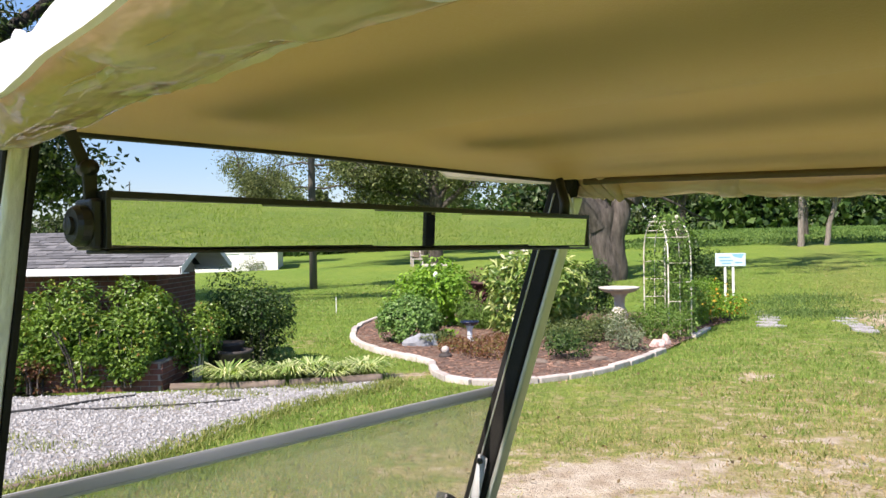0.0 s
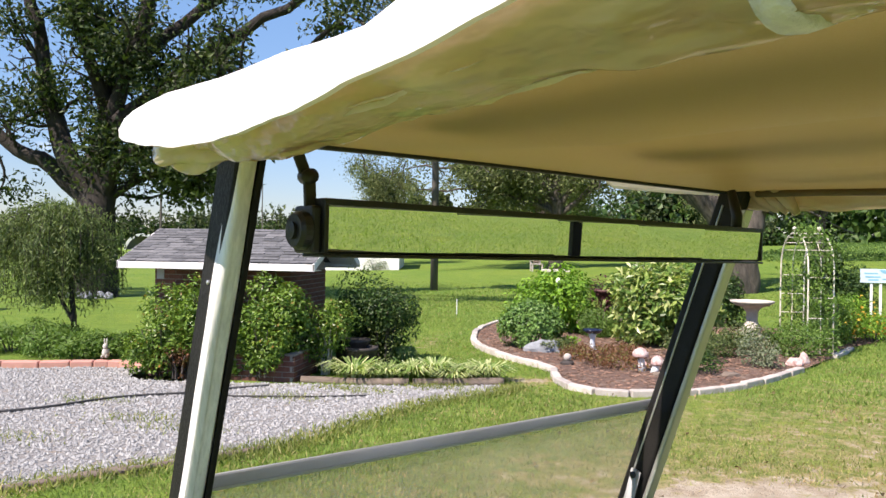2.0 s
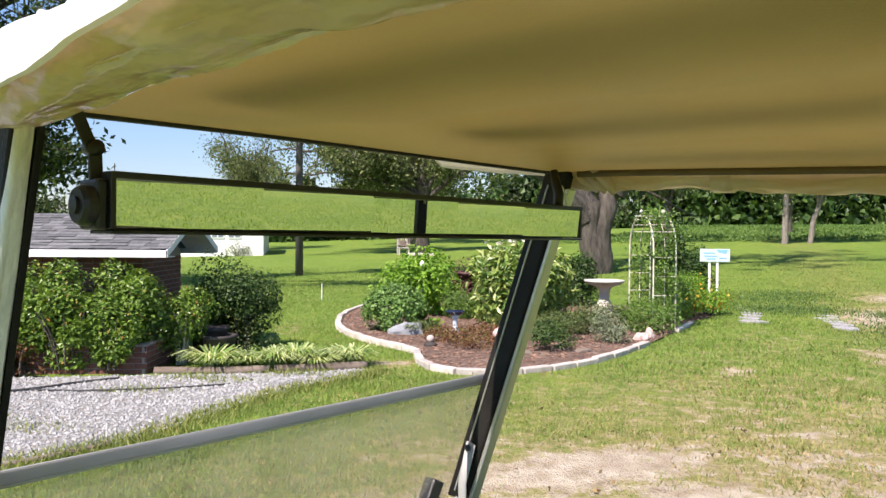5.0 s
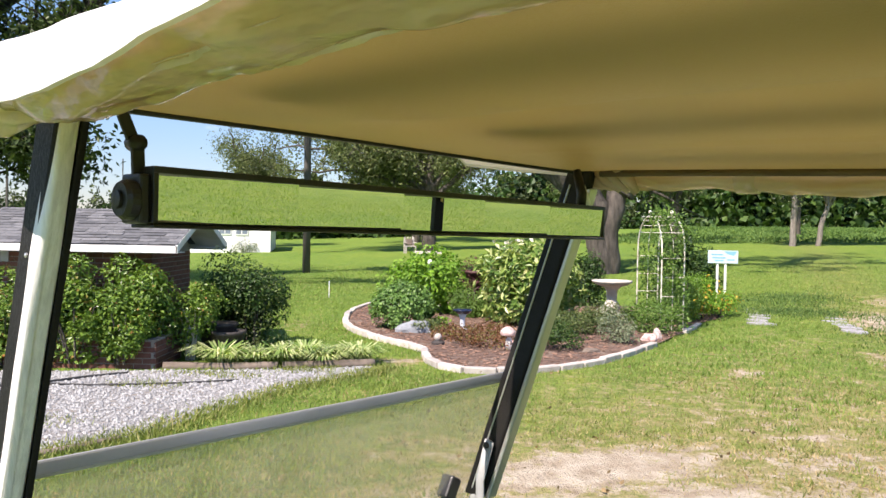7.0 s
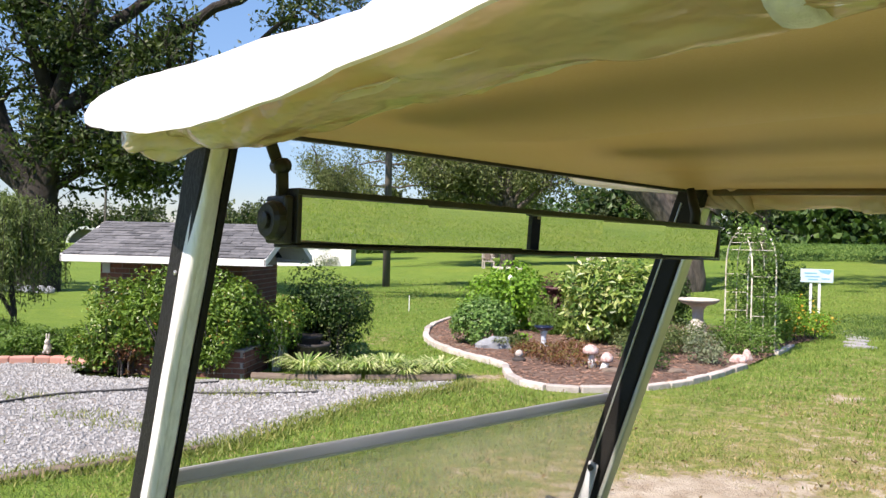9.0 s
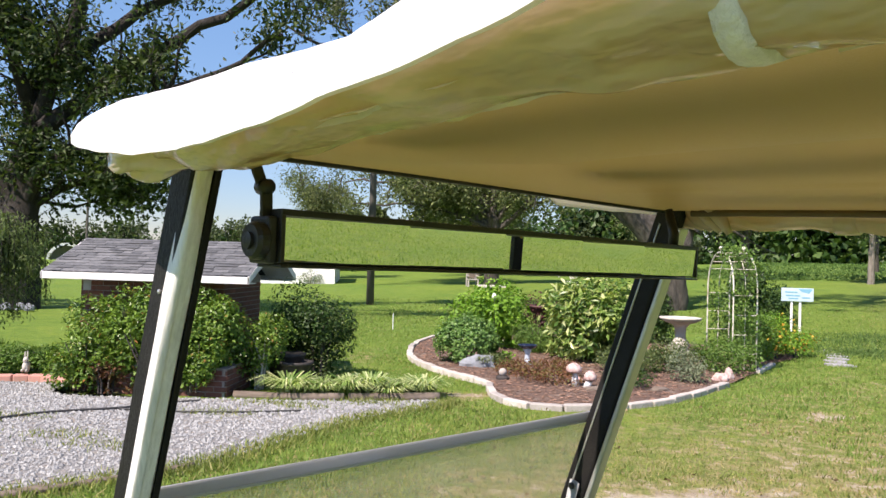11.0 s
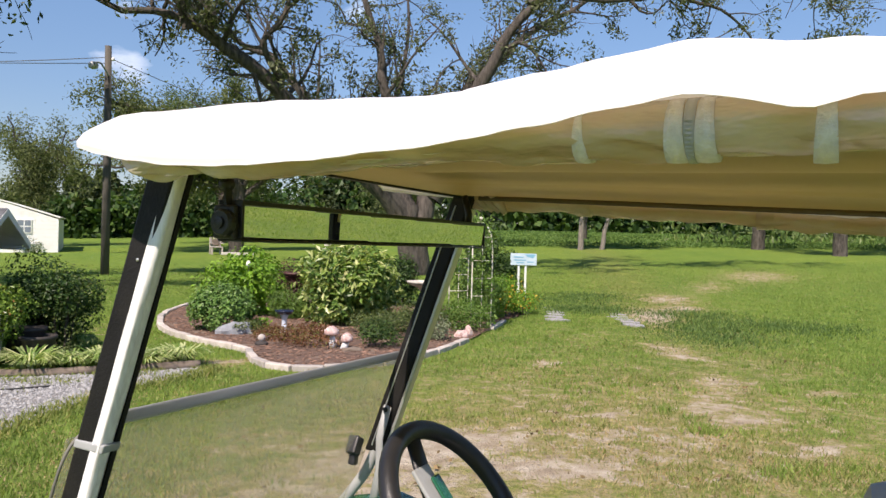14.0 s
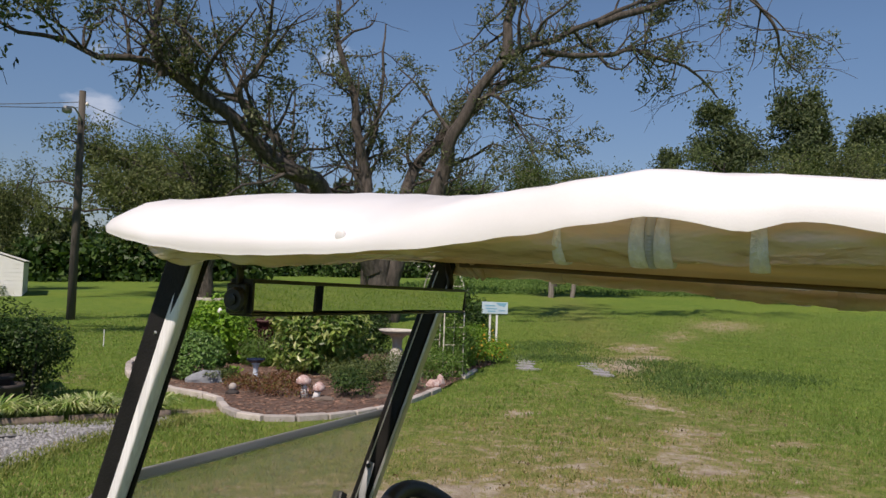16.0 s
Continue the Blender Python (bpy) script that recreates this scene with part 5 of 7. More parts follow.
hose = thing("garden_hose", -6, 7.5, 0, 0, "dark garden hose lying across the gravel", "hose")
hp = smooth_line([(-4.0, -2.2, 0.04), (-1.4, -1.5, 0.04), (0.36, -0.7, 0.04), (1.05, 0.2, 0.04), (1.69, 0.63, 0.04), (2.0, 1.0, 0.035), (2.35, 1.3, 0.03)], 8)
part("tube", Build().tube(hp, 0.013, 8), hose_black, hose, smooth=True)
hp = smooth_line([(1.7, 0.62, 0.035), (2.2, 0.58, 0.035), (2.74, 0.67, 0.035), (3.2, 0.78, 0.035), (3.7, 1.0, 0.03)], 8)
part("tube", Build().tube(hp, 0.010, 8), hose_black, hose, smooth=True)
red_edge = smooth_line([(-12, 9.75), (-9.5, 9.3), (-7.7, 9.32), (-6.7, 9.62), (-6.2, 9.75), (-5.62, 9.45)], 5)
for i in range(0, len(red_edge) - 2, 2):
    a, b = red_edge[i], red_edge[min(i + 2, len(red_edge) - 1)]
    e = thing("edging_block", a.x, a.y, 0, math.degrees(math.atan2(b.y - a.y, b.x - a.x)), "red concrete edging block round a planting bed", "edging", "red bed edging")
    part("block", Build().box((0.004, -0.07, -0.02), ((b - a).length - 0.001, 0.07, 0.095)), terracotta, e, bevel=0.02)

# curb stones round the mulch bed
def curb_row(pts):
    line = smooth_line(pts, 14)
    run, start = 0.0, line[0]
    for p, q in zip(line, line[1:]):
        run += (q - p).length
        if run >= 0.40:
            d = q - start
            c = thing("curb_stone", start.x, start.y, 0, math.degrees(math.atan2(d.y, d.x)) + random.uniform(-1.5, 1.5), "pale weathered concrete curb stone round the bed", "curb stone", "bed curb")
            w, h = random.uniform(0.05, 0.058), random.uniform(0.075, 0.095)
            part("stone", Build().box((0.006, -w, -0.03), (d.length - 0.006, w, h)), curb_white, c, bevel=0.016)
            run, start = 0.0, q
    return line


curb_row([(-1.5, 18.3), (-1.9, 16.0), (-1.87, 14.25), (-1.58, 12.91), (-1.01, 11.84), (-0.47, 11.12), (-0.28, 10.75)])
curb_row([(-0.30, 10.8), (-0.22, 9.9), (0.07, 9.38), (0.52, 9.22), (0.98, 9.3), (1.54, 9.64), (2.3, 10.42), (3.24, 11.78)])
curb_row([(4.08, 13.2), (4.45, 13.85), (4.9, 14.7)])
for k, (x, y) in enumerate(LAWN_STONES):
    for j in range(6):
        st = thing("flagstone", x + 0.16 * (j - 1) + random.uniform(-0.08, 0.08), y + 0.5 * (j - 1), float(rise(x, y)), random.uniform(0, 90), "flat grey stepping stone sunk in the lawn", "flagstone", "lawn flagstones")
        out = [(0.2 * random.uniform(0.75, 1.1) * math.cos(w), 0.26 * random.uniform(0.75, 1.1) * math.sin(w)) for w in np.linspace(0, 2 * math.pi, 9)[:-1]]
        b = Build().add([(a, c, z) for z in (-0.03, 0.028) for a, c in out], [tuple(range(7, -1, -1)), tuple(range(8, 16))] + [(i, (i + 1) % 8, 8 + (i + 1) % 8, 8 + i) for i in range(8)])
        part("slab", b, flag_stone, st, bevel=0.008)

# ---- arbor ----
arbor = thing("garden_arbor", 3.84, 13.87, 0.03, 5, "white metal garden arbor with finials and climbing vines", "arbor")
AH, AW, AD = 2.02, 0.62, 0.2
for x in (-AD, AD):
    hoop = [(x, -AW, 0), (x, -AW, 0.7), (x, -AW, 1.35)]
    for k in range(1, 12):
        w = math.pi * k / 12
        hoop.append((x, -AW * math.cos(w), 1.35 + (AH - 1.35) * math.sin(w) ** 0.85))
    hoop += [(x, AW, 1.35), (x, AW, 0.7), (x, AW, 0)]
    part("hoop", Build().tube(hoop, 0.0135, 8), arch_white, arbor, smooth=True)
    fin = part("finial", Build().lathe([(0.010, 0), (0.010, 0.03), (0.03, 0.045), (0.036, 0.07), (0.026, 0.092), (0.006, 0.102)], 12), arch_white, arbor, "white ball finial", smooth=True)
    fin.matrix_basis = pose(x, 0, AH)
for y in (-AW, AW):
    for z in (0.3, 0.62, 0.95, 1.28):
        part("rung", Build().tube([(-AD, y, z), (AD, y, z)], 0.007, 6), arch_white, arbor)
    part("stile", Build().tube([(0, y, 0.0), (0, y, 1.3)], 0.008, 6), arch_white, arbor)
for k in range(2, 11):
    w = math.pi * k / 12
    if k != 6:
        y, z = -AW * math.cos(w), 1.35 + (AH - 1.35) * math.sin(w) ** 0.85
        part("rung", Build().tube([(-AD, y, z), (AD, y, z)], 0.006, 6), arch_white, arbor)
part("stile", Build().tube([(0, -AW * math.cos(math.pi * k / 12), 1.35 + (AH - 1.35) * math.sin(math.pi * k / 12) ** 0.85) for k in range(13)], 0.007, 6), arch_white, arbor, smooth=True)

# ---- sign on two posts ----
sgn = thing("yard_sign", 6.86, 19.1, float(rise(6.95, 19.1)), -8, "pale blue yard sign on two white posts", "sign")
for x in (-0.12, 0.07):
    part("post", Build().box((x - 0.026, 0.0, -0.1), (x + 0.026, 0.05, 1.02)), white_paint, sgn, bevel=0.005)
board = part("board", Build().box((-0.36, -0.025, 0.93), (0.36, 0.0, 1.25)), sign_blue, sgn, "pale blue sign board", bevel=0.006)
for x0, x1, z in ((-0.28, 0.0, 1.15), (-0.26, 0.06, 1.07), (-0.2, 0.02, 1.0), (0.1, 0.28, 1.02)):
    part("lettering", Build().box((x0, -0.03, z - 0.016), (x1, -0.0262, z + 0.016)), sign_ink, board)

part("picture", Build().add([(0.02, -0.0285, 1.23), (0.33, -0.0285, 1.23), (0.26, -0.0285, 1.12), (0.10, -0.0285, 1.16), (0.02, -0.0262, 1.23), (0.33, -0.0262, 1.23), (0.26, -0.0262, 1.12), (0.10, -0.0262, 1.16)], [(3, 2, 1, 0), (4, 5, 6, 7), (0, 1, 5, 4), (1, 2, 6, 5), (2, 3, 7, 6), (3, 0, 4, 7)]), sign_ink, board, "darker blue picture")

# ---- utility pole with wires ----
pole = thing("utility_pole", -5.25, 28.6, 0, 0, "grey wooden utility pole with a lamp and wires", "utility pole")
part("pole", Build().tube([(0, 0, -0.3), (0.0, 0, 4), (-0.04, 0, 8.05)], [0.15, 0.135, 0.11], 14), pole_wood, pole, smooth=True)
part("lamp_arm", Build().tube(smooth_line([(0, -0.1, 7.0), (-0.2, -0.4, 7.35), (-0.35, -0.7, 7.3)], 5), 0.03, 8), grey_paint, pole, smooth=True)
part("lamp_head", Build().lathe([(0.05, 0.12), (0.13, 0.08), (0.17, 0), (0.15, -0.1), (0.06, -0.14)], 14, (-0.38, -0.72, 7.22)), grey_paint, pole, "grey yard lamp head", smooth=True)
part("insulator", Build().lathe([(0.05, 0), (0.06, 0.06), (0.03, 0.12)], 10, (0.12, 0, 7.55)), white_paint, pole, smooth=True)
for a, b, sag in (((0.1, 0, 7.6), (33, 22, 7.5), 2.4), ((-0.1, 0, 7.65), (-40, 4, 8.2), 1.3), ((-0.1, 0, 7.45), (-30, -16, 4.5), 0.8), ((0.12, 0, 7.1), (0.5, 0, 6.6), 0.4)):
    a, b = Vector(a), Vector(b)
    pts = [a.lerp(b, t) - Vector((0, 0, sag * 4 * t * (1 - t))) for t in np.linspace(0, 1, 21)]
    part("wire", Build().tube(pts, 0.014, 5), wire_grey, pole)
for x, y, h in ((-51, 120, 12), (-34.6, 60, 6.4)):
    fp = thing("utility_pole", x, y, 0, 0, "distant thin utility pole beyond the field", "utility pole")
    part("pole", Build().tube([(0, 0, -0.2), (0, 0, h)], [0.13, 0.09], 8), pole_wood, fp)
stake = thing("marker_stake", -2.9, 18.9, 0, 0, "thin white marker stake in the lawn", "stake")
part("rod", Build().tube([(0, 0, -0.05), (0, 0, 0.42)], 0.012, 8), white_paint, stake)

# ---- white building across the lawn ----
barn_white = surface("barn_white", (0.83, 0.83, 0.82), (0.91, 0.91, 0.90), 3, 0.5, 0.1, 60, stain=(0.76, 0.75, 0.72))
barn = thing("white_building", -13.36, 47.0, 0, 10, "long white sided building with a low pitched roof", "building")
bw = Build()
gable = [(-2.6, 0), (2.45, 0), (2.45, 2.05), (1.3, 2.42), (0, 2.82), (-1.2, 3.12), (-2.6, 2.72)]
dp = 7.0
bw.add([(x, y, z) for y in (0, dp) for x, z in gable], [tuple(range(6, -1, -1)), tuple(range(7, 14))] + [(i, (i + 1) % 7, 7 + (i + 1) % 7, 7 + i) for i in range(7)])
barn_wall = part("wall", bw, barn_white, barn, "white siding")
ro = Build()
top = gable[2:]
ro.sheet([[(x * 1.03, y, z + 0.06) for x, z in top] for y in (-0.04, dp + 0.2)])
rf = part("roof", ro, barn_white, barn, "pale metal roof")
md = rf.modifiers.new("thick", "SOLIDIFY")
md.thickness = 0.07
for x in (-0.28, 0.72):
    wd = part("window", Build().box((x - 0.38, -0.05, 1.2), (x + 0.38, 0.0, 2.0)), barn_white, barn, "white framed window")
    for dx in (-0.18, 0.18):
        for dz in (1.42, 1.79):
            part("pane", Build().box((x + dx - 0.15, -0.062, dz - 0.15), (x + dx + 0.15, -0.052, dz + 0.15)), window_glass, wd)
for k in range(9):
    part("siding", Build().box((-2.58, -0.007, 0.1 + 0.23 * k), (2.43, -0.002, 0.115 + 0.23 * k)), barn_white, barn)

# far white building at the edge of the field
fw = thing("white_building", 48.6, 46.4, float(rise(48.6, 46.4)), -45, "small white building beyond the trees", "building")
part("wall", Build().box((-2.3, -1.6, -0.3), (2.3, 1.6, 2.0)), white_paint, fw, "white siding")
part("roof", Build().add([(-2.5, -1.8, 2.0), (2.5, -1.8, 2.0), (2.5, 1.8, 2.0), (-2.5, 1.8, 2.0), (-2.5, 0, 2.7), (2.5, 0, 2.7)], [(0, 1, 5, 4), (2, 3, 4, 5), (0, 4, 3), (1, 2, 5), (3, 2, 1, 0)]), shingle_grey, fw)

# ---- lawn chair and stone slab by the far tree ----
cz = float(rise(-1.85, 44.5))
chair = thing("lawn_chair", -2.15, 44.6, cz, 15, "weathered white and brown lawn chair by a tree", "chair")
for x in (-0.28, 0.28):
    for y in (-0.25, 0.28):
        part("leg", Build().box((x - 0.035, y - 0.035, 0), (x + 0.035, y + 0.035, 0.42 if y < 0 else 0.95)), curb_white, chair)
    part("armrest", Build().box((x - 0.05, -0.3, 0.62), (x + 0.05, 0.3, 0.66)), curb_white, chair)
part("seat", Build().box((-0.3, -0.3, 0.4), (0.3, 0.3, 0.45)), curb_white, chair)
for k in range(4):
    part("back_slat", Build().box((-0.24 + 0.14 * k, 0.26, 0.45), (-0.18 + 0.14 * k, 0.29, 0.98)), curb_white, chair)
part("cushion", Build().box((-0.18, 0.18, 0.5), (0.18, 0.25, 0.86)), old_timber, chair, "brown cushion", bevel=0.03)
slab = thing("stone_slab", -0.95, 44.2, cz, 0, "pale flat stone slab on the grass", "slab")
part("slab", Build().box((-0.9, -0.4, 0), (0.9, 0.4, 0.14)), concrete, slab, bevel=0.02)

# far white arched shelter across the open land
hut = thing("arched_shelter", -81.5, 135, 0, 32, "white arched shelter far across the lawn", "shelter")
arcs = [[((3.4 - d) * math.cos(a), y, (3.3 - d) * math.sin(a)) for a in np.linspace(0, math.pi, 15)] for y, d in ((0, 0.5), (0, 0), (9, 0), (9, 0.5), (0, 0.5))]
part("shell", Build().sheet(arcs), white_paint, hut, "white sheet-metal shell", smooth=False)
part("end_wall", Build().add([(2.9 * math.cos(a), 5.0, 2.8 * math.sin(a)) for a in np.linspace(0, math.pi, 15)], [tuple(range(15))]), grey_paint, hut, "shaded grey end wall")

# ---- plants ----
def bush(name, x, y, r, h, material, label, seed, count=1800, leaf=0.05, z=0.0, ry=None, stems=5, stem_mat=None, long=1.8, lift=0.5, lumps=12, category="shrub", droop=0.0, hollow=0.55):
    """A shrub: a few stems from the ground and a lumpy crown of leaves."""
    g = np.random.default_rng(seed)
    ob = thing(name, x, y, z, 0, label, category)
    st = Build()
    for k in range(stems):
        w = 2 * math.pi * k / stems + g.uniform(0, 0.6)
        q = r * 0.55
        st.tube([(0.08 * math.cos(w), 0.08 * math.sin(w), -0.03), (q * 0.5 * math.cos(w), q * 0.5 * math.sin(w), h * 0.35), (q * math.cos(w), q * math.sin(w), h * 0.72)], [0.016, 0.012, 0.006], 6)
    if stems:
        part("branchwork", st, stem_mat or bark, ob)
    hz = h * (1 - lift) / 1.0
    p, d = blob(g, int(count * 1.5), r * 1.22, (ry or r) * 1.22, hz * 1.15, lumps * 2, hollow)
    p[:, 2] += h - hz * 1.02
    p[:, 2] = np.abs(p[:, 2])
    b = Build()
    b.leaves(p, leaf, g, d * 0.35, long, droop, face=d * 0.9 + np.array([0, 0, 0.55]))
    part("foliage", b, material, ob)
    return ob


def spiky(name, x, y, r, h, material, label, seed, count=160, width=0.018, arch=0.6, z=0.0, category="plant"):
    """A clump of long arching blades."""
    g = np.random.default_rng(seed)
    ob = thing(name, x, y, z, 0, label, category)
    b = Build()
    for k in range(count):
        w, ln = g.uniform(0, 6.283), g.uniform(0.6, 1.15)
        o = g.uniform(0, r * 0.35)
        cx, cy = o * math.cos(w), o * math.sin(w)
        d = Vector((math.cos(w), math.sin(w), 0))
        s = Vector((-d.y, d.x, 0)) * width
        pts = []
        for t in (0, 0.35, 0.7, 1.0):
            pts.append(Vector((cx, cy, 0)) + d * (r * ln * t ** 1.5) + Vector((0, 0, h * ln * (t - arch * t * t) * 1.4)))
        v = []
        for p_, ww in zip(pts, (0.6, 1.0, 0.75, 0.05)):
            v += [p_ - s * ww, p_ + s * ww]
        b.add(v, [(0, 1, 3, 2), (2, 3, 5, 4), (4, 5, 7, 6)])
    part("foliage", b, material, ob)
    return ob


BZ = 0.045
bush("shrub", -4.72, 9.56, 0.62, 1.2, leaf_bush, "leafy green shrub with reddish tips in the brick planter", 11, 6800, 0.06, 0.2, 0.46, lift=0.44, lumps=7, hollow=0.4, stems=9)
bush("shrub", -4.08, 9.48, 0.56, 1.14, leaf_bush, "dense bright green shrub in the brick planter", 12, 7800, 0.06, 0.2, 0.5, lift=0.42, lumps=8, hollow=0.45, stems=9)
bush("shrub", -4.42, 9.12, 0.58, 0.92, leaf_bush, "middle green shrub spilling over the brick planter", 18, 4600, 0.058, 0.1, 0.24, lift=0.47, lumps=8, hollow=0.4, stems=8)
bush("shrub", -3.86, 9.13, 0.36, 0.8, leaf_bush, "green shrub hanging over the planter's end", 20, 2400, 0.058, 0.1, 0.24, lift=0.5, lumps=8, stems=6)
bush("shrub", -5.28, 9.72, 0.55, 1.28, leaf_bush, "loose olive green shrub beside the planter", 13, 4600, 0.056, 0.0, 0.48, lift=0.45, stems=9)
bush("shrub", -5.30, 9.2, 0.46, 0.84, leaf_bush, "olive green shrub at the planter's end", 19, 3000, 0.054, 0.02, 0.30, lift=0.52, lumps=9, stems=9)
bush("shrub", -4.95, 9.04, 0.30, 0.42, leaf_rust, "low reddish twiggy plant before the planter", 14, 520, 0.05, 0.02, 0.12, lift=0.5, lumps=6, stems=6)
stem_mat = surface("pale_stem", (0.34, 0.31, 0.27), (0.55, 0.52, 0.47), 9, 0.8, 0.2, 60)
mult = bush("shrub", -3.3, 9.85, 0.38, 1.0, leaf_bush, "small shrub with bare pale stems below its crown", 15, 1500, 0.05, 0.0, lift=0.62, stems=0)
ms = Build()
for k in range(7):
    w = k * 0.9
    ms.tube([(0.05 * math.cos(w), 0.05 * math.sin(w), -0.02), (0.08 * math.cos(w * 1.3), 0.07 * math.sin(w), 0.3), (0.17 * math.cos(w), 0.15 * math.sin(w), 0.66)], [0.014, 0.012, 0.009], 7)
part("branchwork", ms, stem_mat, mult, "bare pale stems")
bush("shrub", -2.95, 10.9, 0.62, 1.3, leaf_dark, "dark green shrub with paler outer leaves", 16, 6800, 0.055, 0.0, lift=0.48)
bush("shrub", -2.72, 10.75, 0.42, 1.2, leaf_tree, "yellow-green shrub beside the dark one", 17, 900, 0.05, 0.0, lift=0.4)
pot = thing("garden_pot", -2.85, 10.0, 0, 0, "dark clay garden pot in shade under the shrubs", "pot")
part("pot", Build().lathe([(0.13, 0), (0.19, 0.16), (0.21, 0.32), (0.23, 0.33), (0.23, 0.37), (0.19, 0.37), (0.18, 0.2), (0.1, 0.1)], 18), dark_void, pot, smooth=True)
bin_ = thing("storage_tub", -3.05, 10.25, 0, 0, "dark plastic tub behind the timber edging", "tub")
part("tub", Build().lathe([(0.2, 0), (0.24, 0.4), (0.26, 0.41), (0.26, 0.44), (0.22, 0.44)], 18), dark_void, bin_, smooth=True)
for k, (x, y) in enumerate(((-2.62, 9.52), (-2.38, 9.6), (-2.05, 9.66), (-1.8, 9.74), (-1.55, 9.72), (-1.32, 9.82), (-1.12, 9.86), (-2.8, 9.5), (-1.68, 9.9))):
    spiky("liriope", x, y, 0.30 + 0.12 * ((k * 37) % 5) / 4, 0.36 + 0.16 * ((k * 53) % 4) / 3, leaf_strap, "cream-striped liriope clump behind the timbers", 30 + k, 190, 0.012, 0.72)


def dome(name, x, y, r, h, material, label, seed, count, leaf, z):
    """A dense clipped shrub: small leaves in tight tufts over a rounded dome."""
    g = np.random.default_rng(seed)
    ob = thing(name, x, y, z, 0, label, "shrub")
    st = Build()
    for k in range(7):
        w = k * 0.9
        st.tube([(0.06 * math.cos(w), 0.06 * math.sin(w), -0.03), (r * 0.35 * math.cos(w), r * 0.35 * math.sin(w), h * 0.4), (r * 0.6 * math.cos(w), r * 0.6 * math.sin(w), h * 0.7)], [0.018, 0.013, 0.006], 6)
    part("branchwork", st, bark, ob)
    tuft = g.normal(size=(260, 3))
    tuft[:, 2] = np.abs(tuft[:, 2]) * 1.1 - 0.42
    tuft /= np.linalg.norm(tuft, axis=1)[:, None]
    rad = g.uniform(0.84, 1.03, 260)
    which = g.integers(0, 260, count)
    d = tuft[which] + g.normal(0, 0.085, (count, 3))
    q = d * (rad[which] * g.uniform(0.86, 1.0, count))[:, None] * np.array([r, r, h * 0.6]) + np.array([0, 0, h * 0.4])
    q[:, 2] = np.maximum(q[:, 2], 0.02)
    part("foliage", Build().leaves(q, leaf, g, None, 1.5, face=d + np.array([0, 0, 0.35])), material, ob)
    return ob


dome("round_shrub", -0.75, 13.15, 0.54, 0.80, leaf_round, "clipped round green shrub in the mulch bed", 41, 9000, 0.055, BZ)
bush("shrub", -0.42, 15.7, 0.8, 1.4, leaf_lime, "bright lime green shrub with broad leaves", 42, 2400, 0.1, BZ, lift=0.45, long=1.7)
bush("shrub", 0.49, 15.0, 0.42, 0.68, leaf_feather, "soft feathery green plant in the bed", 43, 4200, 0.07, BZ, lift=0.42, long=5)
bush("variegated_shrub", 1.52, 14.1, 0.80, 1.55, leaf_cream, "large variegated shrub with cream-edged leaves", 44, 5400, 0.15, BZ, lift=0.46, long=2.6, lumps=18)
bush("shrub", 2.05, 14.6, 0.5, 1.3, leaf_cream, "variegated shrub with upright cream-edged leaves", 45, 1300, 0.15, BZ, lift=0.42, long=2.6)
fl = bush("flowers", 1.25, 14.7, 0.4, 1.66, petal_white, "pale pink and white blossoms above the shrub", 46, 26, 0.09, BZ, lift=0.88, stems=2, long=1.1, category="flowers")
bush("shrub", 0.65, 16.6, 0.40, 1.12, leaf_burgundy, "dark burgundy plant in the red bowl planter", 47, 700, 0.06, BZ, lift=0.5)
bowl = thing("red_bowl_planter", 0.65, 16.6, BZ, 0, "shallow red bowl planter on a stand", "planter")
part("bowl", Build().lathe([(0.05, 0), (0.05, 0.6), (0.25, 0.68), (0.36, 0.78), (0.37, 0.82), (0.32, 0.8)], 20), bowl_red, bowl, smooth=True)
orn = thing("white_ornament", -0.34, 15.2, 0, 0, "small white garden light above the shrub", "ornament")
part("stake", Build().tube([(0, 0, 0), (0, 0, 1.03)], 0.008, 6), grey_paint, orn)
part("globe", Build().lathe([(0.01, 1.03), (0.045, 1.05), (0.05, 1.09), (0.03, 1.13), (0.004, 1.15)], 12), white_paint, orn, smooth=True)

rk = thing("grey_stone", -0.50, 12.62, BZ, 12, "blue-grey flat stone at the shrub's foot", "stone")
rb = bmesh.new()
bmesh.ops.create_icosphere(rb, subdivisions=3, radius=1)
for v in rb.verts:
    k = 1 + 0.25 * noise.noise(v.co * 1.7)
    v.co = Vector((v.co.x * 0.33 * k, v.co.y * 0.15 * k, max(v.co.z, -0.2) * 0.19 * k))
rock_mesh = bpy.data.meshes.new("rock")
rb.to_mesh(rock_mesh)
rb.free()
rock_mesh.materials.append(slate_stone)
part("rock", rock_mesh, None, rk)


def small_rock(x, y, sx, sy, sz, mat_, label, seed, turn=0):
    bm = bmesh.new()
    bmesh.ops.create_icosphere(bm, subdivisions=2, radius=1)
    for v in bm.verts:
        k = 1 + 0.3 * noise.noise(v.co * 1.5 + Vector((seed, 0, 0)))
        v.co = Vector((v.co.x * sx * k, v.co.y * sy * k, max(v.co.z, -0.3) * sz * k))
    me = bpy.data.meshes.new("rock")
    bm.to_mesh(me)
    bm.free()
    me.materials.append(mat_)
    ob = new("garden_rock", me)
    ob.matrix_basis = pose(x, y, BZ + sz * 0.2, 0, 0, turn)
    return tagged(ob, label, "rock")


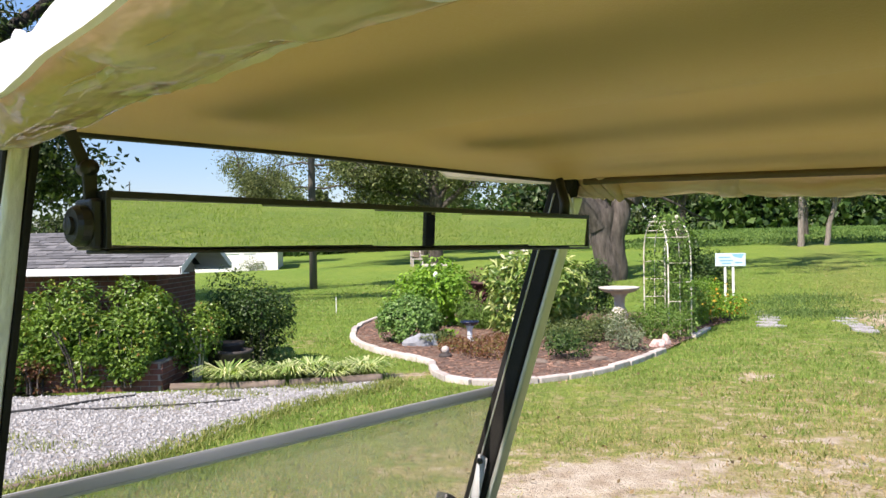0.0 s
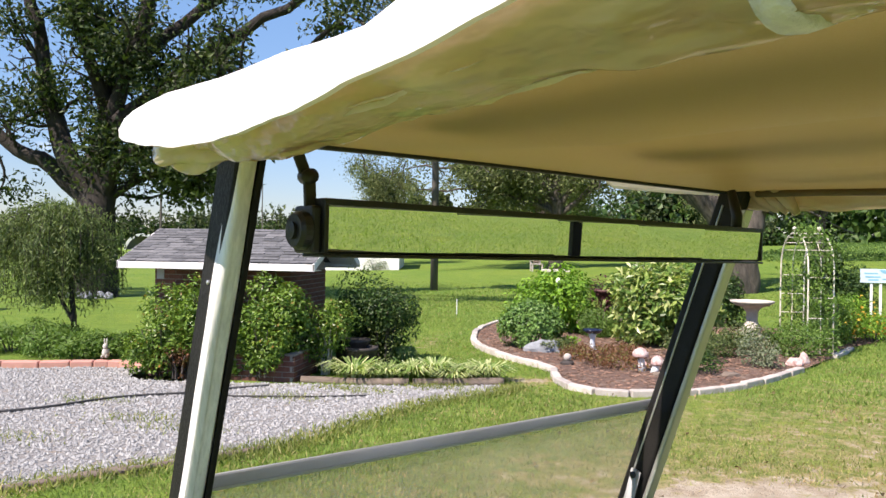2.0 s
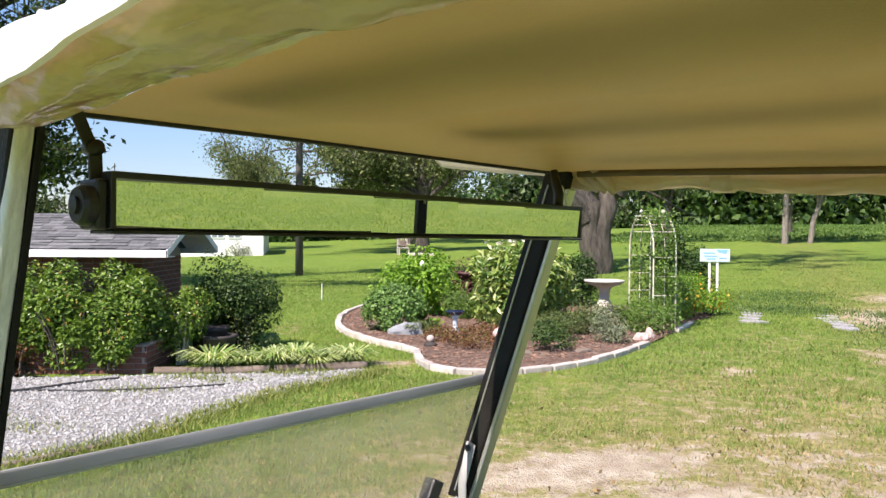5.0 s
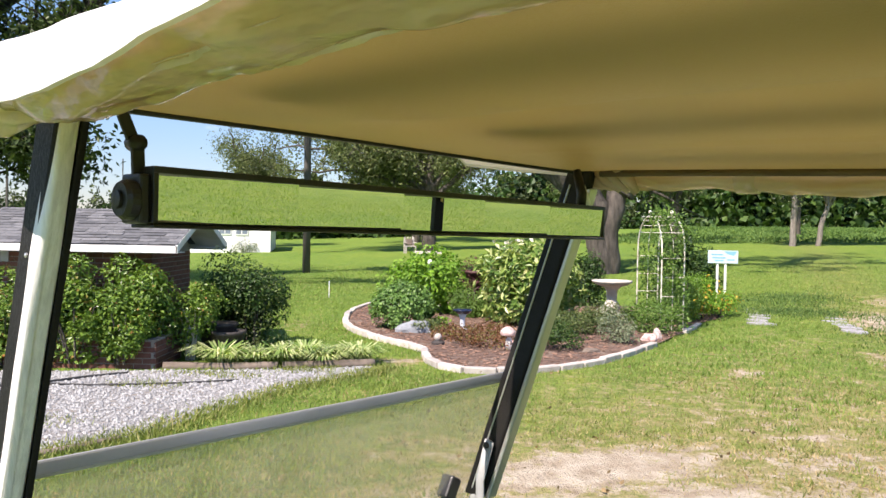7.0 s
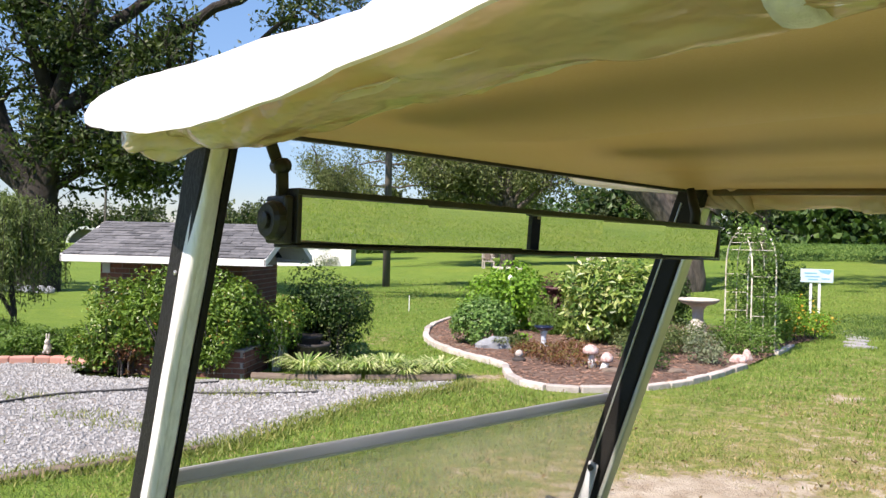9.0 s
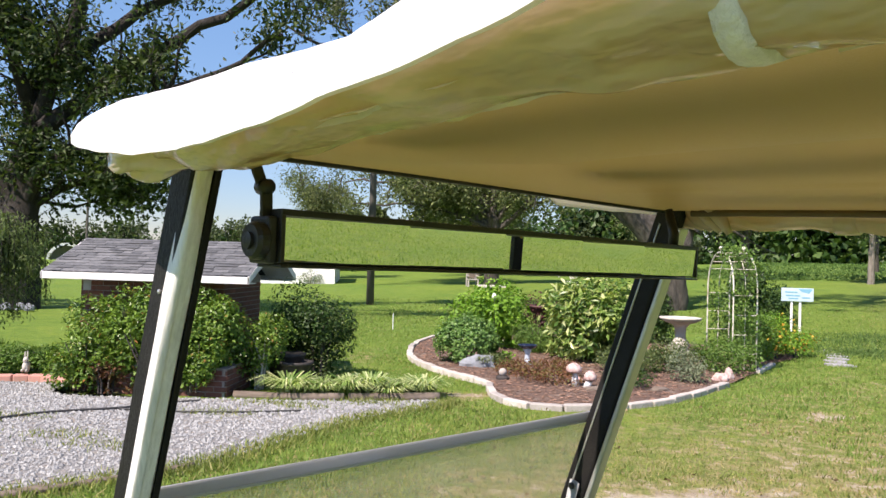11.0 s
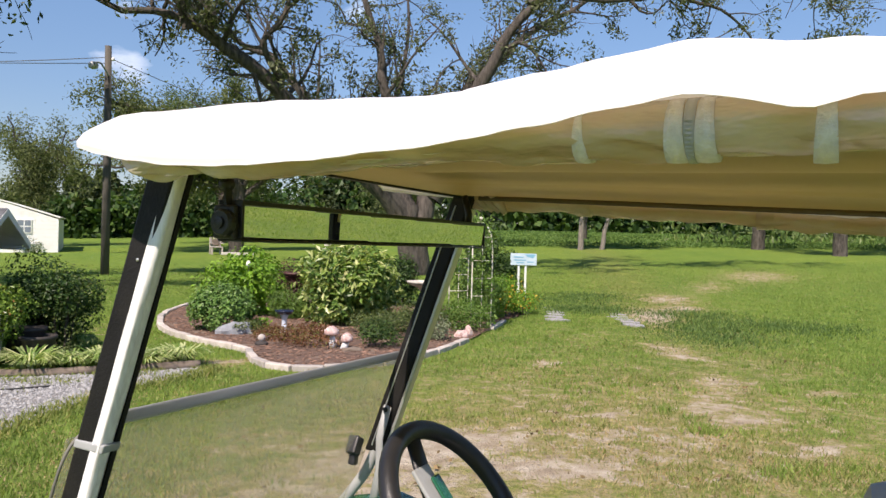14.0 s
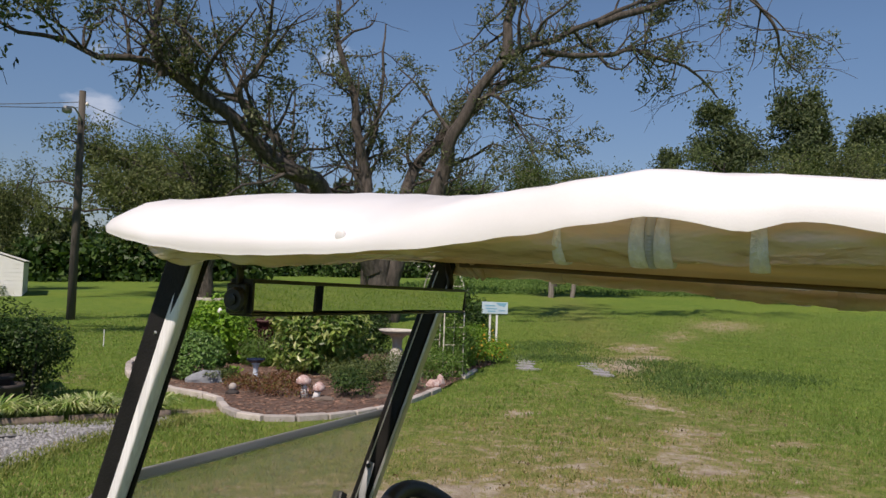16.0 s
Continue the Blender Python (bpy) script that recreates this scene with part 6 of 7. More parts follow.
# small blue bird bath
bb = thing("blue_bird_bath", 0.27, 12.75, BZ, 0, "small blue glazed bird bath on a pale pedestal", "bird bath")
part("pedestal", Build().lathe([(0.09, 0), (0.085, 0.03), (0.045, 0.07), (0.04, 0.2), (0.06, 0.27), (0.075, 0.3)], 16), pale_glaze, bb, "pale glazed pedestal", smooth=True)
part("basin", Build().lathe([(0.06, 0.29), (0.13, 0.32), (0.16, 0.355), (0.16, 0.37), (0.135, 0.355), (0.04, 0.33)], 20), blue_glaze, bb, "blue glazed basin", smooth=True)

# white ball on a dark base
ball = thing("ball_ornament", -0.12, 11.3, BZ, 0, "white ball ornament on a dark base", "ornament")
part("base", Build().lathe([(0.1, 0), (0.1, 0.03), (0.06, 0.06)], 14), dark_void, ball)
part("ball", Build().lathe([(0.058 * math.cos(a), 0.105 + 0.058 * math.sin(a)) for a in np.linspace(-1.5, 1.5, 11)], 16), curb_white, ball, smooth=True)

# mushrooms
mush = thing("mushroom_ornament", 0.93, 10.92, BZ, 0, "painted mushroom ornament with red and white caps", "ornament")
for x, y, z, r, lean in ((-0.02, 0.05, 0.22, 0.105, -0.03), (0.12, -0.04, 0.13, 0.085, 0.05)):
    part("stem", Build().tube([(x, y, -0.03), (x + lean, y, z)], [0.06, 0.04], 12), white_paint, mush, "white stem", smooth=True)
    cap = part("cap", Build().lathe([(0.03, -0.01), (r * 0.9, -0.03), (r * 1.06, -0.012), (r, 0.03), (r * 0.72, 0.075), (r * 0.3, 0.1), (0.004, 0.106)], 18), mottled_red, mush, "mottled red and white cap", smooth=True)
    cap.matrix_basis = pose(x + lean, y, z)
    for k in range(5):
        w, e = k * 0.95, 0.35 + 0.3 * (k % 3)
        sp = Build().lathe([(0.014, 0), (0.011, 0.004), (0.003, 0.006)], 8)
        rr = r * math.cos(e)
        o = part("spot", sp, white_paint, cap)
        o.matrix_basis = Matrix.Translation((rr * math.cos(w), rr * math.sin(w), 0.105 * math.sin(e))) @ Vector((math.cos(w) * 0.8, math.sin(w) * 0.8, 0.8)).to_track_quat("Z", "Y").to_matrix().to_4x4()
small_rock(1.15, 10.65, 0.17, 0.08, 0.05, old_timber, "flat tan stone beside the mushrooms", 3)

# low plants
for k, (x, y, r, h, m_, lb) in enumerate((
    (0.3, 11.5, 0.34, 0.34, leaf_rust, "dry rust-brown ground plant"), (0.62, 11.1, 0.34, 0.3, leaf_rust, "dry rust-brown ground plant"), (0.05, 12.0, 0.3, 0.26, leaf_rust, "brown and green low plant"),
    (0.72, 12.4, 0.3, 0.25, leaf_rust, "brown and green low plant"), (-0.35, 12.7, 0.3, 0.2, leaf_tree, "low green ground plant"), (1.62, 11.0, 0.34, 0.42, leaf_dark, "small dark green plant by the curb"), (1.8, 12.0, 0.36, 0.5, leaf_tree, "small green plant in the mulch"),
    (2.62, 11.85, 0.34, 0.55, leaf_grey, "grey-green lavender-like plant in mulch"), (2.35, 12.7, 0.4, 0.42, leaf_tree, "low green plant in the mulch"), (2.75, 13.4, 0.42, 0.5, leaf_tree, "leafy low plant near the bird bath"),
    (3.5, 12.85, 0.38, 0.5, leaf_feather, "fresh green plant at the arbor's foot"), (3.35, 13.4, 0.32, 0.55, leaf_feather, "fresh green plant at the arbor's foot"), (1.75, 12.9, 0.4, 0.35, leaf_tree, "low green plant in the mulch"), (4.2, 14.3, 0.4, 0.6, leaf_feather, "fresh green plant beside the arbor"))):
    bush("low_plant", x, y, r * (1.1 if m_ is leaf_rust else 1), h * (0.8 if m_ is leaf_rust else 1), m_, lb, 60 + k, 420 if m_ is leaf_rust else 900, 0.05, BZ, lift=0.5, stems=0, category="plant", long=2.4)
gold = bush("low_plant", -0.1, 13.1, 0.13, 0.2, leaf_lime, "small golden-leaved plant in the bed", 80, 70, 0.08, BZ, lift=0.5, stems=2, category="plant")
small_rock(3.2, 12.1, 0.13, 0.09, 0.10, mottled_red, "mottled pink stone near the arbor", 5)
small_rock(3.36, 12.25, 0.08, 0.07, 0.15, mottled_red, "mottled pink stone near the arbor", 8)
small_rock(2.05, 10.85, 0.15, 0.08, 0.05, old_timber, "flat tan stone in the mulch", 9, 20)
small_rock(0.85, 12.9, 0.1, 0.08, 0.07, pink_stone, "small pale stone in the mulch", 11)
small_rock(1.0, 11.5, 0.06, 0.05, 0.04, pink_stone, "small pale stone in the mulch", 13)

# concrete bird bath
cb = thing("concrete_bird_bath", 3.38, 15.7, BZ, 0, "weathered concrete bird bath on a turned pedestal", "bird bath")
part("pedestal", Build().lathe([(0.2, 0), (0.2, 0.05), (0.15, 0.1), (0.19, 0.15), (0.16, 0.22), (0.105, 0.32), (0.11, 0.5), (0.17, 0.58), (0.2, 0.6)], 24), concrete, cb, smooth=True)
part("basin", Build().lathe([(0.16, 0.58), (0.30, 0.62), (0.40, 0.68), (0.41, 0.715), (0.375, 0.715), (0.34, 0.68), (0.05, 0.65)], 32), concrete, cb, smooth=True)

# plants behind and beside the arbor
bush("shrub", 3.2, 17.8, 0.5, 1.25, leaf_dark, "dark green shrub behind the bird bath", 91, 2200, 0.08, BZ, lift=0.45)
bush("shrub", 5.0, 16.6, 0.5, 1.8, leaf_dark, "tall dark green shrub behind the arbor", 92, 3600, 0.08, BZ, lift=0.46)
bush("shrub", 6.75, 20.3, 0.6, 1.35, leaf_dark, "dark green shrub behind the sign", 93, 2600, 0.08, BZ, lift=0.5)
bush("flowering_plant", 4.95, 15.4, 0.5, 0.9, leaf_lime, "yellow-green flowering plant beside the arbor", 94, 2600, 0.06, BZ, lift=0.5, long=2.6)
bush("flowering_plant", 5.6, 15.9, 0.45, 0.6, leaf_lime, "low flowering plant along the bed", 95, 1700, 0.05, BZ, lift=0.5, long=2.6)
bush("flowering_plant", 4.5, 14.9, 0.42, 1.05, leaf_feather, "tall feathery flowering plant", 96, 1900, 0.06, BZ, lift=0.5, long=3)
bush("flowers", 5.0, 15.25, 0.5, 0.86, petal_yellow, "scattered yellow and orange blossoms", 97, 80, 0.055, BZ, lift=0.52, stems=2, long=1.1, category="flowers")
bush("flowers", 5.65, 15.75, 0.42, 0.55, petal_yellow, "orange blossoms low along the bed", 98, 70, 0.055, BZ, lift=0.55, stems=2, long=1.1, category="flowers")
vine = thing("climbing_vine", 3.84, 13.87, 0.03, 5, "green climbing vine over the arbor", "vine")
g = np.random.default_rng(7)
vs, vl = Build(), Build()
for k in range(6):
    y0 = -AW if k < 4 else AW
    pts = [(g.uniform(-AD, AD), y0 + g.uniform(-0.05, 0.05), z) for z in np.linspace(0, 1.45, 9)]
    if k < 4:
        pts += [(g.uniform(-AD, AD), -AW * math.cos(w), 1.38 + (AH - 1.35) * math.sin(w) ** 0.85) for w in np.linspace(0.3, 1.3 + 0.2 * k, 5)]
    vs.tube(pts, 0.006, 5)
    pp = np.array(pts)
    q = pp[g.integers(0, len(pp), 330)] + g.normal(0, 0.10, (330, 3))
    vl.leaves(q, 0.07, g)
part("branchwork", vs, leaf_tree, vine)
part("foliage", vl, leaf_feather, vine)

# left planting bed: willow, ground cover, rabbit, pots
wil = thing("weeping_tree", -8.1, 11.35, 0, 0, "small weeping tree with drooping fine leaves", "tree")
g = np.random.default_rng(21)
wb_, wlv = Build(), Build()
wb_.tube([(0, 0, -0.1), (0.02, 0, 0.5), (-0.05, 0, 1.0), (-0.1, 0.02, 1.6), (-0.15, 0, 2.1)], [0.05, 0.045, 0.04, 0.03, 0.015], 9)
wb_.tube([(0.02, 0, 0.4), (-0.2, 0, 0.75), (-0.4, 0.05, 1.2), (-0.5, 0, 1.7)], [0.035, 0.03, 0.025, 0.012], 8)
for k in range(230):
    w, rr, top = g.uniform(0, 6.283), g.uniform(0.1, 1.05), g.uniform(1.75, 2.35)
    x, y = rr * math.cos(w) - 0.42, rr * 0.9 * math.sin(w)
    low = g.uniform(0.65, 1.5)
    pts = [(-0.2, 0, top - 0.45), (x * 0.6 - 0.08, y * 0.6, top - 0.05 * rr), (x, y, top - 0.25 * rr), (x * 1.12, y * 1.12, (top + low) / 2), (x * 1.15, y * 1.15, low)]
    sm = smooth_line(pts, 4)
    wb_.tube(sm, 0.004, 4)
    pp = np.array([tuple(p) for p in sm[5:]])
    q = pp[g.integers(0, len(pp), 140)] + g.normal(0, 0.055, (140, 3))
    wlv.leaves(q, 0.075, g, np.array([[0, 0, -1.0]]), 4.0)
part("trunk", wb_, bark_dark, wil, "thin grey-brown trunk and hanging twigs")
part("foliage", wlv, leaf_willow, wil)
for k, (x, y, r, h) in enumerate(((-8.6, 10.6, 0.55, 0.45), (-7.9, 10.45, 0.5, 0.42), (-7.25, 10.3, 0.42, 0.4), (-9.3, 10.4, 0.5, 0.5), (-6.9, 10.55, 0.4, 0.35), (-8.2, 11.0, 0.5, 0.5))):
    bush("ground_cover", x, y, r, h, leaf_feather, "bright green ground cover plant in the red-edged bed", 120 + k, 1300, 0.06, 0.05, lift=0.5, category="plant", long=2.6)
bm = bmesh.new()
for c, s in (((0, 0, 0.09), (0.07, 0.09, 0.1)), ((0, -0.03, 0.2), (0.05, 0.055, 0.055)), ((-0.022, -0.01, 0.29), (0.014, 0.012, 0.06)), ((0.022, -0.01, 0.29), (0.014, 0.012, 0.06)), ((-0.04, -0.08, 0.03), (0.025, 0.05, 0.03)), ((0.04, -0.08, 0.03), (0.025, 0.05, 0.03))):
    bmesh.ops.create_icosphere(bm, subdivisions=2, radius=1, matrix=Matrix.Translation(c) @ Matrix.Diagonal((*s, 1)))
me = bpy.data.meshes.new("rabbit_statue")
bm.to_mesh(me)
bm.free()
me.materials.append(concrete)
rab = new("rabbit_statue", me)
rab.matrix_basis = pose(-6.45, 9.75, 0.12, 0, 0, 15) @ Matrix.Diagonal((0.72, 0.72, 0.8, 1))
tagged(rab, "small pale rabbit statue on the red edging", "statue")
wp = thing("flower_pot", -9.0, 10.0, 0, 0, "round pale clay pot with flowers", "pot")
part("pot", Build().lathe([(0.12, 0), (0.2, 0.1), (0.22, 0.22), (0.19, 0.24), (0.17, 0.2)], 18), concrete, wp, smooth=True)
part("flower_tuft", Build().leaves(np.random.default_rng(3).normal(0, 0.09, (60, 3)) + np.array([0, 0, 0.33]), 0.07, np.random.default_rng(3)), petal_white, wp)
rbx = thing("red_bench", -14.7, 16.5, 0, 20, "dark red painted garden bench under the tree", "bench")
part("seat", Build().box((-0.6, -0.2, 0.38), (0.6, 0.2, 0.44)), red_paint, rbx, bevel=0.01)
part("back", Build().box((-0.6, 0.17, 0.44), (0.6, 0.22, 0.85)), red_paint, rbx, bevel=0.01)
for x in (-0.52, 0.52):
    part("leg", Build().box((x - 0.05, -0.18, 0), (x + 0.05, 0.2, 0.38)), red_paint, rbx)
bush("shrub", -12.4, 47.0, 0.7, 1.1, leaf_grey, "pale bare-looking shrub before the white building", 131, 500, 0.1, 0.0, lift=0.4)

# half-buried timber edging between the gravel and the lawn
edge_pts = [(p.x, p.y, 0.022) for p in smooth_line([(-5.4, 3.3), (-4.6, 4.1), (-3.93, 4.74), (-3.05, 5.62), (-2.6, 6.12)], 6)]
edging = part("lawn_edging", Build().tube(edge_pts, 0.034, 8, flat=0.8), old_timber, smooth=True)
tagged(edging, "low weathered brown edging between gravel and lawn", "edging")

# ---- trees ----
class Tree:
    def __init__(self, seed):
        self.g = np.random.default_rng(seed)
        self.wood, self.tips = Build(), []

    def limb(self, pts, r0, r1, sides=9, fine=5):
        line = smooth_line(pts, fine)
        n = len(line)
        rad = [r0 + (r1 - r0) * (i / (n - 1)) ** 0.8 for i in range(n)]
        for i in range(1, n):
            line[i] = line[i] + noise.noise_vector(line[i] * 0.7 + Vector((7, 3, 1))) * (0.3 if n > 12 else 0.08) * min(1, i / 5) * min(1, 0.35 / rad[i])
            k = self.g.normal(0, 0.12, 3) * min(rad[i], 0.14)
            line[i] = line[i] + Vector(k)
        self.wood.tube(line, rad, sides, caps=False)
        return line, rad

    def spread(self, line, rad, count, length, depth, t0=0.25, up=0.25, curl=0.5):
        """Side branches along a limb, and twigs along those."""
        for k in range(count):
            i = int((t0 + (1 - t0) * self.g.uniform()) * (len(line) - 2))
            p = line[i]
            fwd = (line[i + 1] - line[i]).normalized()
            d = fwd * 0.7 + Vector(self.g.normal(0, 0.75, 3)) + Vector((0, 0, up))
            d.normalize()
            ln = length * self.g.uniform(0.55, 1.25)
            pts = [p]
            for s in range(4):
                d = (d + Vector(self.g.normal(0, 0.28 * curl * 2, 3)) + Vector((0, 0, 0.05))).normalized()
                pts.append(pts[-1] + d * ln / 4)
            r = min(rad[i] * 0.6, 0.02 + ln * 0.022)
            ln2, rd2 = self.limb(pts, r, max(r * 0.25, 0.006), 4 if depth < 2 else 6, 2)
            if depth > 1:
                self.spread(ln2, rd2, 5, length * 0.5, depth - 1, 0.3, up * 0.6, curl)
            else:
                self.tips += [tuple(q) for q in ln2[len(ln2) // 3:]]

    def leafy(self, per, spread, size, thin=1.0, long=2.2, clump=False):
        t = np.array(self.tips)
        if thin < 1:
            t = t[np.array([noise.noise((x * 0.62, y * 0.62, z * 0.62)) for x, y, z in t]) > 0.62 * (0.5 - thin)]
        p = np.repeat(t, per, 0) + self.g.normal(0, spread, (len(t) * per, 3))
        return Build().leaves(p, size, self.g, None, long)


def finish(tree, name, x, y, z, label, leaves, leaf_mat, wood_mat=None, turn=0, category="tree", group=""):
    ob = thing(name, x, y, z, turn, label, category, group)
    part("trunk", tree.wood, wood_mat or bark, ob, "furrowed grey-brown trunk and limbs", smooth=True)
    part("crown", leaves, leaf_mat, ob, "uneven leafy crown")
    return ob


# the great spreading tree behind the garden, thin in leaf
big = Tree(5)
BX, BY = 5.6, 28.4
big.limb([(0, 0, -0.4), (0, 0, 0.3), (-0.05, 0, 1.2), (-0.15, 0, 2.6)], 0.52, 0.38, 16)
big.limb([(0.3, 0.1, -0.4), (0.32, 0, 0.4), (0.4, 0, 1.7), (0.8, 0, 3.2)], 0.38, 0.36, 14)
BIG_LIMBS = [
    ([(-0.2, 0, 2.0), (-1.4, -0.4, 3.6), (-2.6, -0.9, 5.0), (-4.3, -1.5, 5.7), (-6.0, -2.2, 7.0), (-7.4, -2.8, 7.8), (-8.6, -3.2, 8.1), (-10.8, -3.6, 8.4), (-13.5, -4.0, 9.1)], 0.42, 0.06),
    ([(-8.0, -3.0, 7.9), (-8.3, -3.1, 9.0), (-8.1, -3.0, 10.8), (-7.3, -3.4, 12.0), (-7.6, -4, 14)], 0.17, 0.04),
    ([(-0.3, 0, 2.4), (-1.6, 0.9, 3.8), (-3.0, 1.8, 5.2), (-4.6, 2.6, 7.8), (-6.7, 3.2, 9.2), (-9.9, 4, 11.5)], 0.34, 0.05),
    ([(-0.15, 0, 2.4), (-0.6, 0.2, 4.0), (-0.7, 0.3, 5.2), (-1.3, 0.5, 8.2), (-2.0, 0.6, 11.2), (-2.2, 0.6, 14)], 0.36, 0.10),
    ([(0.0, 0, 2.4), (-0.4, 1.2, 4.4), (-0.6, 2.2, 6.0), (0.3, 3.2, 8.8), (0.6, 4, 13)], 0.28, 0.06),
    ([(0.8, 0, 3.0), (1.6, -0.3, 4.3), (2.0, -0.6, 5.6), (2.6, -1.0, 7.9), (4.0, -1.8, 10.2), (7.4, -2.8, 11.7), (11.1, -3.6, 14.4)], 0.44, 0.08),
    ([(4.1, -1.8, 10.2), (4.3, -1.7, 11.6), (4.3, -1.4, 13.6), (4.6, -1.2, 15)], 0.24, 0.07),
    ([(0.6, 0, 2.8), (1.1, 0.8, 5.4), (3.3, 1.6, 8.4), (7.2, 2.2, 11.4), (10.5, 2.6, 13.2)], 0.30, 0.05),
    ([(7.4, -2.8, 11.7), (9.6, -3.2, 12.6), (12.2, -3.4, 13.5), (14.5, -3.3, 13.3), (15.7, -3.1, 11.8), (16.7, -3.0, 10.9)], 0.15, 0.03),
    ([(5.4, -2.2, 10.6), (7.5, -2.6, 10.5), (9.5, -2.9, 11.0), (11.5, -3.0, 10.2), (12.9, -3.0, 9.4)], 0.12, 0.03),
    ([(3.0, -1.2, 8.6), (3.8, -1.8, 8.9), (4.6, -2.2, 7.6), (5.6, -2.4, 6.2)], 0.09, 0.02),
    ([(-5.0, -1.8, 6.6), (-5.6, -2.6, 7.9), (-4.6, -3.2, 9.6), (-4.9, -3.8, 12)], 0.13, 0.03),
    ([(0.2, 0, 2.2), (1.6, 1.4, 3.6), (4.0, 3.6, 4.8), (7, 6, 6.5)], 0.26, 0.05),
]
for k, (pts, r0, r1) in enumerate(BIG_LIMBS):
    ln_, rd_ = big.limb(pts, r0 * 1.15, min(r1, 0.03), 10)
    big.spread(ln_, rd_, {0: 26, 2: 26, 5: 20, 7: 20}.get(k, 14), 3.0, 2, 0.28, 0.22, 0.55)
finish(big, "pecan_tree", BX, BY, float(rise(BX, BY)), "huge spreading old tree with sparse leaves and bare limbs", big.leafy(10, 0.15, 0.18, 0.48, 2.6), leaf_pecan)

# the dense dark tree beyond the weeping tree
old = Tree(8)
for k, (pts, r0, r1) in enumerate((
    ([(0, 0, -0.4), (0, 0, 1.2), (0.05, 0, 2.6), (0.2, 0, 4.2), (0.5, 0, 6), (1.4, 0.4, 9), (1.8, 0.5, 12)], 0.80, 0.14),
    ([(0.1, 0, 2.6), (0.7, -0.3, 3.9), (2.2, -0.7, 4.8), (4.2, -1.2, 6.0), (6.2, -1.6, 6.6), (8.5, -2, 7.6)], 0.26, 0.05),
    ([(0.1, 0, 3.0), (-0.8, -0.3, 4.6), (-1.2, -0.6, 6.6), (-1.6, -0.8, 9.5), (-2.2, -1, 12)], 0.44, 0.09),
    ([(0, 0, 2.8), (-1.6, -0.3, 4.2), (-3.6, -0.6, 5.4), (-5.5, -1, 7)], 0.38, 0.06),
    ([(0.4, 0, 5), (1.3, -0.6, 6.6), (2.4, -1, 8.8), (3.4, -1.4, 11.5)], 0.32, 0.06),
    ([(0.1, 0, 2.8), (1.2, 0.2, 3.6), (2.6, 0.2, 4.0), (3.8, -0.2, 3.9)], 0.16, 0.03),
    ([(0.5, 0, 5.4), (0.4, -1.2, 7.6), (0.0, -2, 10.5)], 0.28, 0.06),
    ([(0.1, 0, 3.8), (0.9, -0.2, 5.4), (3.0, -0.6, 6.7), (5.5, -1.2, 7.8), (9.0, -2.0, 9.2), (12.5, -3.0, 10.4)], 0.38, 0.04),
    ([(1.2, 0.2, 7.4), (3.6, 1.2, 9.6), (6.8, 2.4, 11.2), (10.2, 3.2, 12.0)], 0.24, 0.04))):
    ln_, rd_ = old.limb(pts, r0, r1, 12)
    old.spread(ln_, rd_, 13 if k else 15, 2.4, 2, 0.34, 0.15, 0.6)
finish(old, "oak_tree", -14.75, 21.7, 0, "large dark-limbed tree with a dense green crown", old.leafy(15, 0.28, 0.19, 0.68), leaf_old, bark_dark)
for k in range(5):
    small_rock(-15.0 + 0.35 * k, 20.7 + 0.1 * (k % 2), 0.15, 0.12, 0.16, slate_stone, "grey stone set round the tree's foot", 20 + k)


def yard_tree(seed, height, width, trunk, fork=0.3, lean=0.0, leaf_per=6, size=0.22, crown_low=0.35):
    """A middling broadleaf tree: forked trunk, limbs and a crown of leaf clusters."""
    t = Tree(seed)
    fz = height * fork
    t.limb([(0, 0, -0.3), (lean * 0.3, 0, fz * 0.5), (lean, 0, fz)], trunk, trunk * 0.8, 10)
    m = 5
    for k in range(m):
        w = 2 * math.pi * k / m + t.g.uniform(-0.4, 0.4)
        q = width * t.g.uniform(0.55, 1.0)
        top = height * t.g.uniform(0.75, 1.0)
        ln2, rd2 = t.limb([(lean, 0, fz * 0.95), (lean + q * 0.3 * math.cos(w), q * 0.3 * math.sin(w), fz + (top - fz) * 0.4), (lean + q * 0.75 * math.cos(w), q * 0.75 * math.sin(w), fz + (top - fz) * 0.75), (lean + q * math.cos(w), q * math.sin(w), top)], trunk * 0.5, 0.04, 7)
        t.spread(ln2, rd2, 9, width * 0.42, 2, 0.2, 0.1, 0.6)
    return t, t.leafy(int(leaf_per * 2.5), 0.45, size * 0.82, 0.95)


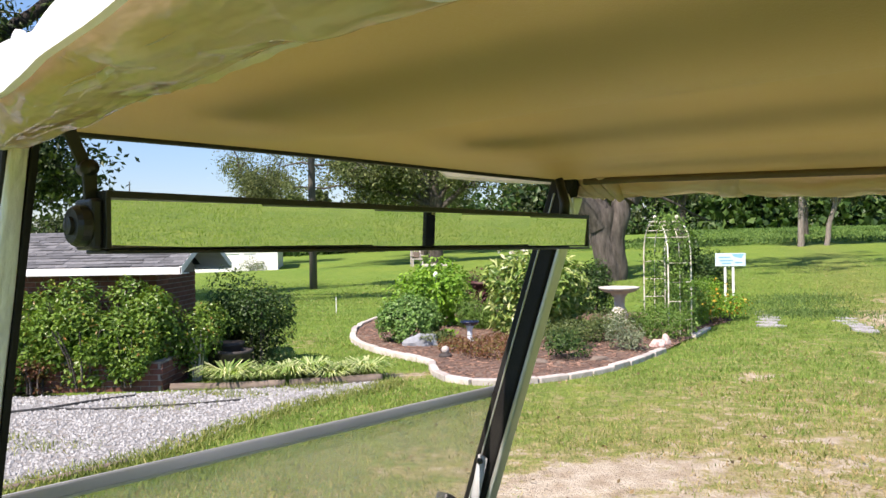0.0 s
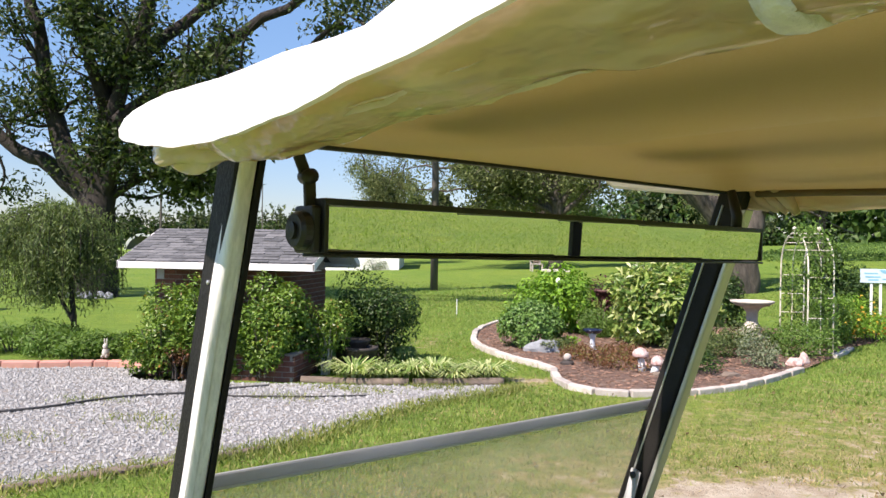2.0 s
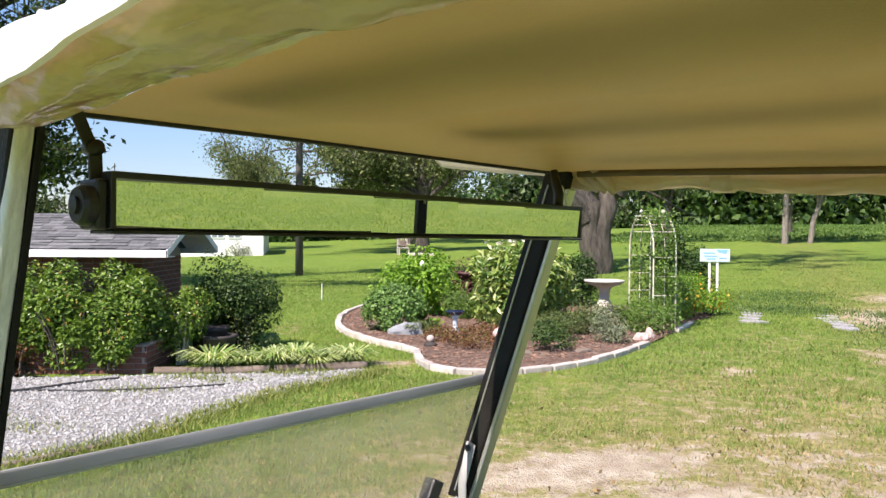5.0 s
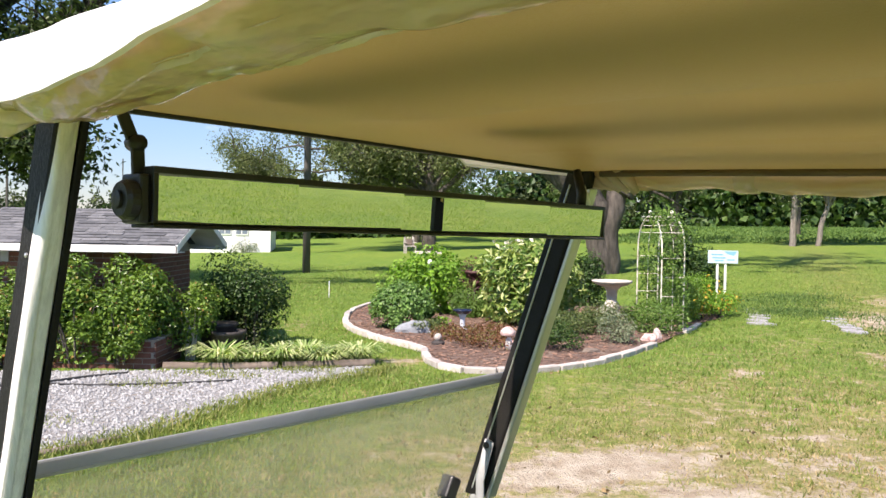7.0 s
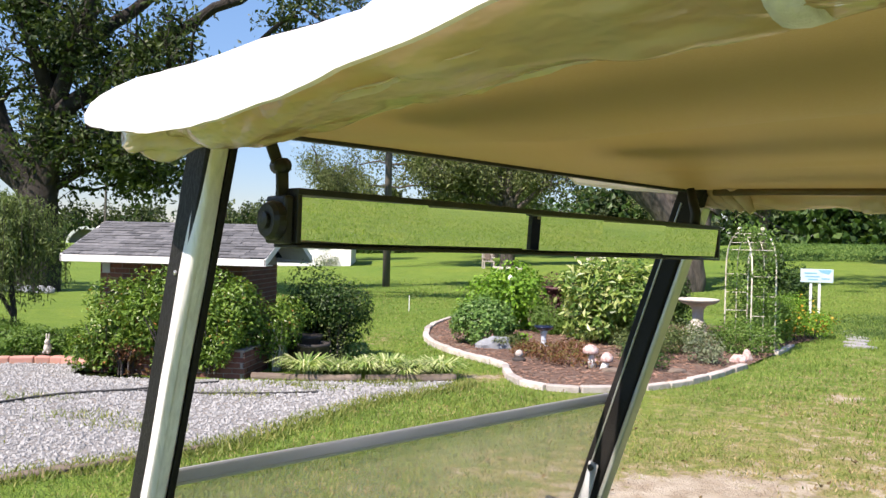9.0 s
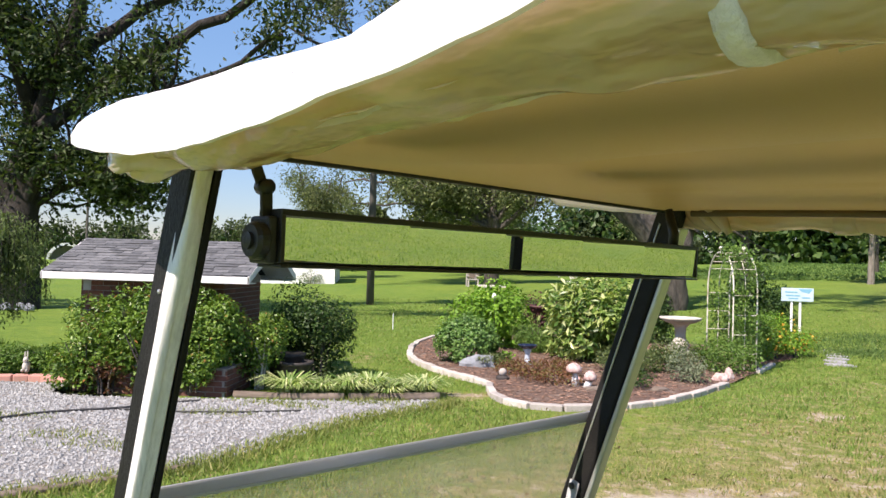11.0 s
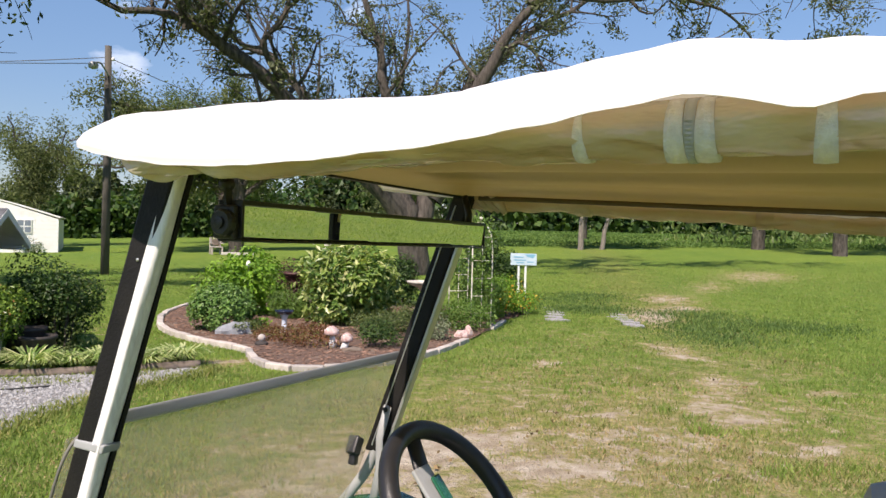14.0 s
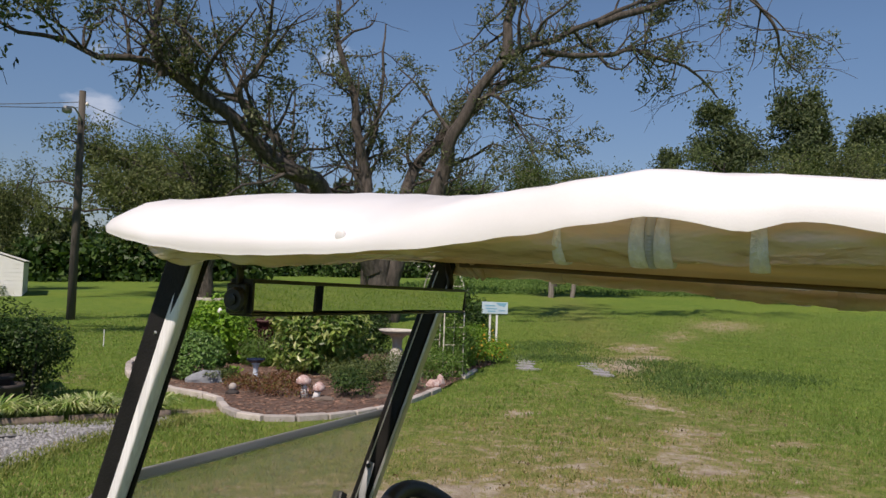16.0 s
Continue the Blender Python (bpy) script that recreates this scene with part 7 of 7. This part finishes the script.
# the broad tree behind the lawn chair: forked low, its crown spread far to one side
wide = Tree(31)
wide.limb([(0, 0, -0.4), (0, 0, 0.3), (0.02, 0, 1.6), (0.08, 0, 3.2), (0.1, 0, 4.2)], 0.5, 0.40, 14)
for pts, r0, n in (
    ([(0.1, 0, 3.8), (-0.5, 0, 5.3), (-1.0, 0, 7.0), (-2.5, -0.5, 9.0)], 0.26, 13),
    ([(0.1, 0, 4.0), (0.0, 0, 6.0), (0.3, 0, 7.6), (0.2, 0.2, 9.8)], 0.30, 9),
    ([(0.3, 0, 3.9), (0.9, 0, 4.9), (1.6, 0, 6.2), (2.7, 0, 8.6)], 0.23, 6),
    ([(0.2, 0, 3.3), (1.4, 0.2, 4.3), (3.1, 0.3, 6.2), (4.6, 0.3, 8.4)], 0.24, 5),
    ([(1.6, 0.2, 4.4), (3.2, 0, 5.2), (5.2, -0.2, 5.9), (7.0, -0.3, 6.0)], 0.11, 4),
    ([(0, 0, 3.6), (-2.5, -0.6, 5.0), (-5.5, -1.0, 6.0), (-9.0, -1.5, 6.1)], 0.22, 18),
    ([(-0.5, 0, 5.0), (-3.0, 0.8, 7.0), (-6.0, 1.2, 8.4), (-8.4, 1.0, 8.9)], 0.20, 18),
    ([(0, 0, 3.4), (-2.5, -1.5, 4.3), (-5.0, -2.0, 4.7), (-8.2, -2.5, 4.6)], 0.16, 14),
    ([(0, 0, 4.0), (-1.6, -1.0, 5.2), (-3.4, -1.5, 5.7), (-5.4, -1.8, 5.9)], 0.15, 14),
    ([(0, 0, 4.0), (-2.0, 2.5, 6.0), (-5.0, 4.0, 7.8), (-7.0, 5.0, 9.3)], 0.2, 14)):
    ln_, rd_ = wide.limb(pts, r0, 0.035, 9)
    wide.spread(ln_, rd_, n, 2.1, 2, 0.3, 0.12, 0.6)
finish(wide, "yard_tree", -1.2, 47.5, float(rise(-1.2, 47.5)), "broad tree with a forked trunk behind the lawn chair", wide.leafy(11, 0.36, 0.22, 0.95), leaf_far, group="yard trees")

pale_bark = surface("pale_bark", (0.11, 0.095, 0.08), (0.29, 0.26, 0.225), 5, 0.95, 0.8, 26, stretch=(2, 2, 0.5), depth=0.03)
MID = [
    (-14.4, 56, 8.6, 3.0, 0.16, 32, "slender leafy tree beyond the white building"), (-2.5, 62, 11.5, 8, 0.4, 33, "broad leafy tree beyond the utility pole"),
    (22.0, 48.8, 10.5, 5, 0.22, 35, "pale-trunked tree at the field's edge"), (23.6, 48.8, 8.5, 4.5, 0.18, 36, "leaning pale-trunked tree at the field's edge"),
    (35.6, 48.0, 10, 5.5, 0.5, 37, "dark-trunked tree at the field's edge"), (34.7, 39, 9.5, 5, 0.45, 38, "dark-trunked tree at the field's edge"), (42.8, 41.8, 10, 5.5, 0.4, 39, "dark-trunked tree at the field's edge"), (39.8, 37.2, 9.5, 5, 0.4, 40, "dark-trunked tree at the field's edge"),
    (16.0, 54, 9, 4.5, 0.35, 41, "leafy tree behind the great tree"), (11.5, 64, 7.5, 4.5, 0.35, 42, "leafy tree behind the great tree"), (30, 66, 11, 6.5, 0.4, 43, "leafy tree beyond the field's edge"),
]
for x, y, hgt, wid, tr, sd, lb in MID:
    t, lv = yard_tree(sd, hgt, wid, tr, lean=0.6 if sd == 36 else 0.0, leaf_per=12 if sd == 33 else 6, size=0.27 if sd == 33 else 0.22)
    finish(t, "yard_tree", x, y, float(rise(x, y)), lb, lv, leaf_tree if sd % 2 else leaf_far, pale_bark if "pale" in lb else None, group="yard trees")


# ---- far woods, pines, crops ----
def woods(name, line, h, deep, count, seed, material, label, size=0.9, rough=0.35, low=0.0, pack=0.33):
    """A far belt of trees as one thicket of leaf clusters with an uneven top, on bare stems."""
    g = np.random.default_rng(seed)
    ob = thing(name, 0, 0, 0, 0, label, "woods", kind="stuff")
    pts = [Vector((*p, 0)) for p in line]
    seg = [(b - a).length for a, b in zip(pts, pts[1:])]
    total = sum(seg)
    cl, low_, st = [], [], Build()
    trees = int(total / (h * pack))
    for k in range(trees):
        s = total * (k + g.uniform(-0.4, 0.4)) / trees
        i, acc = 0, 0.0
        while i < len(seg) - 1 and acc + seg[i] < s:
            acc += seg[i]
            i += 1
        p = pts[i].lerp(pts[i + 1], min(max((s - acc) / seg[i], 0), 1))
        x, y = p.x + g.uniform(-deep, deep) * 0.6, p.y + g.uniform(0, deep)
        hh, z0 = h * g.uniform(1 - rough, 1.05) * min(1.0, 0.5 + k / 5, 0.5 + (trees - 1 - k) / 5), float(rise(p.x, p.y))
        st.tube([(x, y, z0 - 0.2), (x, y, z0 + hh * 0.7)], [0.02 * hh, 0.008 * hh], 5)
        q, d = blob(g, max(int(count / trees), 8), hh * 0.3, hh * 0.3, hh * (0.5 - low * 0.3), 7, 0.5)
        q[:, 2] += hh * (0.55 + low * 0.2)
        q[:, 2] = np.maximum(q[:, 2], 0.05)
        cl.append(q + np.array([x, y, z0]))
        # low leaf fill where the woods are dark with shade
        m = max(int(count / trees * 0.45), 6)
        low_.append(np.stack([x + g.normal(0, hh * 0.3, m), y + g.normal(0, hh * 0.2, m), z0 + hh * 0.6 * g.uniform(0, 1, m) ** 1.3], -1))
    cl = np.concatenate(cl)
    part("stem_belt", st, bark_dark, ob, kind="stuff")
    part("foliage", Build().leaves(cl, size, g, None, 1.35), material, ob, kind="stuff")
    # shade below the crowns is put into this darker leaf colour
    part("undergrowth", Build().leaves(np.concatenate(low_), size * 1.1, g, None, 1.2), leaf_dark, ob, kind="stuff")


woods("far_woods", [(-330, 130), (-190, 165), (-90, 175), (-20, 170), (20, 160)], 10, 14, 50000, 51, leaf_wood, "low dark line of far woods", 0.75, 0.1, pack=0.16)
woods("far_woods", [(8, 114), (40, 108), (64, 100), (90, 84), (125, 55), (150, 20)], 15, 12, 80000, 52, leaf_wood, "dark woods beyond the crop field", 1.0, 0.2, pack=0.2)
woods("far_woods", [(-17.5, 74), (-8, 78), (3, 80)], 12, 8, 44000, 53, leaf_wood, "leafy trees beyond the lawn", 0.58)
woods("far_woods", [(-13, 104), (0, 104), (24, 104)], 5, 8, 12000, 54, leaf_wood, "low trees beyond the lawn", 0.5)
woods("far_woods", [(68, 112), (100, 116), (135, 106), (160, 90)], 25, 6, 14000, 56, leaf_wood, "dark trees between the tall pines", 1.1)
woods("far_woods", [(150, 20), (170, -60), (120, -140), (0, -170), (-140, -140), (-230, -20), (-300, 120)], 10, 14, 9000, 55, leaf_far, "woods round the far side of the land", 2.4)


def pine(x, y, h, seed):
    g = np.random.default_rng(seed)
    ob = thing("pine_tree", x, y, float(rise(x, y)), 0, "tall dark pine with rounded tufted crown", "tree", "tall pines")
    st, pts = Build(), []
    st.tube([(0, 0, -0.3), (0.2, 0, h * 0.5), (0, 0, h * 0.97)], [0.014 * h, 0.01 * h, 0.003 * h], 8)
    for k in range(78):
        t = g.uniform(0.38, 1.0)
        w, ln = g.uniform(0, 6.283), h * 0.2 * (1.05 - abs(t - 0.6) * 1.6) * g.uniform(0.7, 1.2)
        e = (ln * math.cos(w), ln * math.sin(w), h * t + ln * 0.25)
        st.tube([(0, 0, h * t - ln * 0.1), e], [0.003 * h, 0.0015 * h], 4)
        pts.append(np.array(e) * g.uniform(0.5, 1.0, (110, 1)) * np.array([1, 1, 0]) + np.array([0, 0, e[2]]) + g.normal(0, h * 0.026, (110, 3)))
    part("trunk", st, bark_dark, ob)
    part("crown", Build().leaves(np.concatenate(pts), h * 0.026, g, None, 2.6), leaf_pine, ob)


for x, y, h, sd in ((79, 110, 30, 61), (88, 114, 27, 62), (96, 110, 34, 63), (104, 116, 30, 64), (112, 110, 31, 65), (120, 108, 30, 66), (72, 112, 22, 67), (130, 100, 31, 68)):
    pine(x, y, h, sd)

# crop field: rows of low leafy plants with a raised near edge
g = np.random.default_rng(77)
n = 52000
t = g.uniform(0, 1, n)
ex, ey = 8 + 70 * t, 55 - 27 * t ** 1.6
dep = g.uniform(0, 1, n) ** 1.5 * 62
cx, cy = ex + dep * 0.45, ey + dep * 0.9
crop = thing("crop_field", 0, 0, 0, 0, "green crop field beyond the lawn", "crop", kind="stuff")
cp = np.stack([cx, cy, rise(cx, cy) + g.uniform(0.0, 0.26, n)], -1)
part("greenery", Build().leaves(cp, 0.17, g, np.array([[0, 0, 0.8]]), 1.6), crop_mat, crop, kind="stuff")
wx, wy = g.uniform(34, 62, 900), g.uniform(50, 62, 900)
weeds = thing("tall_weeds", 0, 0, 0, 0, "pale green tall weeds at the field's edge", "weeds", kind="stuff")
part("greenery", Build().leaves(np.stack([wx, wy, rise(wx, wy) + g.uniform(0, 1.3, 900)], -1), 0.6, g, np.array([[0, 0, 0.9]]), 3.0), leaf_willow, weeds, kind="stuff")

# ---- bricks last ----
bricks(shed_wall, SX0, SX1, 0.0, SH, -0.0, "x", limit=210)
bricks(shed_wall, 0.0, SD, 0.0, SH + 0.05, SX1, "y", limit=150)
bricks(planter_wall, -0.98, 0.98, 0.0, 0.355, -0.0, "x", limit=60)
bricks(planter_wall, 0.0, 0.9, 0.0, 0.355, 0.98, "y", limit=30)
